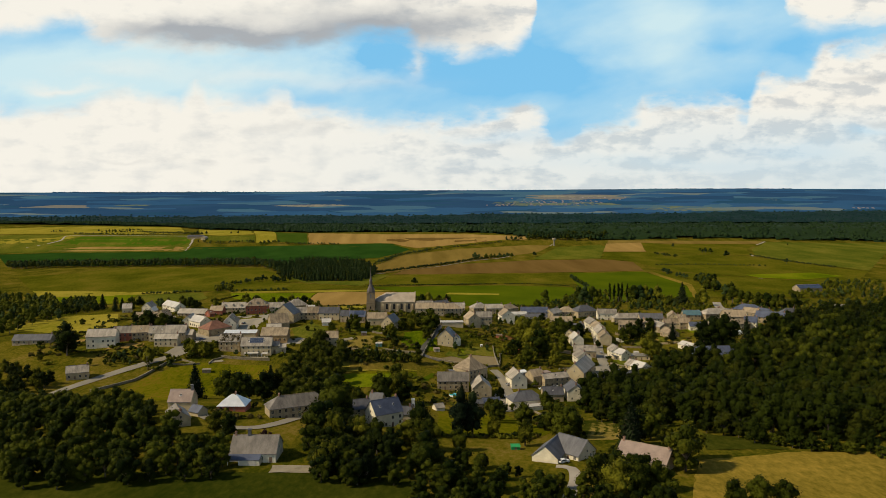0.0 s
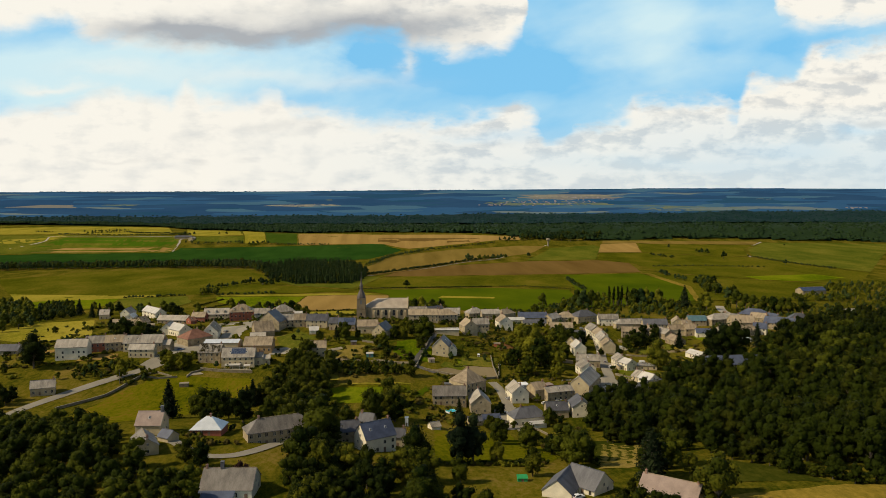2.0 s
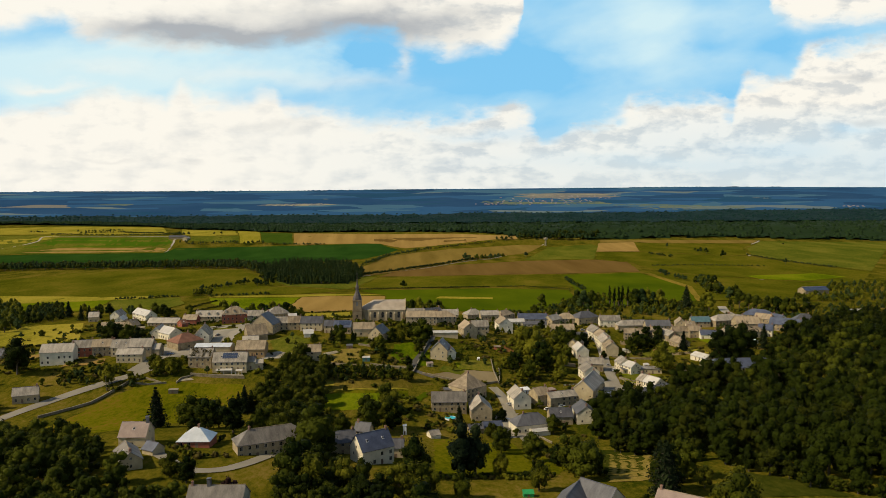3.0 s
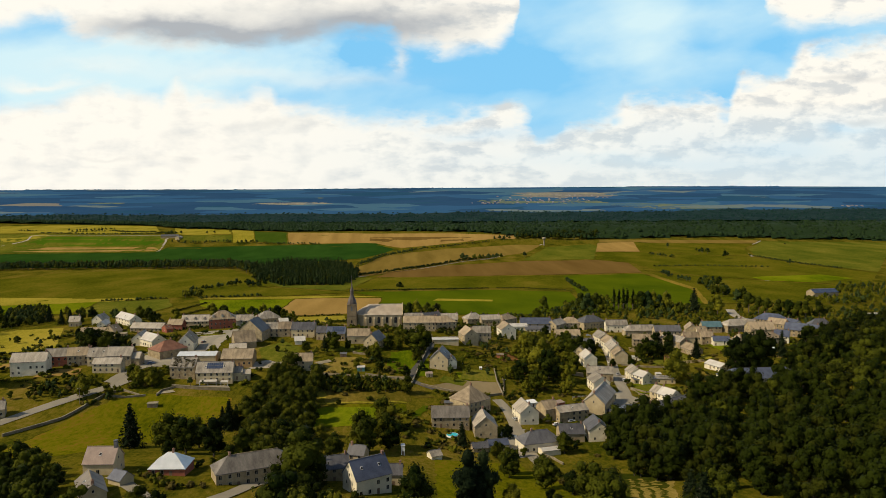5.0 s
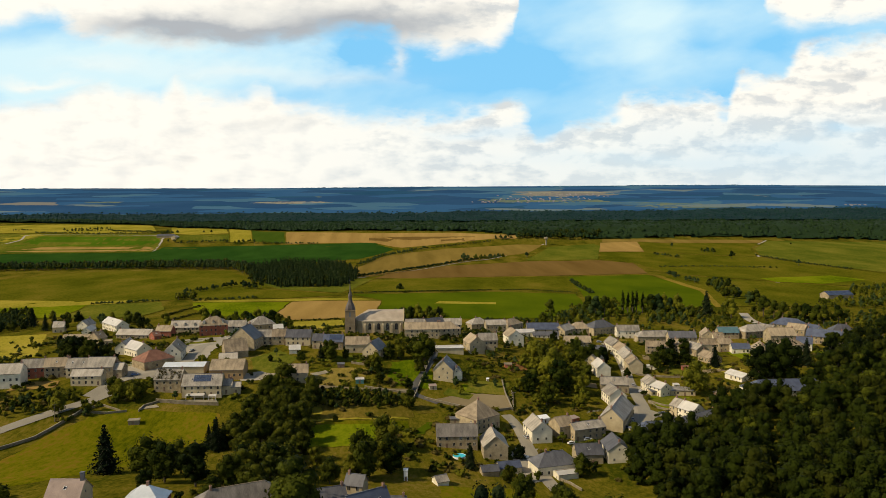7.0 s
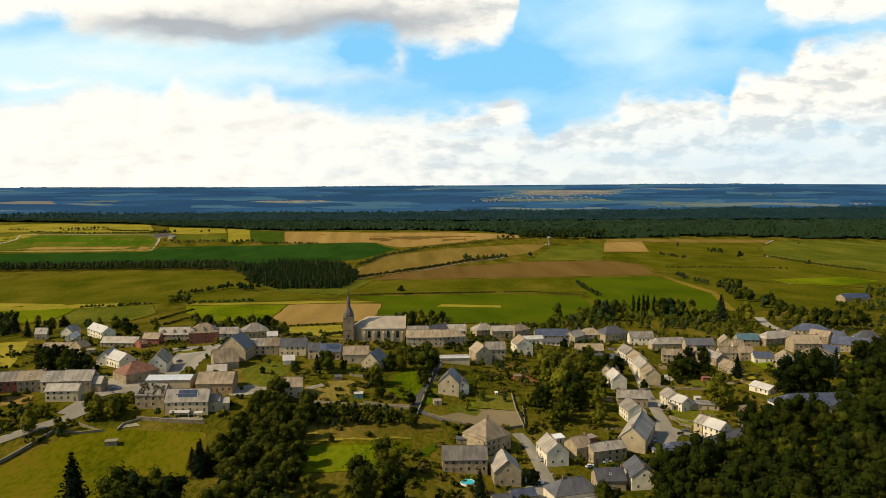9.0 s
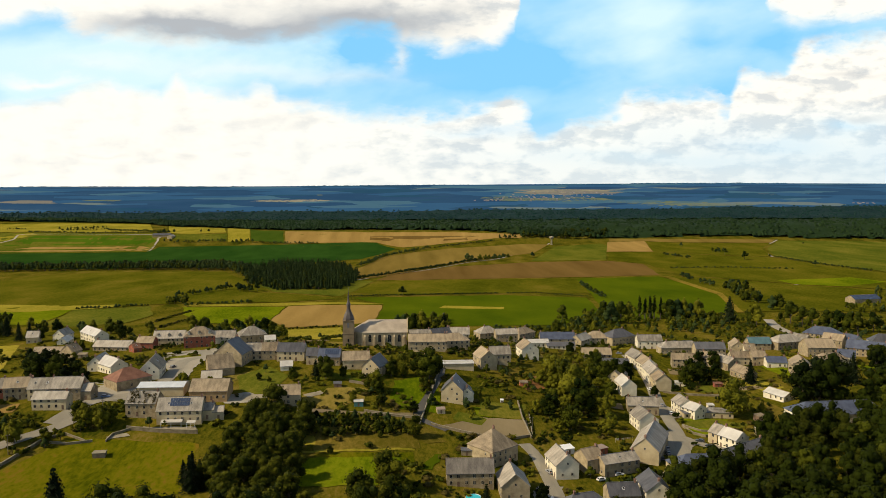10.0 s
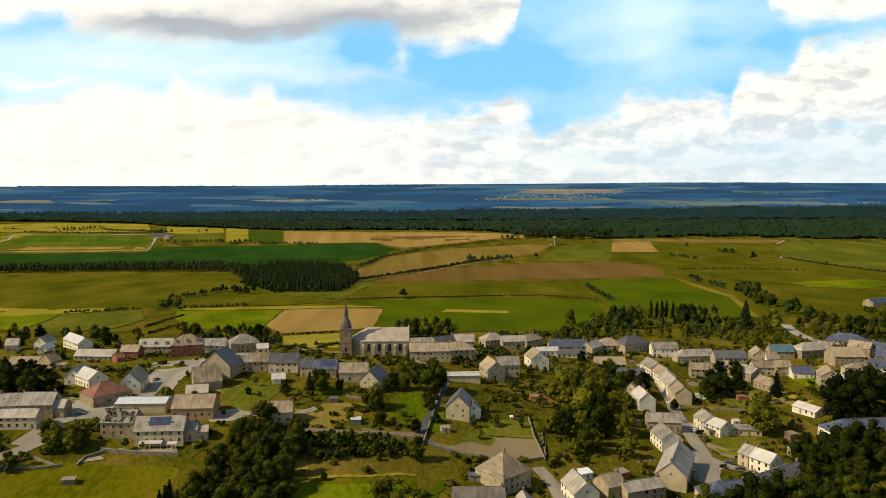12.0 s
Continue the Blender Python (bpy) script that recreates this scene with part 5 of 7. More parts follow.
def shrub_model(seed, count, size, leaf, name="shrub"):
    rng = random.Random(seed)
    blobs = [(rng.uniform(-0.6, 0.6), rng.uniform(-0.6, 0.6), rng.uniform(0.4, 0.9), rng.uniform(0.6, 0.95), rng.uniform(0.6, 0.9)) for _ in range(5 if count > 100 else 2)]
    cv, cf = leaf_cloud(rng, blobs, count, size, -0.4)
    tv, tf = [], []
    for _ in range(4 if count > 100 else 1):
        tube(tv, tf, Vector((0, 0, -0.5)), Vector((rng.uniform(-0.6, 0.6), rng.uniform(-0.6, 0.6), 1.0)), 0.05, 0.02, 4)
    top = new(name)
    child("stem", mesh_of("stem", tv, tf, MATS["bark"]), top)
    child("crown", mesh_of("crown", cv, cf, MATS["leaf_" + leaf]), top)
    return top


MODELS = {
    "oak": [broadleaf(s, 12, 5.0, 1150, 0.36, "oak") for s in (1, 2)], "ash": [broadleaf(s, 12, 4.6, 1150, 0.36, "ash") for s in (3, 4)],
    "beech": [broadleaf(s, 13, 5.0, 1150, 0.36, "beech") for s in (5, 6)],
    "wood": [broadleaf(s, 14, 5.2, 520, 0.44, k, low=-0.3, limbs=7) for s, k in ((7, "wood"), (8, "beech"), (9, "beech"), (17, "wood"), (21, "beech"), (27, "beech"))],
    # Half the grove crowns take the beech tone, darkened for the shaded foreground.
    "grove": [broadleaf(s, 12, 5.0, 400, 0.44, k, low=-0.4, limbs=7) for s, k in ((31, "oak"), (32, "beech"), (33, "oak"), (34, "beech"))],
    "lit": [broadleaf(s, 12, 5.0, 620, 0.40, k, low=-0.4, limbs=7) for s, k in ((35, "ash"), (36, "ash"), (37, "ash"))],
    "mid": [broadleaf(s, 13, 5.2, 96, 0.70, k, low=-0.4, limbs=4, fill=0.80) for s, k in ((41, "oak"), (42, "ash"), (43, "grove"), (44, "oak"))],
    "dry": [broadleaf(s, 13, 3.6, 420, 0.45, "dry", tall=True, limbs=7) for s in (10,)], "purple": [broadleaf(11, 9, 3.4, 800, 0.32, "purple")],
    "pine": [broadleaf(s, 15, 4.6, 900, 0.36, "fir", low=-0.8, limbs=8) for s in (45, 46)],
    "poplar": [broadleaf(12, 16, 2.0, 260, 0.5, "beech", tall=True, limbs=5)], "fir": [conifer(13, 14, 4.4, 1500, 0.40), conifer(14, 13, 3.8, 1300, 0.38)],
    "shrub": [shrub_model(15, 150, 0.20, "oak"), shrub_model(16, 150, 0.20, "ash"), shrub_model(18, 150, 0.20, "beech")],
    "far": [broadleaf(k, 12, 5.0, 26, 1.1, leaf, bare=True, low=-0.45, limbs=3, fill=0.86) for k, leaf in ((19, "grove"), (20, "oak"), (22, "grove"))],
    "spruce": [conifer(k, 15, 3.4, 60, 1.1, "grove") for k in (47, 48)],
    "tuft": [shrub_model(s, 16, 0.40, k) for s, k in ((23, "oak"), (24, "ash"), (25, "beech"), (26, "dry"))]}
TREE_WORDS = {"oak": "broad dark green deciduous tree with a rounded crown", "ash": "light green deciduous tree with a loose crown", "beech": "deep green leafy tree with a dense crown",
              "mid": "green deciduous tree among the meadows", "grove": "leafy green tree with an uneven crown", "wood": "green deciduous woodland tree", "dry": "tall yellowing slender tree", "purple": "dark purple-leaved garden tree", "poplar": "narrow upright green poplar",
              "fir": "dark green conifer with drooping branches", "pine": "tall dark pine with a bare lower trunk", "spruce": "dark plantation spruce", "lit": "yellow-green deciduous tree with a full crown", "shrub": "rounded green garden shrub", "far": "green field tree standing among meadows"}
RAW = {}
for kind, group in MODELS.items():
    RAW[kind] = []
    for ob in group:
        vs, fs, ms, n = [], [], [], 0
        for c in ob.children:
            me = c.data
            v = np.empty(len(me.vertices) * 3)
            me.vertices.foreach_get("co", v)
            f = np.empty(len(me.polygons) * 4, int)
            me.polygons.foreach_get("vertices", f)
            vs.append(v.reshape(-1, 3))
            fs.append(f.reshape(-1, 4) + n)
            n += len(me.vertices)
            ms += [me.materials[0]] * len(me.polygons)
        RAW[kind].append((np.concatenate(vs), np.concatenate(fs), ms))


class Thicket:
    """Many plants of which nobody could count, joined into one mesh."""

    def __init__(self):
        self.v, self.f, self.m, self.n = [], [], [], 0

    def add(self, kind, x, y, size, rng, flat=1.0):
        v, f, ms = RAW[kind][rng.randrange(len(RAW[kind]))]
        a = rng.uniform(0, 6.28)
        c, s = math.cos(a), math.sin(a)
        w = v * np.array([size * rng.uniform(0.9, 1.15), size * rng.uniform(0.9, 1.15), size * flat])
        w = np.stack([w[:, 0] * c - w[:, 1] * s + x, w[:, 0] * s + w[:, 1] * c + y, w[:, 2] + ground(x, y)], 1)
        self.v.append(w)
        self.f.append(f + self.n)
        self.m += ms
        self.n += len(w)

    def build(self, name, label, category="trees"):
        if not self.v:
            return None
        me = bpy.data.meshes.new(name)
        v, f = np.concatenate(self.v), np.concatenate(self.f)
        me.vertices.add(len(v))
        me.vertices.foreach_set("co", v.ravel())
        me.loops.add(f.size)
        me.loops.foreach_set("vertex_index", f.ravel())
        me.polygons.add(len(f))
        me.polygons.foreach_set("loop_start", np.arange(0, f.size, 4))
        me.polygons.foreach_set("use_smooth", np.ones(len(f), bool))
        kinds = sorted(set(self.m), key=lambda k: k.name)
        for k in kinds:
            me.materials.append(k)
        at = {k: i for i, k in enumerate(kinds)}
        me.polygons.foreach_set("material_index", [at[k] for k in self.m])
        me.update(calc_edges=True)
        me.validate()
        return tagged(new(name, me), label, category, kind="stuff")


TREES = []


def blocked(x, y, r):
    for hx, hy, rot, l, w in HOUSES:
        dx, dy = x - hx, y - hy
        if abs(dx) + abs(dy) > 60:
            continue
        c, s = math.cos(math.radians(rot)), math.sin(math.radians(rot))
        if abs(dx * c + dy * s) < l / 2 + r and abs(dy * c - dx * s) < w / 2 + r:
            return True
    for line, width in ROADS:
        for p in line:
            if abs(p.x - x) < 12 and abs(p.y - y) < 12 and math.hypot(p.x - x, p.y - y) < width / 2 + r * 0.7:
                return True
    return False


def plant(kind, x, y, size=1.0, sink=0.0, rng=random):
    """A tree of that kind at x, y. size: against the model's height."""
    src = MODELS[kind][rng.randrange(len(MODELS[kind]))]
    m = Matrix.LocRotScale((x, y, ground(x, y) - sink), Euler((0, 0, rng.uniform(0, 6.28))), (size * rng.uniform(0.9, 1.12), size * rng.uniform(0.9, 1.12), size))
    ob = copy_thing(src, m)
    tagged(ob, TREE_WORDS[kind], "shrub" if kind == "shrub" else "tree", "garden shrubs" if kind == "shrub" else "trees")
    TREES.append((x, y))
    return ob


def inside(x, y, outline):
    hit, j = False, len(outline) - 1
    for i in range(len(outline)):
        (xi, yi), (xj, yj) = outline[i], outline[j]
        if (yi > y) != (yj > y) and x < (xj - xi) * (y - yi) / (yj - yi) + xi:
            hit = not hit
        j = i
    return hit


def wood(seed, kinds, spacing, lo, hi, *outline, clear=2.5, name="", label="", near=None, flat=1.0, beyond=None):
    """Trees scattered over an outline. With a name they are joined into one wood, but for those nearer than y = near. beyond: (y, kinds) for its far side."""
    rng = random.Random(seed)
    xs, ys = [p[0] for p in outline], [p[1] for p in outline]
    joined = Thicket()
    y = min(ys)
    while y < max(ys):
        x = min(xs)
        while x < max(xs):
            px, py = x + rng.uniform(-0.45, 0.45) * spacing, y + rng.uniform(-0.45, 0.45) * spacing
            if inside(px, py, outline) and not blocked(px, py, clear):
                if name and (near is None or py > near):
                    joined.add(rng.choice(beyond[1] if beyond and py > beyond[0] else kinds), px, py, rng.uniform(lo, hi), rng, flat)
                else:
                    plant(rng.choice(kinds), px, py, rng.uniform(lo, hi), rng=rng)
            x += spacing
        y += spacing
    if name:
        joined.build(name, label)


def hedge(seed, kinds, spacing, lo, hi, width, label, *line, name="hedgerow"):
    """Bushes or trees along a line, joined into one hedgerow."""
    rng = random.Random(seed)
    t = Thicket()
    for (x0, y0), (x1, y1) in zip(line, line[1:]):
        n = max(1, int(math.hypot(x1 - x0, y1 - y0) / spacing))
        for i in range(n):
            u = (i + rng.random()) / n
            x, y = x0 + (x1 - x0) * u + rng.uniform(-0.5, 0.5) * width, y0 + (y1 - y0) * u + rng.uniform(-0.5, 0.5) * width
            if not blocked(x, y, 0.4):
                low = hi < 0.75
                t.add(rng.choice(kinds), x, y, rng.uniform(lo, hi) * (1.5 if low else 1), rng, 0.7 if low else 1.0)
    t.build(name, label, "hedge")



# ---- walls, poles, vehicles and garden things ----
mat("rubble", (0.117, 0.095, 0.059), (0.265, 0.215, 0.139), 0.95, 0.5, 4.0, 0.6)
mat("concrete", (0.170, 0.145, 0.097), (0.318, 0.275, 0.193), 0.9, 0.3, 4.0, 0.2)
mat("pole_wood", (0.10, 0.08, 0.06), (0.20, 0.17, 0.13), 0.9, 1, 8, 0.2)
mat("paint_white", (0.70, 0.70, 0.70), (0.80, 0.80, 0.80), 0.3, 1, 3, 0, 0, 0.5)
mat("paint_dark", (0.02, 0.022, 0.03), (0.05, 0.055, 0.07), 0.3, 1, 3, 0, 0, 0.5)
mat("paint_grey", (0.22, 0.23, 0.25), (0.32, 0.33, 0.35), 0.3, 1, 3, 0, 0, 0.5)
mat("paint_blue", (0.04, 0.09, 0.20), (0.07, 0.13, 0.27), 0.3, 1, 3, 0, 0, 0.5)
mat("rubber", (0.012, 0.012, 0.012), (0.03, 0.03, 0.03), 0.8, 1, 6)
mat("pool_blue", (0.03, 0.42, 0.55), (0.06, 0.55, 0.68), 0.15, 0.5, 2, 0, 0, 0.5)
mat("sheet_teal", (0.05, 0.16, 0.15), (0.10, 0.24, 0.22), 0.5, 0.5, 4)
mat("sheet_green", (0.01, 0.20, 0.06), (0.03, 0.32, 0.10), 0.6, 0.5, 4)
mat("sheet_red", (0.36, 0.10, 0.05), (0.50, 0.17, 0.09), 0.7, 0.5, 4)
mat("cloth_pink", (0.60, 0.22, 0.24), (0.75, 0.40, 0.40), 0.9, 1, 4)


def garden_wall(height, thick, label, *line, material="rubble", lift=0.0):
    """A wall along a line, following the ground, with a coping."""
    s, cap = Shape(), Shape()
    pts = []
    for (x0, y0), (x1, y1) in zip(line, line[1:]):
        n = max(1, int(math.hypot(x1 - x0, y1 - y0) / 3))
        pts += [Vector((x0 + (x1 - x0) * i / n, y0 + (y1 - y0) * i / n, 0)) for i in range(n)]
    pts.append(Vector((*line[-1], 0)))
    rows = []
    for i, p in enumerate(pts):
        d = (pts[min(i + 1, len(pts) - 1)] - pts[max(i - 1, 0)]).normalized()
        side = Vector((d.y, -d.x, 0)) * thick / 2
        rows.append((p + side, p - side, ground(p.x, p.y) + lift + 0.06 * noise.noise(p)))
    for k, (lo, hi, grow) in enumerate(((-1.2, height, 1.0), (height, height + 0.14, 1.25))):
        t = s if k == 0 else cap
        for (a, b, za), (c, d, zc) in zip(rows, rows[1:]):
            m0, m1 = (a + b) / 2, (c + d) / 2
            a, b, c, d = m0 + (a - m0) * grow, m0 + (b - m0) * grow, m1 + (c - m1) * grow, m1 + (d - m1) * grow
            n = len(t.v)
            t.v += [(q.x, q.y, z + h) for q, z in ((a, za), (b, za), (c, zc), (d, zc)) for h in (lo, hi)]
            t.f += [tuple(n + i for i in q) for q in ((0, 4, 5, 1), (2, 3, 7, 6), (1, 5, 7, 3), (0, 1, 3, 2), (4, 6, 7, 5))]
    ob = tagged(new("garden_wall", s.mesh("garden_wall", MATS[material])), label, "wall")
    child("coping", cap.mesh("coping", MATS["concrete"]), ob)
    return ob


def utility_pole(x, y, h=9.0, rot=20):
    top = new("utility_pole")
    top.matrix_basis = pose(x, y, ground(x, y), 0, 0, rot)
    tagged(top, "grey wooden utility pole with a crossarm", "pole", "utility poles")
    v, f = [], []
    tube(v, f, Vector((0, 0, -1)), Vector((0, 0, h)), 0.16, 0.10, 8)
    child("pole", mesh_of("pole", v, f, MATS["pole_wood"], True), top)
    child("crossarm", Shape().box(-0.9, -0.07, h - 0.7, 0.9, 0.07, h - 0.55).mesh("crossarm", MATS["pole_wood"]), top)
    for sx in (-0.8, 0, 0.8):
        child("insulator", Shape().box(sx - 0.06, -0.06, h - 0.55, sx + 0.06, 0.06, h - 0.35).mesh("insulator", MATS["frame_white"]), top)


def car(x, y, rot, paint, words):
    """A small parked car: body, cabin glass, four wheels with rims, lamps."""
    top = new("car")
    top.matrix_basis = pose(x, y, ground(x, y) + 0.24, 0, 0, rot)
    tagged(top, words + " car parked beside the houses", "car", "parked cars")
    prof = [(-2.05, 0.35), (2.05, 0.35), (2.1, 0.7), (1.95, 0.88), (1.0, 0.98), (0.35, 1.42), (-1.35, 1.45), (-1.95, 1.0), (-2.1, 0.75)]
    s = Shape()
    n = len(prof)
    for yy, k in ((-0.86, 1.0), (0.86, 1.0)):
        s.v += [(px * 1.0, yy * (0.84 if pz > 1.2 else 1.0), pz) for px, pz in prof]
    s.f.append(tuple(range(n)))
    s.f.append(tuple(range(2 * n - 1, n - 1, -1)))
    s.f += [(i, (i + 1) % n, n + (i + 1) % n, n + i) for i in range(n)]
    child("body", s.mesh("body", MATS["paint_" + paint]), top)
    glass = (("windscreen", [(0.98, -0.7, 1.0), (0.98, 0.7, 1.0), (0.42, 0.62, 1.4), (0.42, -0.62, 1.4)], (0.03, 0, 0.04)),
             ("rear_window", [(-1.92, 0.7, 1.06), (-1.92, -0.7, 1.06), (-1.45, -0.62, 1.41), (-1.45, 0.62, 1.41)], (-0.05, 0, 0.03)),
             ("side_window", [(-1.6, -0.89, 1.0), (0.75, -0.89, 1.0), (0.3, -0.76, 1.36), (-1.3, -0.76, 1.36)], (0, -0.03, 0)),
             ("side_window", [(0.75, 0.89, 1.0), (-1.6, 0.89, 1.0), (-1.3, 0.76, 1.36), (0.3, 0.76, 1.36)], (0, 0.03, 0)))
    for name, pts, off in glass:
        child(name, Shape().slab([(p[0] + off[0], p[1] + off[1], p[2] + off[2]) for p in pts], 0.03).mesh(name, MATS["glass_dark"]), top)
    for wx in (-1.3, 1.3):
        for wy in (-0.85, 0.85):
            v, f = [], []
            tube(v, f, Vector((wx, wy - 0.1, 0.08)), Vector((wx, wy + 0.1, 0.08)), 0.32, 0.32, 12)
            f += [tuple(range(11, -1, -1)), tuple(range(12, 24))]
            wh = child("wheel", mesh_of("wheel", v, f, MATS["rubber"]), top)
            v, f = [], []
            sgn = 1 if wy > 0 else -1
            tube(v, f, Vector((wx, wy + sgn * 0.09, 0.08)), Vector((wx, wy + sgn * 0.12, 0.08)), 0.2, 0.18, 8)
            f.append(tuple(range(8, 16)))
            child("rim", mesh_of("rim", v, f, MATS["paint_grey"]), wh)
    for wy in (-0.6, 0.6):
        child("headlight", Shape().box(2.0, wy - 0.17, 0.66, 2.1, wy + 0.17, 0.82).mesh("headlight", MATS["frame_white"]), top)
        child("tail_light", Shape().box(-2.12, wy - 0.15, 0.78, -2.0, wy + 0.15, 0.95).mesh("tail_light", MATS["sheet_red"]), top)


def hut(name, x, y, rot, l, w, h, wall, roof, label, pitch=0.5):
    """A small garden building with a sloping sheet roof and a door."""
    top = new(name)
    top.matrix_basis = pose(x, y, ground(x, y), 0, 0, rot)
    tagged(top, label, name.replace("_", " "))
    child("wall", Shape().box(-l / 2, -w / 2, -1, l / 2, w / 2, h).mesh("wall", MATS[wall]), top)
    child("roof", Shape().slab([(-l / 2 - 0.2, -w / 2 - 0.25, h + 0.08), (l / 2 + 0.2, -w / 2 - 0.25, h + 0.08), (l / 2 + 0.2, w / 2 + 0.2, h + 0.08 + pitch), (-l / 2 - 0.2, w / 2 + 0.2, h + 0.08 + pitch)], 0.1).mesh("roof", MATS[roof]), top)
    child("door", Shape().box(-0.4, -w / 2 - 0.05, 0, 0.4, -w / 2 + 0.05, min(1.9, h - 0.1)).mesh("door", MATS["door_wood"]), top)
    HOUSES.append((x, y, rot, l, w))


def patio(x, y, rot, l, w, label):
    c, s = math.cos(radians(rot)), math.sin(radians(rot))
    corners = [(x + a * c - b * s, y + a * s + b * c) for a, b in ((-l / 2, -w / 2), (l / 2, -w / 2), (l / 2, w / 2), (-l / 2, w / 2))]
    tagged(draped("terrace", tuple(corners), MATS["concrete"], 0.3, 5), label, "terrace", kind="structure")


def round_pool(x, y, r):
    top = new("garden_pool")
    top.matrix_basis = pose(x, y, ground(x, y))
    tagged(top, "round turquoise garden pool standing on grass", "pool")
    v, f = [], []
    tube(v, f, Vector((0, 0, -0.3)), Vector((0, 0, 1.0)), r, r, 20)
    child("rim", mesh_of("rim", v, f, MATS["paint_white"]), top)
    child("water", Shape().poly([(r * 0.98 * math.cos(i * 0.31416), r * 0.98 * math.sin(i * 0.31416), 0.85) for i in range(20)]).mesh("water", MATS["pool_blue"]), top)


garden_wall(1.3, 0.5, "long low stone wall beside the village road", (-186.9, 432.8), (-179.8, 446.1), (-172.0, 460.2), (-167.6, 478.9), (-163.3, 493.2))
garden_wall(1.6, 0.5, "retaining wall of pale stone below the terrace houses", (-132.2, 506.5), (-115.0, 504.4), (-99.6, 503.7))
patio(-113.4, 508.0, 3, 24, 2.5, "pale stone terrace in front of the houses")
garden_wall(1.0, 0.4, "low garden wall of pale stone", (-162.8, 495.4), (-156.0, 499.5), (-145.9, 494.4))
garden_wall(1.0, 0.35, "low stone wall between gardens", (-25.8, 524.8), (-10.9, 524.0), (1.1, 523.3))
garden_wall(1.2, 0.35, "stone wall round the churchyard", (-36.2, 565.5), (-27.7, 562.6), (-25.9, 559.9))
garden_wall(1.1, 0.35, "stone wall along the lane", (56.4, 538.1), (54.2, 513.4), (44.7, 508.5))
garden_wall(1.2, 0.4, "curved stone wall along the street lawn", (136.5, 542.6), (137.7, 529.8), (142.3, 525.2), (147.7, 526.7))
garden_wall(1.0, 0.35, "garden wall below the white house", (61.8, 429.9), (66.4, 422.6), (69.0, 413.0))
patio(-43.6, 266.9, 0, 14, 8, "pale grey paved terrace beside the house")
patio(-81.6, 542.7, 5, 12, 6, "pale concrete farmyard in front of the barn")
patio(-52.4, 547.1, 40, 10, 5, "pale concrete foundation in a garden")
utility_pole(-171.6, 480.2)
utility_pole(166.8, 523.1, 8)
utility_pole(55.2, 520.2, 7)
utility_pole(-147.3, 518.7, 8)
car(-154.6, 540.7, 10, "blue", "small dark blue")
car(-138.3, 596.2, 70, "dark", "black")
car(141.1, 611.8, 95, "white", "white")
car(138.2, 564.9, 80, "white", "white")
car(138.1, 579.4, 80, "grey", "grey")
car(116.4, 505.5, 85, "grey", "grey")
car(114.5, 499.0, 85, "grey", "silver-grey")
car(109.5, 491.8, 85, "dark", "dark")
car(136.5, 517.5, 150, "dark", "dark")
car(138.1, 509.4, 150, "dark", "dark")
car(49.7, 460.4, 0, "grey", "grey")
car(51.3, 453.0, 0, "white", "white")
car(76.8, 470.4, 20, "white", "white")
car(85.6, 475.0, 10, "white", "white")
car(55.8, 476.6, 110, "grey", "silver")
car(55.7, 273.6, 25, "white", "white")
car(148.1, 708.2, 0, "grey", "grey")
hut("garden_shed", -29.1, 535.0, 5, 4.5, 3.0, 2.2, "sheet_teal", "roof_pale", "teal garden shed with a pale sheet roof")
hut("stone_hut", -135.1, 483.0, 8, 5.0, 3.4, 2.0, "rubble", "concrete", "low stone hut with a flat concrete roof", 0.05)
hut("garden_shed", 69.2, 549.4, 0, 4.0, 3.0, 2.0, "sheet_red", "sheet_red", "faded red garden shed among bushes")
hut("garden_shed", 60.1, 583.6, 0, 4.5, 3.2, 2.2, "sheet_red", "roof_brown", "rust-brown garden shed beside bare earth")
hut("garden_shed", 163.7, 623.6, 0, 5.0, 3.0, 2.2, "wall_white", "roof_pale", "white garden shed with a pale roof")
hut("garden_shed", 40.3, 296.4, 0, 3.5, 2.5, 1.3, "sheet_green", "sheet_green", "bright green tarpaulin shelter in a garden")
hut("garden_shed", 21.4, 488.6, 0, 5.0, 3.0, 2.2, "wall_stone", "roof_slate", "small stone shed with a slate roof")
hut("marquee", 67.9, 498.1, 20, 5.0, 4.0, 2.4, "paint_white", "paint_white", "white garden tent behind a house", 0.8)
hut("garden_shed", -55.7, 525.3, 5, 4.0, 2.6, 2.0, "wall_cream", "roof_pale", "pale lean-to beside a house")
# Plain white block, put where a narrow white sheet hangs on a line.
hut("garden_shed", -2.8, 413.6, 0, 1.6, 1.6, 4.5, "paint_white", "paint_white", "narrow white garden tower", 0.3)
hut("garden_shed", 184.8, 616.9, 0, 5.0, 3.0, 2.2, "wall_brick", "roof_red", "red-roofed garden shed on a lawn")
hut("garden_shed", 164.4, 576.3, 0, 3.5, 3, 2.2, "wall_white", "roof_pale", "small white garden shed behind the lawn", 0.5)
hut("garden_shed", 173.4, 573.8, 10, 3.5, 2.6, 2.2, "wall_white", "roof_pale", "small white garden shed behind the lawn", 0.5)
hut("garden_shed", 180.9, 550.6, 20, 5, 4, 2.6, "door_wood", "roof_brown", "dark brown timber shed on bare soil", 0.5)
hut("outbuilding", 175.2, 526.3, 10, 13, 7, 3.0, "concrete", "roof_pale", "low concrete outbuilding with a pale flat roof", 0.1)
hut("garden_shed", 11.5, 531.9, 10, 4, 3, 2.0, "wall_cream", "roof_tile", "low lean-to with a faded tile roof", 0.5)
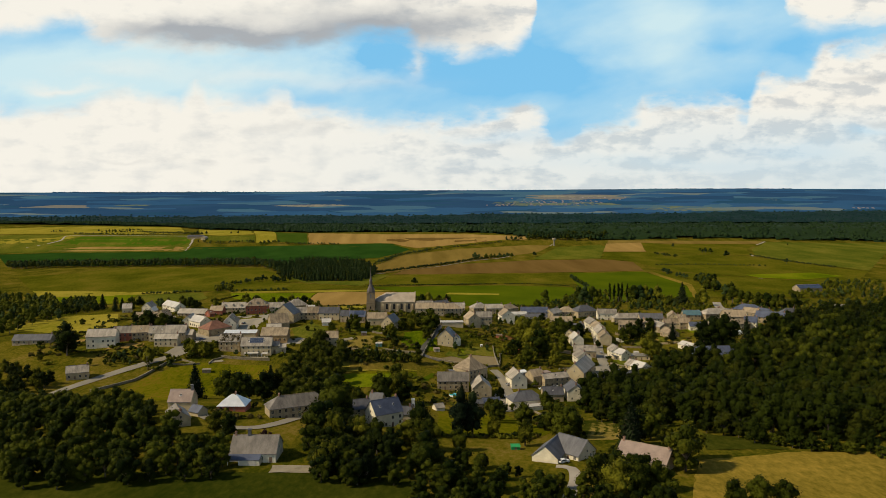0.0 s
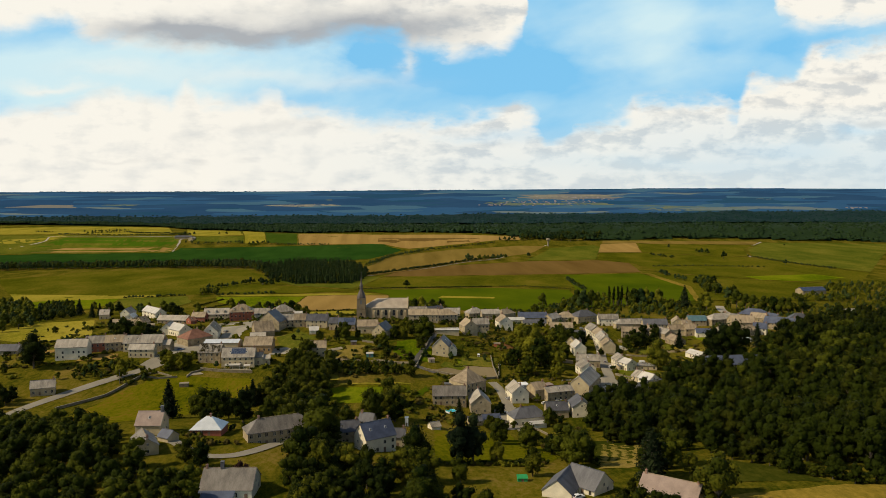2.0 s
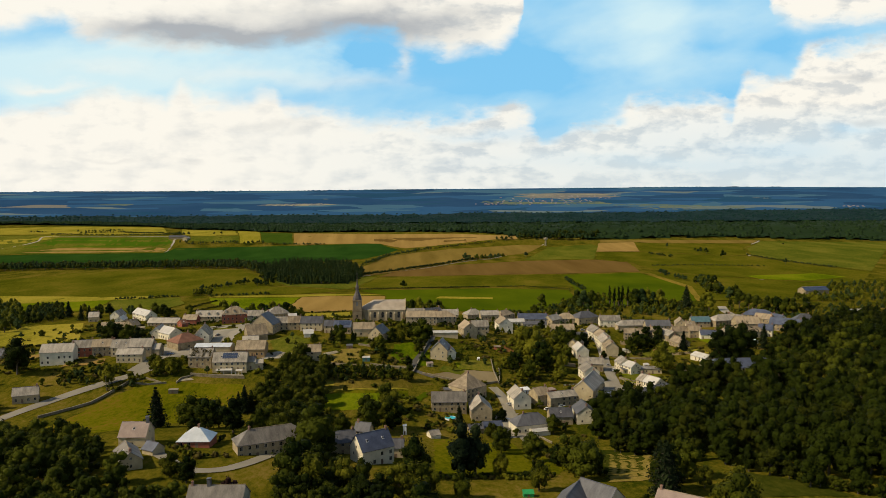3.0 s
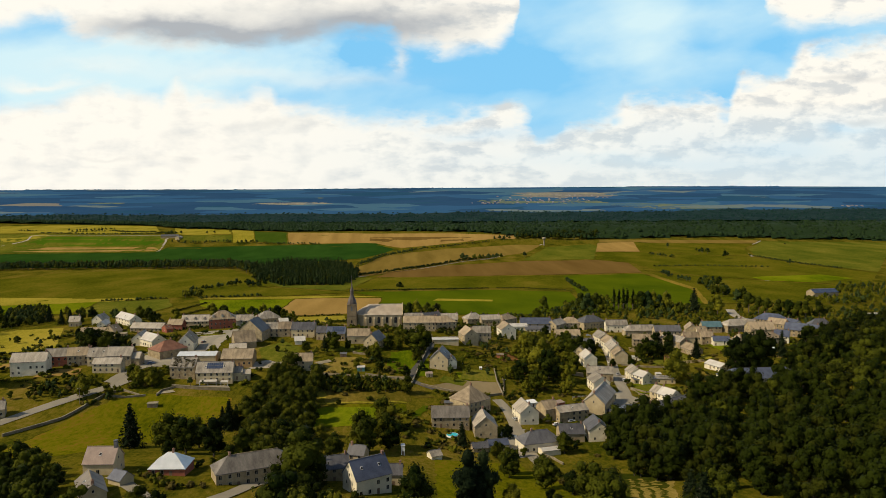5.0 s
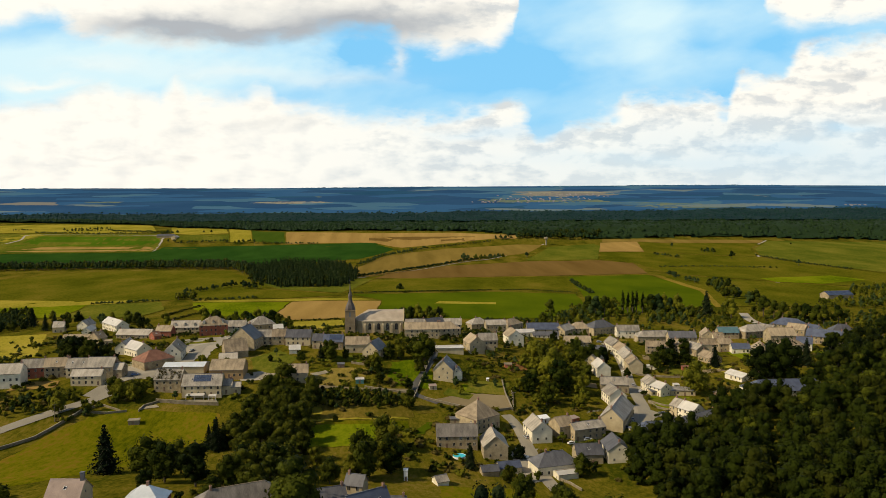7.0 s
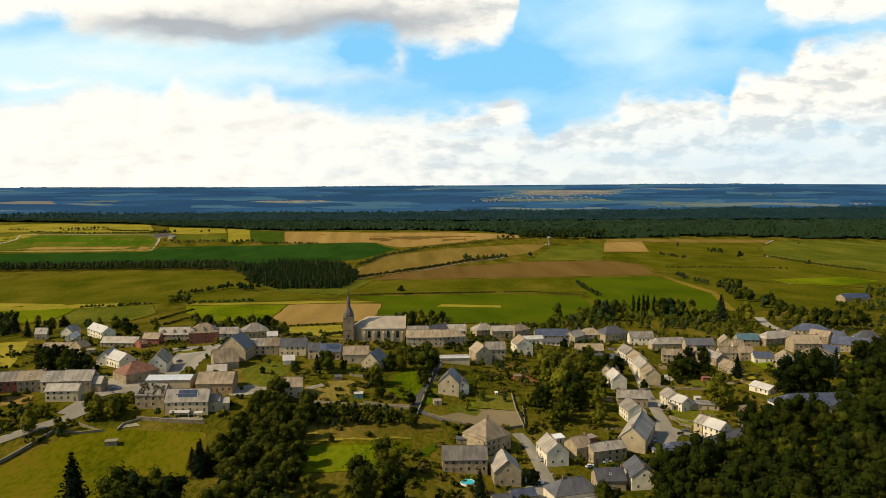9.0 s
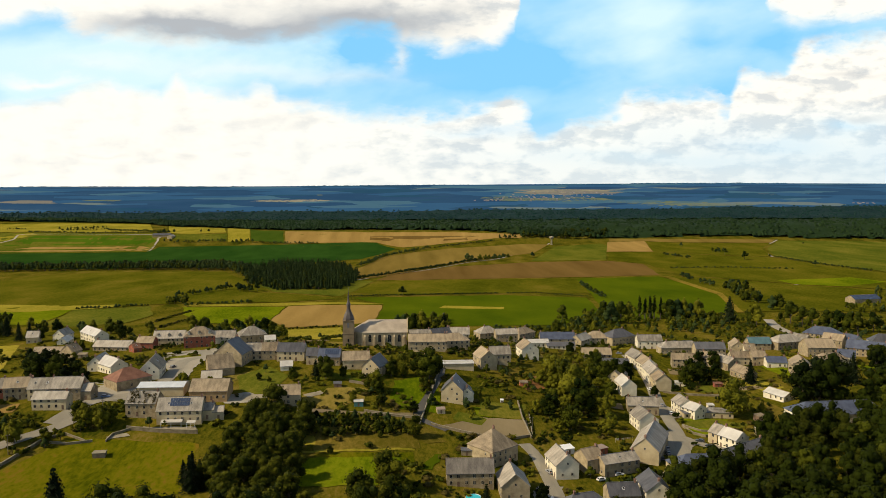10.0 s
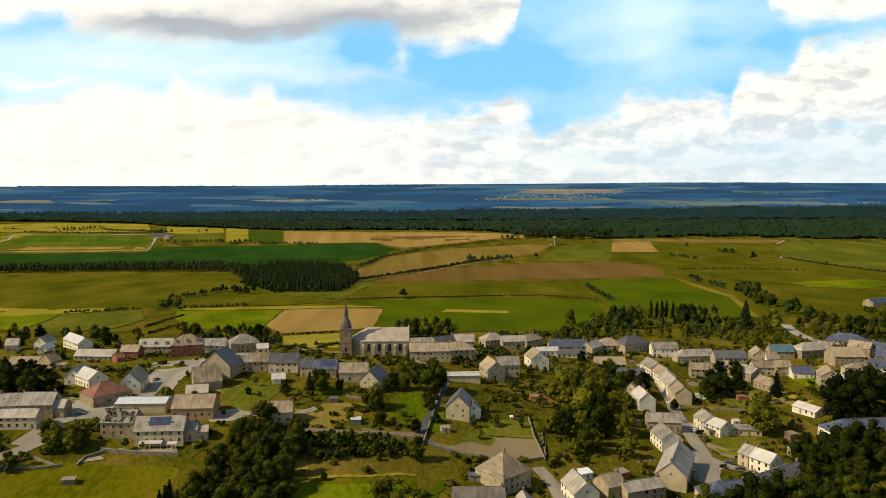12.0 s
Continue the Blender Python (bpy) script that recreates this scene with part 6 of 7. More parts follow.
hut("carport", 163.3, 622.6, -10, 6, 3.5, 2.4, "wall_white", "roof_pale", "pale-roofed carport beside a garden", 0.5)
hut("garden_shed", 44.3, 552.8, 0, 1.4, 1.0, 1.2, "paint_white", "paint_white", "small white box on a lawn", 0.5)
hut("garden_shed", -41.6, 558.6, 5, 4, 3, 2.0, "door_wood", "roof_slate", "dark timber shed between the gardens", 0.5)
hut("garden_shed", 83.6, 499.5, 30, 5, 4, 2.6, "wall_brick", "roof_tile", "low brick shed behind the street", 0.5)
hut("garden_shed", 257.1, 635.2, 0, 6, 3.5, 2.5, "wall_white", "roof_pale", "white shed behind the back gardens", 0.5)
hut("garden_shed", 235.3, 654.9, 10, 5, 3.2, 2.4, "wall_white", "roof_slate", "white garden shed with a slate roof", 0.5)
hut("garden_shed", -210.1, 647.5, 5, 5, 3.5, 2.4, "wall_stone", "roof_brown", "low stone shed beside a yard", 0.5)
garden_wall(1.2, 0.4, "low stone wall along the garden plot", (52.9, 555.3), (52.3, 534.1), (53.4, 511.2))
garden_wall(1.0, 0.4, "low stone wall below the gardens", (-26.1, 528.2), (-10.9, 524.0), (-0.4, 522.0))
garden_wall(1.2, 0.4, "pale retaining wall below the old house", (6.4, 516.4), (20.7, 510.8), (32.5, 507.3))
garden_wall(1.4, 0.4, "garden wall of pale stone beside the lane", (1.0, 515.6), (5.9, 545.6), (10.4, 574.1), (15.1, 602.9))
garden_wall(0.9, 0.4, "pale stone wall round the lawn", (137.2, 544.3), (143.7, 534.8), (157.4, 532.6))
garden_wall(1.0, 0.4, "pale stone wall along the terrace ramp", (-137.1, 495.0), (-136.4, 501.0), (-130.0, 506.6))
garden_wall(1.0, 0.4, "dry stone wall beside the dry meadow", (-163.2, 491.8), (-152.1, 491.3), (-142.7, 494.6))
garden_wall(1.1, 0.4, "garden wall behind the street", (148.1, 607.7), (165.0, 601.7), (181.8, 596.7))
garden_wall(1.2, 0.4, "garden wall of pale stone behind the church", (-1.7, 631.1), (6.3, 620.0), (15.7, 617.0))
patio(-133.7, 499.8, 30, 9, 3.0, "pale concrete ramp up to the terrace house")
hut("marquee", 258.0, 616.5, 0, 7.0, 4.0, 2.2, "paint_white", "paint_white", "white garden tent behind a stone house", 0.6)
round_pool(21.0, 448.3, 3.0)


def water_tower(x, y, high):
    """A slender concrete stem widening to a round tank."""
    top = tagged(new("water_tower"), "pale concrete water tower standing before the forest", "water tower")
    top.location = (x, y, ground(x, y))
    rings = [(2.6, 0.0), (2.1, 2.0), (1.9, high * 0.62), (2.4, high * 0.68), (5.0, high * 0.78), (5.3, high * 0.82), (5.3, high * 0.96), (4.6, high), (0.6, high * 1.04)]
    for name, lo, hi in (("stem", 0, 4), ("tank", 3, 9)):
        v, f = [], []
        for r, z in rings[lo:hi]:
            v += [(r * math.cos(k * math.pi / 10), r * math.sin(k * math.pi / 10), z) for k in range(20)]
        for i in range(hi - lo - 1):
            f += [(i * 20 + k, i * 20 + (k + 1) % 20, i * 20 + 20 + (k + 1) % 20, i * 20 + 20 + k) for k in range(20)]
        f.append(tuple(range((hi - lo - 1) * 20, (hi - lo) * 20)))
        child(name, mesh_of(name, v, f, MATS["concrete"], True), top)


water_tower(337.0, 2025.3, 20)
house(-642.5, 2169.1, 5, 44.0, 16.0, 4, 8, "gable", "slate", "stone", chimney=False, windows=False, name="barn", label="long low dark farm barn beyond the meadows", category="barn")
house(-615.6, 2156.9, 80, 22.0, 12.0, 4, 7.5, "gable", "grey", "cream", chimney=False, name="barn", label="low grey farm barn with a pale wall", category="barn")


def veranda(x, y, rot, l, w, label):
    """A light sloping roof on posts."""
    top = tagged(new("veranda"), label, "veranda")
    top.matrix_basis = pose(x, y, ground(x, y), 0, 0, rot)
    child("roof", Shape().slab([(-l / 2, -w / 2, 2.4), (l / 2, -w / 2, 2.4), (l / 2, w / 2, 2.9), (-l / 2, w / 2, 2.9)], 0.12).mesh("roof", MATS["roof_pale"]), top)
    for px in (-l / 2 + 0.2, 0, l / 2 - 0.2):
        child("post", Shape().box(px - 0.07, -w / 2 + 0.1, -1.5, px + 0.07, -w / 2 + 0.24, 2.4).mesh("post", MATS["frame_white"]), top)


def ivy(x, y, z, rot, l, w, rise, label):
    """Leaves spread over one slope of a roof, with gaps."""
    rng = random.Random(4)
    v, f = [], []
    for _ in range(900):
        a, b = rng.uniform(-l / 2, l / 2), rng.uniform(0, 1)
        if noise.noise(Vector((a * 0.5, b * 3, 1.3))) < -0.12:
            continue
        p, h = Vector((a, -w * (1 - b), rise * b + rng.uniform(0.1, 0.5))), rng.uniform(0.15, 0.4)
        e1 = Vector((rng.uniform(-1, 1), rng.uniform(-1, 1), rng.uniform(-0.4, 0.7))).normalized() * h
        e2 = Vector((rng.uniform(-1, 1), rng.uniform(-1, 1), rng.uniform(-0.4, 0.7))).normalized() * h
        f.append(tuple(range(len(v), len(v) + 4)))
        v += [p - e1, p - e2, p + e1, p + e2]
    ob = tagged(new("ivy", mesh_of("ivy", v, f, MATS["leaf_dry"])), label, "ivy")
    ob.matrix_basis = pose(x, y, z, 0, 0, rot)


ivy(-129.3, 523.1, ground(-129.3, 523.1) + 6.1, -3, 13.2, 5.7, 4.5, "brown-green ivy growing over a house roof")
veranda(-113.0, 510.0, 2, 9.5, 3.0, "white-posted veranda in front of the terrace house")
veranda(-104.0, 509.6, 2, 4.0, 2.4, "small veranda beside the terrace house")


def clothes_line(x, y, rot, l):
    """Two posts, a line and a row of hanging cloths."""
    rng = random.Random(int(x + y))
    top = tagged(new("clothes_line"), "garden clothes line hung with red and white washing", "clothes line")
    top.matrix_basis = pose(x, y, ground(x, y), 0, 0, rot)
    for px in (-l / 2, l / 2):
        child("post", Shape().box(px - 0.05, -0.05, -0.5, px + 0.05, 0.05, 2.1).mesh("post", MATS["frame_dull"]), top)
    child("line", Shape().box(-l / 2, -0.01, 2.0, l / 2, 0.01, 2.03).mesh("line", MATS["frame_dull"]), top)
    px = -l / 2 + 0.4
    while px < l / 2 - 1.2:
        wide, deep = rng.uniform(0.7, 1.3), rng.uniform(0.8, 1.4)
        s = Shape()
        for k in range(4):
            xa, xb = px + wide * k / 4, px + wide * (k + 1) / 4
            s.slab([(xa, 0.06 * (k % 2), 2.0), (xb, 0.06 * ((k + 1) % 2), 2.0), (xb, 0.06 * ((k + 1) % 2) + 0.25, 2.0 - deep), (xa, 0.06 * (k % 2) + 0.25, 2.0 - deep)], 0.02)
        child("cloth", s.mesh("cloth", MATS[rng.choice(["frame_white", "frame_white", "roof_red", "wall_cream"])]), top)
        px += wide + 0.25


clothes_line(98.4, 514.4, 15, 9)
# Near part keeps the darker trees, cloud shade being in their leaf colour.
wood(1, ["wood"], 10.8, 0.85, 1.5, (104, 464), (139, 492), (186, 516), (225, 551), (293, 598), (394, 638), (409, 639), (214, 262), (180, 281), (156, 293), (144, 304), (138, 326), (120, 349), (104, 366), (96, 392), (86, 410), name="woodland", label="dense green woodland on the slope beside the village", near=275, beyond=(455, ["grove", "wood"]))
wood(201, ["wood", "grove"], 11, 0.8, 1.3, (299, 653), (322, 668), (355, 693), (413, 743), (481, 773), (345, 578), (302, 566), (268, 590), name="woodland", label="dense dark woodland behind the last houses")
wood(2, ["lit"], 9.0, 0.85, 1.3, (-87, 490), (-72, 531), (-51, 515), (-45, 478), (-43, 409), (-50, 351), (-76, 424), name="grove", label="leafy grove on the garden slope")
wood(3, ["grove"], 7.4, 0.6, 0.95, (-234, 416), (-200, 397), (-128, 353), (-102, 307), (-86, 285), (-71, 283), (-64, 254), (-80, 248), (-135, 246), (-139, 247), name="grove", label="dark leafy trees along the edge of the meadow", near=258)
wood(4, ["grove"], 7.4, 0.65, 0.95, (-46, 321), (-45, 399), (-21, 304), (-7, 295), (-2, 270), (-5, 249), (-34, 247), name="grove", label="dark leafy trees between the gardens", near=268)
wood(5, ["grove"], 6.6, 0.45, 0.75, (-3, 286), (10, 278), (33, 254), (37, 236), (75, 265), (86, 238), (80, 208), (65, 173), (0, 175), name="grove", label="leafy trees beside the lane", near=225)
wood(6, ["mid"], 13, 0.7, 1.0, (-550, 979), (-443, 932), (-317, 679), (-318, 614), (-324, 576), name="grove", label="tall green trees beyond the outlying meadow")
wood(7, ["wood", "ash"], 9, 0.5, 0.8, (-269, 478), (-234, 463), (-210, 448), (-200, 402), (-229, 406), name="grove", label="leafy thicket below the village road")
wood(8, ["lit", "grove", "lit"], 12, 0.6, 1.05, (86, 648), (125, 680), (114, 605), (112, 563), (96, 518), (66, 519), (60, 549), name="grove", label="thick green trees behind the street")
wood(9, ["mid"], 12, 0.35, 0.65, (134, 882), (236, 1030), (288, 945), (325, 837), (433, 865), (567, 929), (589, 928), (449, 703), (386, 769), (278, 713), (239, 781), (189, 815), (124, 787), name="grove", label="belt of trees behind the back gardens", flat=0.8)
wood(10, ["mid"], 9, 0.5, 0.8, (-186, 800), (-113, 789), (-96, 736), (-130, 714), (-168, 740), name="grove", label="dark green trees behind the brick mansion", flat=0.8)
wood(11, ["spruce", "spruce", "spruce", "far"], 8.5, 0.75, 1.15, (-247, 1311), (-190, 1211), (-101, 1218), (-86, 1289), (-91, 1433), (-138, 1610), (-250, 1666), (-304, 1541), name="plantation", label="dark green plantation wood among the fields")
wood(12, ["far"], 9.5, 0.8, 1.2, (-813, 1520), (-720, 1558), (-534, 1578), (-328, 1544), (-273, 1416), (-298, 1586), (-372, 1685), (-569, 1669), (-766, 1646), (-870, 1615), name="plantation", label="dark strip of trees along the far meadow")
wood(158, ["far"], 11, 0.9, 1.4, (279, 2110), (373, 2085), (482, 2081), (501, 2134), (284, 2150), name="plantation", label="dark wood standing before the forest")
hedge(17, ["far"], 1.7, 0.16, 0.24, 1.2, "thin dark hedge across the green fields", (-84, 1127), (-24, 1134), (46, 1141), (109, 1145))
hedge(18, ["far"], 2.0, 0.13, 0.20, 1.2, "thin dark hedge across the green fields", (120, 1147), (160, 1150), (215, 1103))
hedge(19, ["far"], 3.0, 0.28, 0.55, 5, "dark hedge of bushes beside a farm track", (-86, 1362), (-31, 1444), (26, 1527), (104, 1661), (179, 1743))
hedge(20, ["far"], 4.5, 0.45, 0.8, 10, "dark hedge climbing between crop and stubble", (-101, 1604), (-63, 1815), (3, 1959), (36, 2010))
hedge(21, ["far"], 4.5, 0.25, 0.5, 5, "dark hedge between the stubble fields", (39, 2009), (134, 2064), (212, 2088))
hedge(22, ["far"], 8.0, 0.95, 1.4, 10, "row of field trees with bare trunks", (103, 1698), (139, 1678), (191, 1702))
hedge(23, ["far"], 8.0, 0.8, 1.05, 12, "two bushy trees at the end of a tree row", (232, 1730), (253, 1737))
hedge(24, ["far"], 7.0, 0.7, 1.0, 14, "dark strip of trees by the stubble", (210, 2102), (287, 2109))
hedge(25, ["far"], 7, 0.35, 0.6, 8, "bushes and low trees between the far fields", (-1070, 2552), (-963, 2621), (-714, 2299), (-646, 2217))
hedge(26, ["far"], 7, 0.7, 1.0, 24, "dark trees round the outlying farm", (-652, 2189), (-645, 2259))
hedge(27, ["far"], 6, 0.45, 0.8, 14, "trees and bushes in front of the outlying farm", (-630, 2119), (-560, 2118), (-493, 2124), (-464, 2119))
hedge(28, ["far"], 7, 0.7, 1.0, 16, "dark trees between the far fields", (-466, 2115), (-400, 2113))
hedge(29, ["far"], 6, 0.3, 0.6, 6, "low hedge between the far fields", (-393, 2108), (-336, 2102), (-239, 2097))
hedge(30, ["far"], 8, 0.6, 0.9, 14, "dark trees between the far fields", (-1103, 2627), (-1060, 2625), (-992, 2718))
hedge(31, ["far"], 9, 0.7, 1.0, 10, "field trees beside the pale meadow", (-561, 2250), (-538, 2247))
hedge(119, ["far"], 4, 0.3, 0.5, 4, "hedge along the pale far meadow", (-682, 2238), (-849, 2221), (-1025, 2260))
hedge(120, ["far"], 6, 0.5, 0.8, 14, "dark trees at the edge of the far meadow", (-1253, 2602), (-1208, 2632))
hedge(121, ["far"], 4, 0.35, 0.75, 7, "uneven hedge of small trees in the meadow", (-301, 1144), (-282, 1173), (-259, 1231))
hedge(122, ["mid"], 5, 0.55, 0.85, 10, "pale willows at the bend of the hedge", (-287, 1064), (-283, 1085), (-265, 1062))
hedge(123, ["far"], 4.4, 0.6, 1.0, 12, "rounded dark trees beside the plantation", (-253, 1230), (-244, 1230), (-223, 1194), (-214, 1207))
hedge(124, ["far"], 3.2, 0.22, 0.4, 3, "low hedge between the meadows", (-373, 1014), (-337, 1026), (-301, 1044))
hedge(125, ["far"], 4.0, 0.25, 0.45, 4, "hedge between meadow and stubble", (-261, 1036), (-237, 1055), (-189, 1068))
hedge(126, ["tuft"], 2.6, 0.9, 1.7, 2.0, "dark hedge between garden plots", (-242, 882), (-244, 940), (-238, 994))
hedge(127, ["tuft"], 2.6, 0.9, 1.7, 2.0, "dark hedge between garden plots", (-217, 816), (-220, 881), (-215, 923))
hedge(128, ["tuft"], 2.6, 0.9, 1.7, 2.0, "low hedge at the foot of the stubble", (-110, 822), (-84, 839), (-66, 849))
hedge(159, ["far"], 5, 0.4, 0.7, 8, "bushes along the meadow's diagonal edge", (419, 1349), (414, 1288))
hedge(160, ["far"], 5, 0.5, 0.8, 8, "bushes along the meadow's diagonal edge", (413, 1251), (416, 1237), (415, 1209))
hedge(161, ["mid"], 6, 0.8, 1.25, 18, "tall grey-green trees in the corner of the meadow", (420, 1189), (426, 1156), (397, 1060), (388, 1013))
hedge(162, ["mid"], 6, 0.7, 1.0, 14, "tall trees in the corner of the meadow", (440, 1200), (440, 1161))
hedge(163, ["far"], 5, 0.35, 0.6, 9, "low bushes round a spring in the meadow", (514, 1720), (528, 1668), (538, 1631))
hedge(164, ["far"], 7, 0.7, 1.0, 12, "dark bushy trees standing in the pasture", (632, 1755), (663, 1762))
hedge(185, ["far"], 3.5, 0.22, 0.42, 4, "hedge along the far meadow", (701, 1657), (712, 1519), (725, 1453), (743, 1375))
hedge(186, ["far"], 3.5, 0.2, 0.35, 4, "broken hedge across the pasture", (442, 1465), (536, 1460), (631, 1420))
hedge(187, ["far"], 4, 0.3, 0.5, 5, "small bushes at the corner of the field", (241, 1256), (236, 1194), (234, 1143), (232, 1090))
hedge(188, ["far"], 5, 0.3, 0.5, 5, "low bushes in the green meadow", (909, 1938), (922, 1938))
wood(13, ["grove"], 9, 0.5, 0.8, (-251, 658), (-220, 641), (-176, 568), (-186, 564), (-207, 573), name="grove", label="rounded trees beside the meadow")
wood(14, ["mid"], 9, 0.45, 0.75, (275, 840), (243, 809), (220, 811), (235, 862), (302, 917), name="grove", label="light green trees behind the street houses")
wood(15, ["mid"], 9, 0.55, 0.85, (-19, 875), (34, 915), (31, 815), (-17, 812), name="grove", label="bushy trees along the field edge behind the church")
wood(16, ["far", "mid"], 7, 0.4, 0.7, (58, 832), (127, 841), (179, 934), (198, 933), (167, 816), (120, 805), (56, 802), name="grove", label="bushes along the foot of the fields", flat=0.6)
hedge(32, ["tuft"], 2.2, 0.9, 1.6, 1.5, "clipped garden hedge", (5, 529), (-9, 527), (-27, 523), (-51, 519))
hedge(33, ["tuft"], 2.2, 1.0, 1.8, 2, "overgrown garden hedge", (-55, 505), (-32, 503), (-4, 507))
hedge(34, ["tuft"], 1.1, 1.0, 1.5, 1.2, "hedge round a garden", (11, 322), (31, 323), (51, 320))
hedge(229, ["tuft"], 1.0, 1.2, 1.8, 1.2, "dark clipped hedge behind the white house", (36.2, 321.9), (54.6, 326.7))
hedge(35, ["tuft"], 2.5, 0.8, 1.6, 3, "roadside bushes", (-205, 495), (-190, 499), (-170, 511), (-159, 520))
hedge(36, ["tuft"], 2.2, 0.8, 1.5, 1.5, "bushes beside the village road", (-232, 512), (-198, 505), (-183, 509))
hedge(228, ["tuft"], 2.2, 0.8, 1.4, 1.2, "garden hedge behind the street", (32, 588), (47, 585), (62, 587))
hedge(129, ["tuft"], 2.2, 0.8, 1.4, 1.2, "garden hedge along the plot", (56, 541), (54, 512))
hedge(130, ["tuft"], 2.4, 1.2, 2.2, 3, "thick bushes along the lane", (-58, 519), (-35, 512), (-6, 517))
hedge(136, ["wood"], 4.5, 0.5, 0.85, 6, "dark leafy trees along the edge of the wood", (90, 383), (102, 362), (114, 347), (127, 331), (133, 309), (138, 294), (144, 283), (159, 278), (175, 273))
hedge(131, ["grove"], 4.0, 0.25, 0.42, 5, "leafy undergrowth along the edge of the wood", (93, 403), (112, 378), (136, 363), (136, 299), (152, 279), (172, 268), (196, 263))
hedge(132, ["tuft"], 2.0, 1.0, 2.2, 4, "bushes in front of the old houses", (-93, 341), (-81, 331), (-69, 333), (-64, 348))
hedge(133, ["tuft"], 2.0, 1.0, 2.4, 5, "garden bushes round the bungalow", (-90, 346), (-85, 352), (-69, 363), (-63, 394))
hedge(134, ["tuft"], 1.8, 1.2, 2.6, 5, "thick hedge between lawn and field", (61, 393), (63, 351), (71, 332), (73, 323))
hedge(135, ["tuft"], 1.8, 1.0, 2.0, 3, "low bushes below the big trees", (-37, 264), (-22, 264), (-6, 266))
wood(165, ["mid", "grove"], 4.6, 0.28, 0.48, (-57, 518), (-9, 517), (-1, 508), (-8, 500), (-48, 499), name="grove", label="dark bushy trees below the back gardens")
wood(166, ["mid"], 5, 0.22, 0.42, (-194, 513), (-175, 514), (-167, 496), (-182, 482), (-195, 477), (-204, 493), name="grove", label="bushy trees between road and terrace houses")
wood(175, ["mid"], 13, 0.4, 0.8, (583, 1114), (643, 1155), (663, 1100), (574, 939), (498, 914), (448, 924), (466, 976), (513, 982), name="grove", label="trees round the outlying barn")
wood(194, ["mid"], 7, 0.4, 0.7, (-433, 926), (-401, 938), (-315, 750), (-334, 721), name="grove", label="small trees on the edge of the outlying meadow")
for tx, ty, ts in ((-120, 409, 1.53), (-88, 450, 1.06), (-85, 453, 0.94), (20, 324, 1.48), (25, 329, 1.39), (91, 316, 1.05), (-90, 461, 0.97), (-93, 459, 0.76), (257, 596, 1.45), (25, 436, 0.91), (84, 288, 1.44), (205, 617, 1.17), (-321, 773, 1.15), (-295, 739, 1.10), (-292, 749, 0.94),):
    plant("pine" if 15 < tx < 30 and ty < 335 else "fir", tx, ty, ts, rng=random.Random(int(tx * 7 + ty)))
for tx, ty, ts in ((-101, 398, 1.43), (-91, 409, 1.22), (7, 577, 1.52), (64, 319, 1.30), (-77, 265, 0.91), (-26, 266, 0.97), (5, 263, 1.39), (13, 243, 0.97), (73, 235, 0.97), (-22, 438, 1.17), (42, 394, 1.02), (55, 385, 0.90), (63, 334, 1.32), (-291, 792, 0.99), (-231, 765, 1.00), (-52, 575, 0.73), (-66, 566, 0.63), (190, 664, 0.96), (198, 657, 1.08), (122, 813, 1.02), (-32, 400, 0.96), (-9, 421, 1.22), (73, 431, 0.95), (99, 437, 1.11), (-90, 365, 0.71), (-36, 343, 1.94), (-38, 300, 1.52), (-19, 411, 1.41), (-65, 355, 0.85), (-75, 303, 0.87), (41, 384, 0.97), (52, 362, 1.08), (63, 336, 1.12), (69, 330, 1.21), (60, 350, 0.80), (2, 321, 1.40), (-54, 398, 1.37), (18, 294, 0.82), (-90, 386, 1.36), (-66, 403, 1.21), (-65, 379, 1.12), (97, 324, 1.00), (87, 297, 1.30), (99, 312, 1.29), (114, 615, 1.30), (122, 619, 1.44), (130, 626, 1.20), (166, 621, 1.14), (176, 624, 1.22), (113, 368, 0.87), (-278, 734, 1.17), (-240, 771, 1.10), (-218, 736, 0.95),):
    plant("oak", tx, ty, ts, rng=random.Random(int(tx * 7 + ty)))
for tx, ty, ts in ((-8, 579, 1.08), (-21, 555, 1.02), (-2, 502, 0.91), (169, 557, 1.94), (102, 272, 1.32), (-174, 490, 0.98), (-31, 262, 1.08), (2, 292, 1.15), (61, 241, 1.15), (66, 235, 1.13), (-12, 451, 1.43), (-32, 538, 0.58), (180, 671, 0.77), (-25, 410, 0.87), (-40, 424, 0.82), (40, 423, 0.70), (-154, 510, 0.99), (-143, 506, 0.88), (-161, 491, 0.65), (-32, 294, 1.32), (-21, 301, 1.01), (-16, 309, 0.86), (-10, 423, 1.49), (-82, 308, 0.80), (6, 293, 1.14), (-62, 413, 1.19), (-3, 297, 0.99), (-63, 416, 1.06), ):
    plant("ash", tx, ty, ts, rng=random.Random(int(tx * 7 + ty)))
for tx, ty, ts in ((-57, 288, 0.97),):
    plant("purple", tx, ty, ts, rng=random.Random(int(tx * 7 + ty)))
for tx, ty, ts in ((-232, 503, 1.79), (-77, 379, 1.32),):
    plant("beech", tx, ty, ts, rng=random.Random(int(tx * 7 + ty)))
for tx, ty, ts in ((609, 1890, 1.05), (626, 1592, 1.50), (690, 1456, 1.05), (-15, 1133, 1.10), (634, 1704, 1.10), (632, 1729, 1.00), (626, 1731, 0.80), (-998, 2622, 0.90), (191, 1752, 0.60)):
    plant("far", tx, ty, ts, rng=random.Random(int(tx * 7 + ty)))
for tx, ty, ts in ((-270, 786, 0.70), (-262, 792, 0.80)):
    plant("mid", tx, ty, ts, rng=random.Random(int(tx * 7 + ty)))
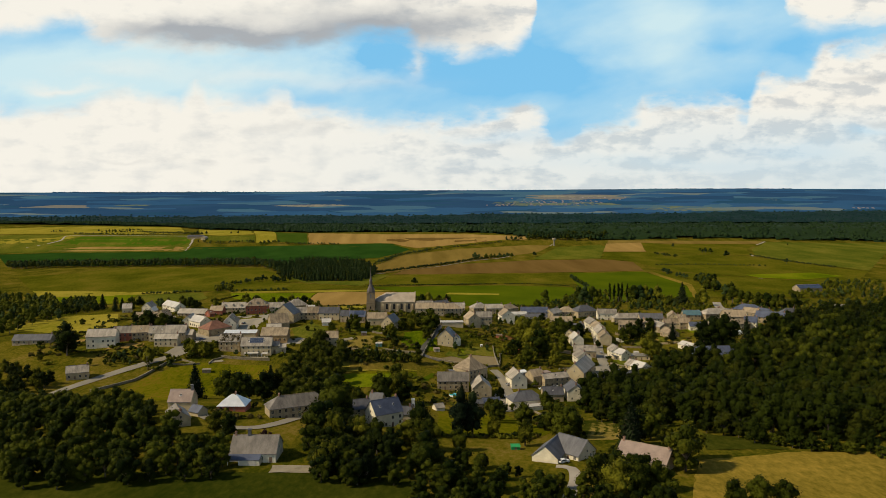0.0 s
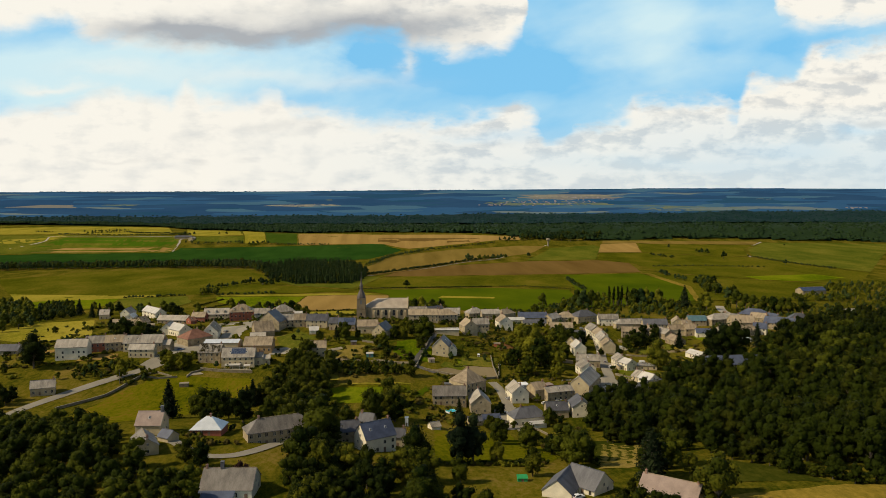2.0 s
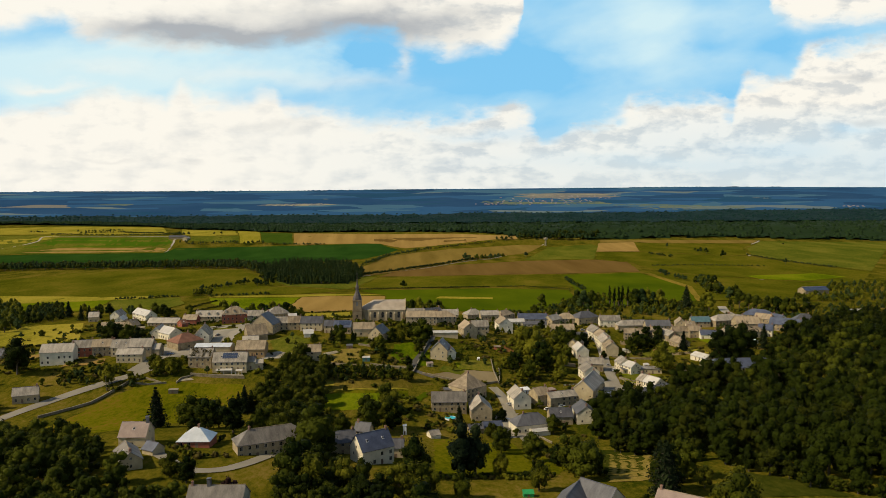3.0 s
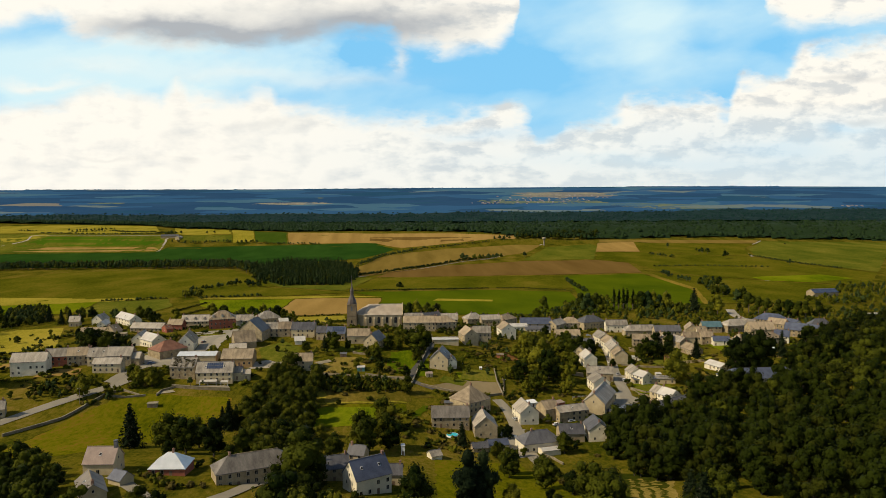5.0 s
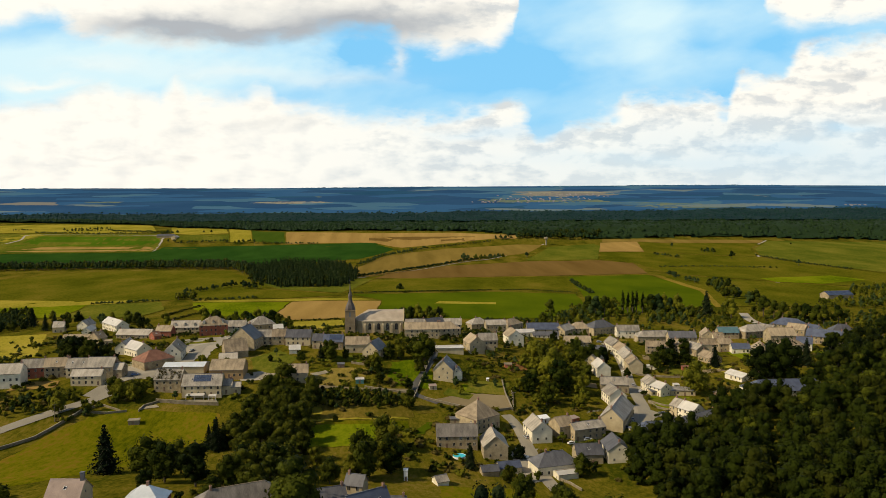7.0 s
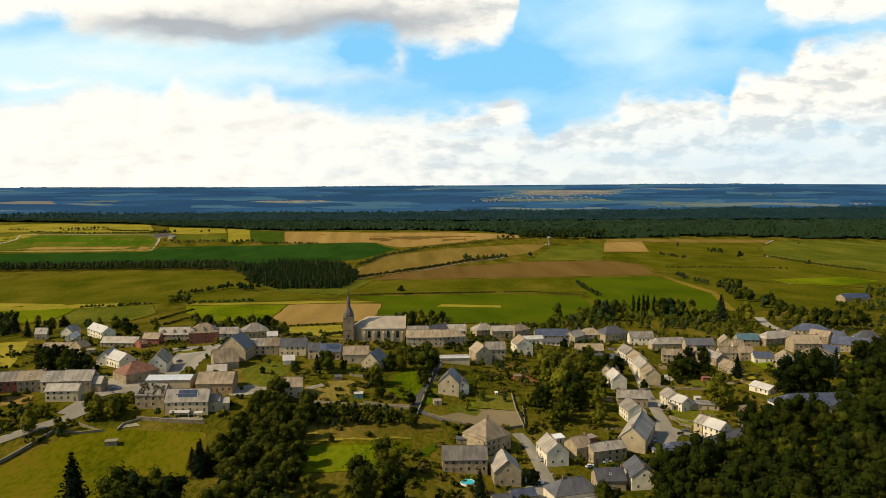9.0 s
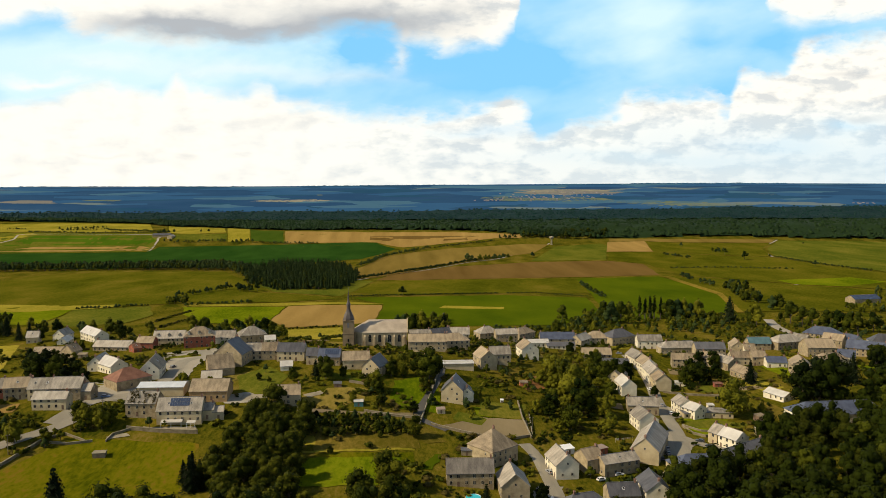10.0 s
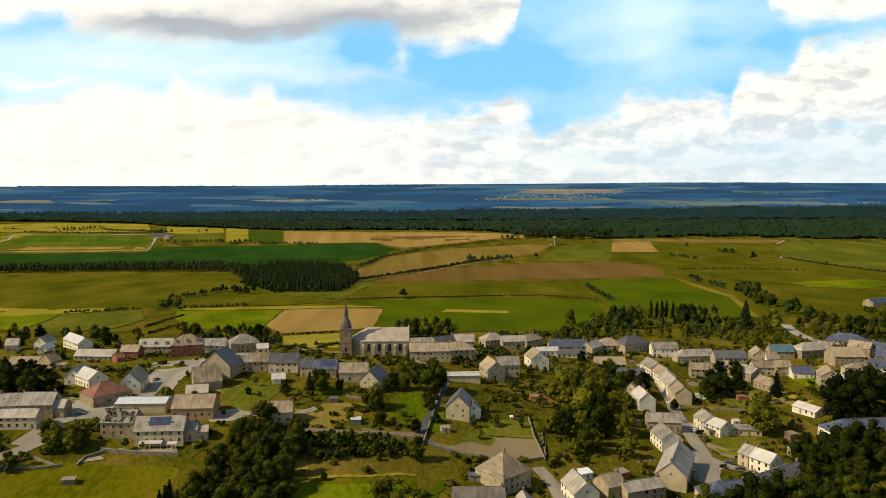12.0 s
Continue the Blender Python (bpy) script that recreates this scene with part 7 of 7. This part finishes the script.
for tx, ty, ts in ((-92, 522, 1.66),):
    plant("shrub", tx, ty, ts, rng=random.Random(int(tx * 7 + ty)))

for tx, ty, ts in ((-204, 574, 1.49), (-193, 572, 1.29), (1, 580, 1.23), (8, 580, 1.47), (-2, 528, 0.58), (-21, 553, 0.75), (-49, 570, 1.11), (-40, 573, 0.56), (-14, 577, 0.82), (110, 698, 0.75), (87, 551, 1.65), (67, 539, 1.10), (74, 524, 1.17), (110, 616, 1.07), (182, 635, 0.99), (177, 641, 1.11), (190, 633, 0.88), (140, 600, 0.58), (70, 251, 0.99), (74, 239, 1.11), (80, 239, 0.96), (26, 269, 0.48),):
    plant("oak", tx, ty, ts, rng=random.Random(int(tx * 7 + ty)))
for tx, ty, ts in ((-151, 508, 0.99), (-145, 509, 0.90), (-141, 512, 0.62), (5, 554, 0.82), (80, 598, 1.52), (83, 582, 1.71), (85, 566, 1.94), (96, 259, 1.49),):
    plant("lit", tx, ty, ts, rng=random.Random(int(tx * 7 + ty)))
for tx, ty, ts in ((-290, 767, 1.03), (-335, 839, 0.80), (-264, 778, 0.78), (-235, 774, 0.83), (-241, 775, 0.70), (-205, 760, 0.93), (-218, 751, 0.63), (-177, 776, 1.21), (-168, 777, 1.08), (-150, 771, 0.99), (-142, 772, 1.02), (-131, 774, 1.19), (-119, 767, 1.14), (-113, 767, 0.94), (-103, 759, 0.77), (-136, 765, 0.91), (-125, 766, 0.98), (-10, 823, 1.15), (-2, 819, 1.29), (6, 820, 1.43), (19, 820, 0.87), (-16, 823, 0.80), (142, 890, 1.26), (178, 876, 1.70), (184, 869, 1.70), (193, 868, 1.70), (200, 867, 1.44), (243, 879, 1.70), (250, 878, 1.70), (257, 878, 1.70), (268, 877, 1.66), (262, 877, 1.42), (158, 849, 0.97), (146, 837, 0.80), (312, 845, 1.64), (310, 852, 1.29), (349, 856, 1.70), (353, 842, 1.45), (355, 828, 1.45), (359, 814, 1.45), (366, 807, 1.45), (372, 800, 1.45), (376, 793, 1.45), (389, 792, 1.45), (337, 850, 0.98), (381, 960, 1.22), (389, 959, 1.42),):
    plant("mid", tx, ty, ts, rng=random.Random(int(tx * 7 + ty)))
for tx, ty, ts in ((25, 820, 1.14), (-55, 574, 0.73), (293, 860, 2.02), (215, 567, 0.76), (86, 292, 1.35),):
    plant("fir", tx, ty, ts, rng=random.Random(int(tx * 7 + ty)))
for tx, ty, ts in ((-18, 534, 0.64), (-25, 557, 0.72), (-7, 578, 0.52), (34, 325, 0.81), (45, 303, 0.96),):
    plant("ash", tx, ty, ts, rng=random.Random(int(tx * 7 + ty)))
for tx, ty, ts in ((214, 570, 1.92), (220, 564, 2.10), (227, 565, 2.27),):
    plant("beech", tx, ty, ts, rng=random.Random(int(tx * 7 + ty)))
for tx, ty, ts in ((219, 568, 1.87),):
    plant("pine", tx, ty, ts, rng=random.Random(int(tx * 7 + ty)))
for tx, ty, ts in ((219, 896, 1.46), (224, 895, 1.37), (229, 895, 1.47), (233, 895, 1.44), (239, 894, 1.37),):
    plant("poplar", tx, ty, ts, rng=random.Random(int(tx * 7 + ty)))
for tx, ty, ts in ((-21, 262, 0.84), (-30, 261, 0.95),):
    plant("grove", tx, ty, ts, rng=random.Random(int(tx * 7 + ty)))

for tx, ty, ts in ((98, 221, 0.86), (106, 221, 0.93), (113, 220, 0.84)):
    plant("oak", tx, ty, ts, rng=random.Random(int(tx * 7 + ty)))

# trees on the lower edge of the wood
for kind, tx, ty, ts in (("pine", 92.0, 317.4, 0.75), ("lit", 101.5, 299.6, 0.7), ("oak", 95.5, 308.3, 0.6), ("beech", 125.5, 319.6, 0.55), ("wood", 97.9, 385.2, 1.0), ("wood", 109.1, 395.0, 1.1), ("wood", 118.8, 388.0, 1.1), ("oak", 168.1, 506.0, 0.75), ("oak", 183.6, 512.8, 0.7), ("beech", 197.8, 520.4, 0.7), ("beech", 69.5, 267.5, 0.42), ("beech", 64.7, 259.5, 0.4), ("oak", 75.3, 280.3, 0.4), ("beech", 69.3, 336.5, 0.62), ("beech", 49.8, 338.4, 0.4), ("oak", 33.7, 261.6, 0.35), ("beech", 36.9, 256.9, 0.35)):
    plant(kind, tx, ty, ts, rng=random.Random(int(tx * 5 + ty)))
# gardens between the houses
VILLAGE = ((-300, 640), (-250, 760), (-100, 740), (100, 800), (350, 780), (350, 640), (200, 560), (110, 420), (-20, 425), (-60, 480), (-250, 480))
OPEN = (((-172, 424), (-152, 496), (-96, 493), (-91, 451), (-143, 422)), ((11, 516), (32, 530), (55, 532), (54, 512), (33, 509)), ((-53, 478), (-8, 481), (-10, 455), (-51, 451)),
        ((143, 560), (166, 555), (147, 525), (137, 528)), ((-132, 506), (-86, 507), (-81, 465), (-131, 465)))
rng = random.Random(77)
tufts = Thicket()
made = 0
while made < 2600:
    x, y = rng.uniform(-300, 350), rng.uniform(420, 800)
    if not inside(x, y, VILLAGE) or any(inside(x, y, o) for o in OPEN) or blocked(x, y, 1.2):
        continue
    if noise.noise(Vector((x * 0.05, y * 0.05, 7.7))) + 0.55 * noise.noise(Vector((x * 0.17, y * 0.17, 1.7))) < rng.uniform(-0.05, 0.3):
        continue
    tufts.add("tuft", x, y, rng.uniform(0.7, 2.5), rng, 0.8)
    made += 1
small = 0
while small < 240:
    x, y = rng.uniform(-300, 350), rng.uniform(420, 800)
    if inside(x, y, VILLAGE) and not any(inside(x, y, o) for o in OPEN) and not blocked(x, y, 1.8) and noise.noise(Vector((x * 0.03, y * 0.03, 2.7))) > -0.15:
        tufts.add(rng.choice(["mid", "mid", "far"]), x, y, rng.uniform(0.22, 0.5), rng)
        small += 1
tufts.build("shrubbery", "garden shrubs and bushes between the houses", "shrubs")

# small garden plots: lawns, dry grass, dug beds
plots = 0
while plots < 45:
    x, y = rng.uniform(-260, 330), rng.uniform(430, 760)
    if inside(x, y, VILLAGE) and not any(inside(x, y, o) for o in OPEN) and not blocked(x, y, 5):
        near = min(HOUSES, key=lambda h: (h[0] - x) ** 2 + (h[1] - y) ** 2)
        a, l, w = math.radians(near[2] + rng.uniform(-8, 8)), rng.uniform(5, 13), rng.uniform(3, 7)
        c, s = math.cos(a), math.sin(a)
        field(rng.choice(["dry_grass", "dry_grass", "meadow_yellow", "meadow_bright", "meadow_green", "bare_earth", "stubble"]), *[(x + c * u * l - s * v * w, y + s * u * l + c * v * w) for u, v in ((-1, -1), (1, -1), (1, 1), (-1, 1))])
        plots += 1
made = 0
while made < 45:
    x, y = rng.uniform(-290, 340), rng.uniform(430, 780)
    if inside(x, y, VILLAGE) and not any(inside(x, y, o) for o in OPEN) and not blocked(x, y, 2.2) and noise.noise(Vector((x * 0.03, y * 0.03, 2.7))) > -0.1:
        plant(rng.choice(["oak", "ash", "oak", "ash", "beech", "fir"]), x, y, rng.uniform(0.28, 0.6), rng=rng)
        made += 1


# the forest's near edge, from west to east
EDGE_X = (-1800, -1480, -1240, -960, -800, -600, -380, -50, 210, 280, 490, 910, 1160, 2200)
EDGE_Y = (3140, 3100, 3066, 2960, 2770, 2690, 2510, 2230, 2165, 2120, 2090, 2070, 2052, 2050)


def forest_edge(x):
    """How far away the forest begins."""
    return float(np.interp(x, EDGE_X, EDGE_Y)) + 22 * noise.noise(Vector((x * 0.011, 1.7, 0)))


def forest_end(x):
    """How far away it gives way to open slopes."""
    return 3480 + 0.05 * x + 60 * noise.noise(Vector((x * 0.003, 4.7, 0)))


def canopy(name, start, stop, y_step, x_step, height, leaf, label):
    """The closed roof of a wood: an uneven sheet that comes down to the ground along its rim."""
    rows, verts, faces, at = 0, [], [], {}
    y = 2030.0
    while y < 4990:
        half = 300 + y * 0.66
        for i in range(-int(half / x_step), int(half / x_step) + 1):
            x = i * x_step
            lo, hi = start(x), stop(x)
            if lo <= y <= hi:
                rim = min((y - lo) / 12, (hi - y) / 30, 1.0)
                q = Vector((x * 0.02, y * 0.012, 5.1))
                top = height * (0.72 + 0.5 * noise.noise(q) + 0.35 * noise.noise(q * 4.1))
                at[(rows, i)] = len(verts)
                verts.append((x + 3 * noise.noise(q * 9), y, ground(x, y) - 1 + max(top, 2) * max(rim, 0)))
        rows += 1
        y += y_step * (1 + (y - 2030) / 1500)
    for (r, i), a in at.items():
        b, c, d = at.get((r, i + 1)), at.get((r + 1, i + 1)), at.get((r + 1, i))
        if None not in (b, c, d):
            faces.append((a, b, c, d))
    return tagged(new(name, mesh_of(name, verts, faces, MATS["leaf_" + leaf], True)), label, "forest", kind="stuff")


def far_woods(name, seed, count, region, size, leaf, label, lift):
    """Rounded crowns standing out of a far wood, in one mesh."""
    rng = np.random.RandomState(seed)
    base = np.array([v[:] for v in CORE_V])
    quads = np.array([f for f in CORE_F if sum(CORE_V[j].z for j in f) > -1.2])
    vs, fs = [], []
    for k in range(count):
        x, y = region(rng)
        r = size * rng.uniform(0.5, 1.25)
        v = base * (1 + rng.uniform(-0.2, 0.2, (len(base), 1))) * np.array([r, r, r * rng.uniform(0.8, 1.3)])
        q = Vector((x * 0.02, y * 0.012, 5.1))
        vs.append(v + np.array([x, y, ground(x, y) + lift * (0.72 + 0.5 * noise.noise(q)) - r * 0.35]))
        fs.append(quads + len(base) * k)
    vs, fs = np.concatenate(vs), np.concatenate(fs)
    return tagged(new(name, mesh_of(name, vs.tolist(), fs.tolist(), MATS["leaf_" + leaf], True)), label, "forest", kind="stuff")


def band(near, far, power=1.0, gaps=-0.9):
    """Places between two distances, thicker towards the near one."""
    def region(rng):
        while True:
            x = rng.uniform(-1, 1) * 2300
            lo, hi = near(x), far(x)
            y = lo + (hi - lo) * rng.uniform() ** power
            if abs(x) < 300 + y * 0.62 and noise.noise(Vector((x * 0.0013, y * 0.0034, 3.3))) > gaps:
                return x, y
    return region


def slope_patch(kind, label, *outline):
    return tagged(draped("field", outline, MATS["ground_" + kind], {"far_deep": 1.5, "far_mid": 2.0}.get(kind, 2.6), 60), label, "field", kind="structure")


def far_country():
    """Open slopes and woods beyond the forest, too far away to be told apart: many small fields in soft tones, with
    blue haze painted in.
    """
    # Distance haze is put into these ground tones as blue.
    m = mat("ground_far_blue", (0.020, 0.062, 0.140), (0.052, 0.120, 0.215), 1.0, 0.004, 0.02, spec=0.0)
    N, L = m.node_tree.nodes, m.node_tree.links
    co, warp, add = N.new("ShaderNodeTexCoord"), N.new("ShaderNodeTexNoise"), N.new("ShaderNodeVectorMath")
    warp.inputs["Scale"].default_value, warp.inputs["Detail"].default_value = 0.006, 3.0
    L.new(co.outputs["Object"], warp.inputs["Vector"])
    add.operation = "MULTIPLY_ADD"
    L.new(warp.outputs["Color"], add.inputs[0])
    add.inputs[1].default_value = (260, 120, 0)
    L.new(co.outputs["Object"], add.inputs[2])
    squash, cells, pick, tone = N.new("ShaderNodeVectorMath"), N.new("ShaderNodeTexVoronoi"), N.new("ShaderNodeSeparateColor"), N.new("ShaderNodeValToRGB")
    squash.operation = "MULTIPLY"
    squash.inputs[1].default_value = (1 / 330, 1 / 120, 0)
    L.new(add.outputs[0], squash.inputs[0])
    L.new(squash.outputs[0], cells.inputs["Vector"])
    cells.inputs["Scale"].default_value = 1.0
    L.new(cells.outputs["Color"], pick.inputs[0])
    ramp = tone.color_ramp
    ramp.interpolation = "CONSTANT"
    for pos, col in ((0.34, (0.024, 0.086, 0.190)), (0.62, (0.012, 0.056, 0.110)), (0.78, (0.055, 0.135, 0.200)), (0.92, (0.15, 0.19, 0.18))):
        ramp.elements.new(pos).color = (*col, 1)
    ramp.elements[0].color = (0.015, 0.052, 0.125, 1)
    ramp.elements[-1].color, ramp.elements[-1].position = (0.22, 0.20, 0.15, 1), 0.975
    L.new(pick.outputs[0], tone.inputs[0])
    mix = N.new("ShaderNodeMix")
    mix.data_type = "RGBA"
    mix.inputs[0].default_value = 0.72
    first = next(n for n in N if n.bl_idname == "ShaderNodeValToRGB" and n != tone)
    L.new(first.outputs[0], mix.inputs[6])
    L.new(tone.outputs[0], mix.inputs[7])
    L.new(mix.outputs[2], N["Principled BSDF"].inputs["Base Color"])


# Dark leaf-toned sheet, so gaps between crowns don't show the paler land.
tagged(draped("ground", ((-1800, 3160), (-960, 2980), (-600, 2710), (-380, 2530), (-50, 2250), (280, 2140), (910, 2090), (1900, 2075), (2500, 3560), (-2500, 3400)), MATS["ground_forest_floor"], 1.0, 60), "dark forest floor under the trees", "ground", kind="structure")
far_country()
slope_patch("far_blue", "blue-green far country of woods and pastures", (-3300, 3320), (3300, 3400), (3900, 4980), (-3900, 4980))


def far_village(seed, cx, cy, rx, ry, count):
    """Pale far houses too small to tell apart."""
    rng = random.Random(seed)
    s = Shape()
    for _ in range(count):
        x, y = rng.gauss(cx, rx), rng.gauss(cy, ry)
        z, l, w, h = ground(x, y), rng.uniform(2.5, 6), rng.uniform(3, 5), rng.uniform(2.5, 4)
        s.box(x - l, y - w, z - 3, x + l, y + w, z + h)
        s.slab([(x - l, y - w, z + h), (x + l, y - w, z + h), (x + l, y, z + h + 3), (x - l, y, z + h + 3)], 0.4)
        s.slab([(x + l, y + w, z + h), (x - l, y + w, z + h), (x - l, y, z + h + 3), (x + l, y, z + h + 3)], 0.4)
    tagged(new("far_village", s.mesh("far_village", MATS["roof_village"])), "pale houses of a far village below the ridge", "village", kind="stuff")


# Blue of the hill and paleness of the fields stand for haze.
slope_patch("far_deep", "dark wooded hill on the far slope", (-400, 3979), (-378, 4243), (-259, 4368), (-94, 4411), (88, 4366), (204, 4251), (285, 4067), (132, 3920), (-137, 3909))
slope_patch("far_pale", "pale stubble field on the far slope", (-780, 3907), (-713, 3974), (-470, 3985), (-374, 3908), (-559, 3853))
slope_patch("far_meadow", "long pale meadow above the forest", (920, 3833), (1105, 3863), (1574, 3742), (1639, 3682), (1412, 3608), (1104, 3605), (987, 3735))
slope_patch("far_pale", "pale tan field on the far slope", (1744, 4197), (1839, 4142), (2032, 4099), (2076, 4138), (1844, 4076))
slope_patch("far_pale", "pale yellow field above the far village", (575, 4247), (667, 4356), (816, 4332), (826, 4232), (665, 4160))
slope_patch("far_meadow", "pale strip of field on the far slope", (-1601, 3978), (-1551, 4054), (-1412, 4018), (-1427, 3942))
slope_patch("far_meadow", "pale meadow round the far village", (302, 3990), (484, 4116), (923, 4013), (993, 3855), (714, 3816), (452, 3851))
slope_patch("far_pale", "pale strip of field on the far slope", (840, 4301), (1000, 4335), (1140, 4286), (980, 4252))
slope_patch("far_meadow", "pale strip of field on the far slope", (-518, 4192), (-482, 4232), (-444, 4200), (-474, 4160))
far_village(1, 638, 3999, 130, 70, 60)
far_village(2, 360, 3880, 26, 14, 12)
far_village(3, 2090, 3706, 34, 14, 10)
far_village(4, 844, 4177, 110, 60, 30)
canopy("forest", forest_edge, lambda x: 3020 + 30 * noise.noise(Vector((x * 0.004, 8.1, 0))), 9, 11, 11, "far", "wide dark green forest across the valley")
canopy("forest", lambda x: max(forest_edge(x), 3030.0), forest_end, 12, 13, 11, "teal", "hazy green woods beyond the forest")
far_woods("forest", 5, 8500, band(forest_edge, lambda x: 3030.0 if forest_edge(x) < 2950 else forest_edge(x) + 60, 1.3), 5.0, "far", "wide dark green forest across the valley", 11)
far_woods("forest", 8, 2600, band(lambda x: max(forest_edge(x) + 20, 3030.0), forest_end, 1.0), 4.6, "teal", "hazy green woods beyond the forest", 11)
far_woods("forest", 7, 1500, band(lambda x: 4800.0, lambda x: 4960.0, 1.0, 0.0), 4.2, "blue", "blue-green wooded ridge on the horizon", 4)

for group in MODELS.values():
    for ob in group:
        for part_ob in list(ob.children):
            bpy.data.objects.remove(part_ob)
        bpy.data.objects.remove(ob)
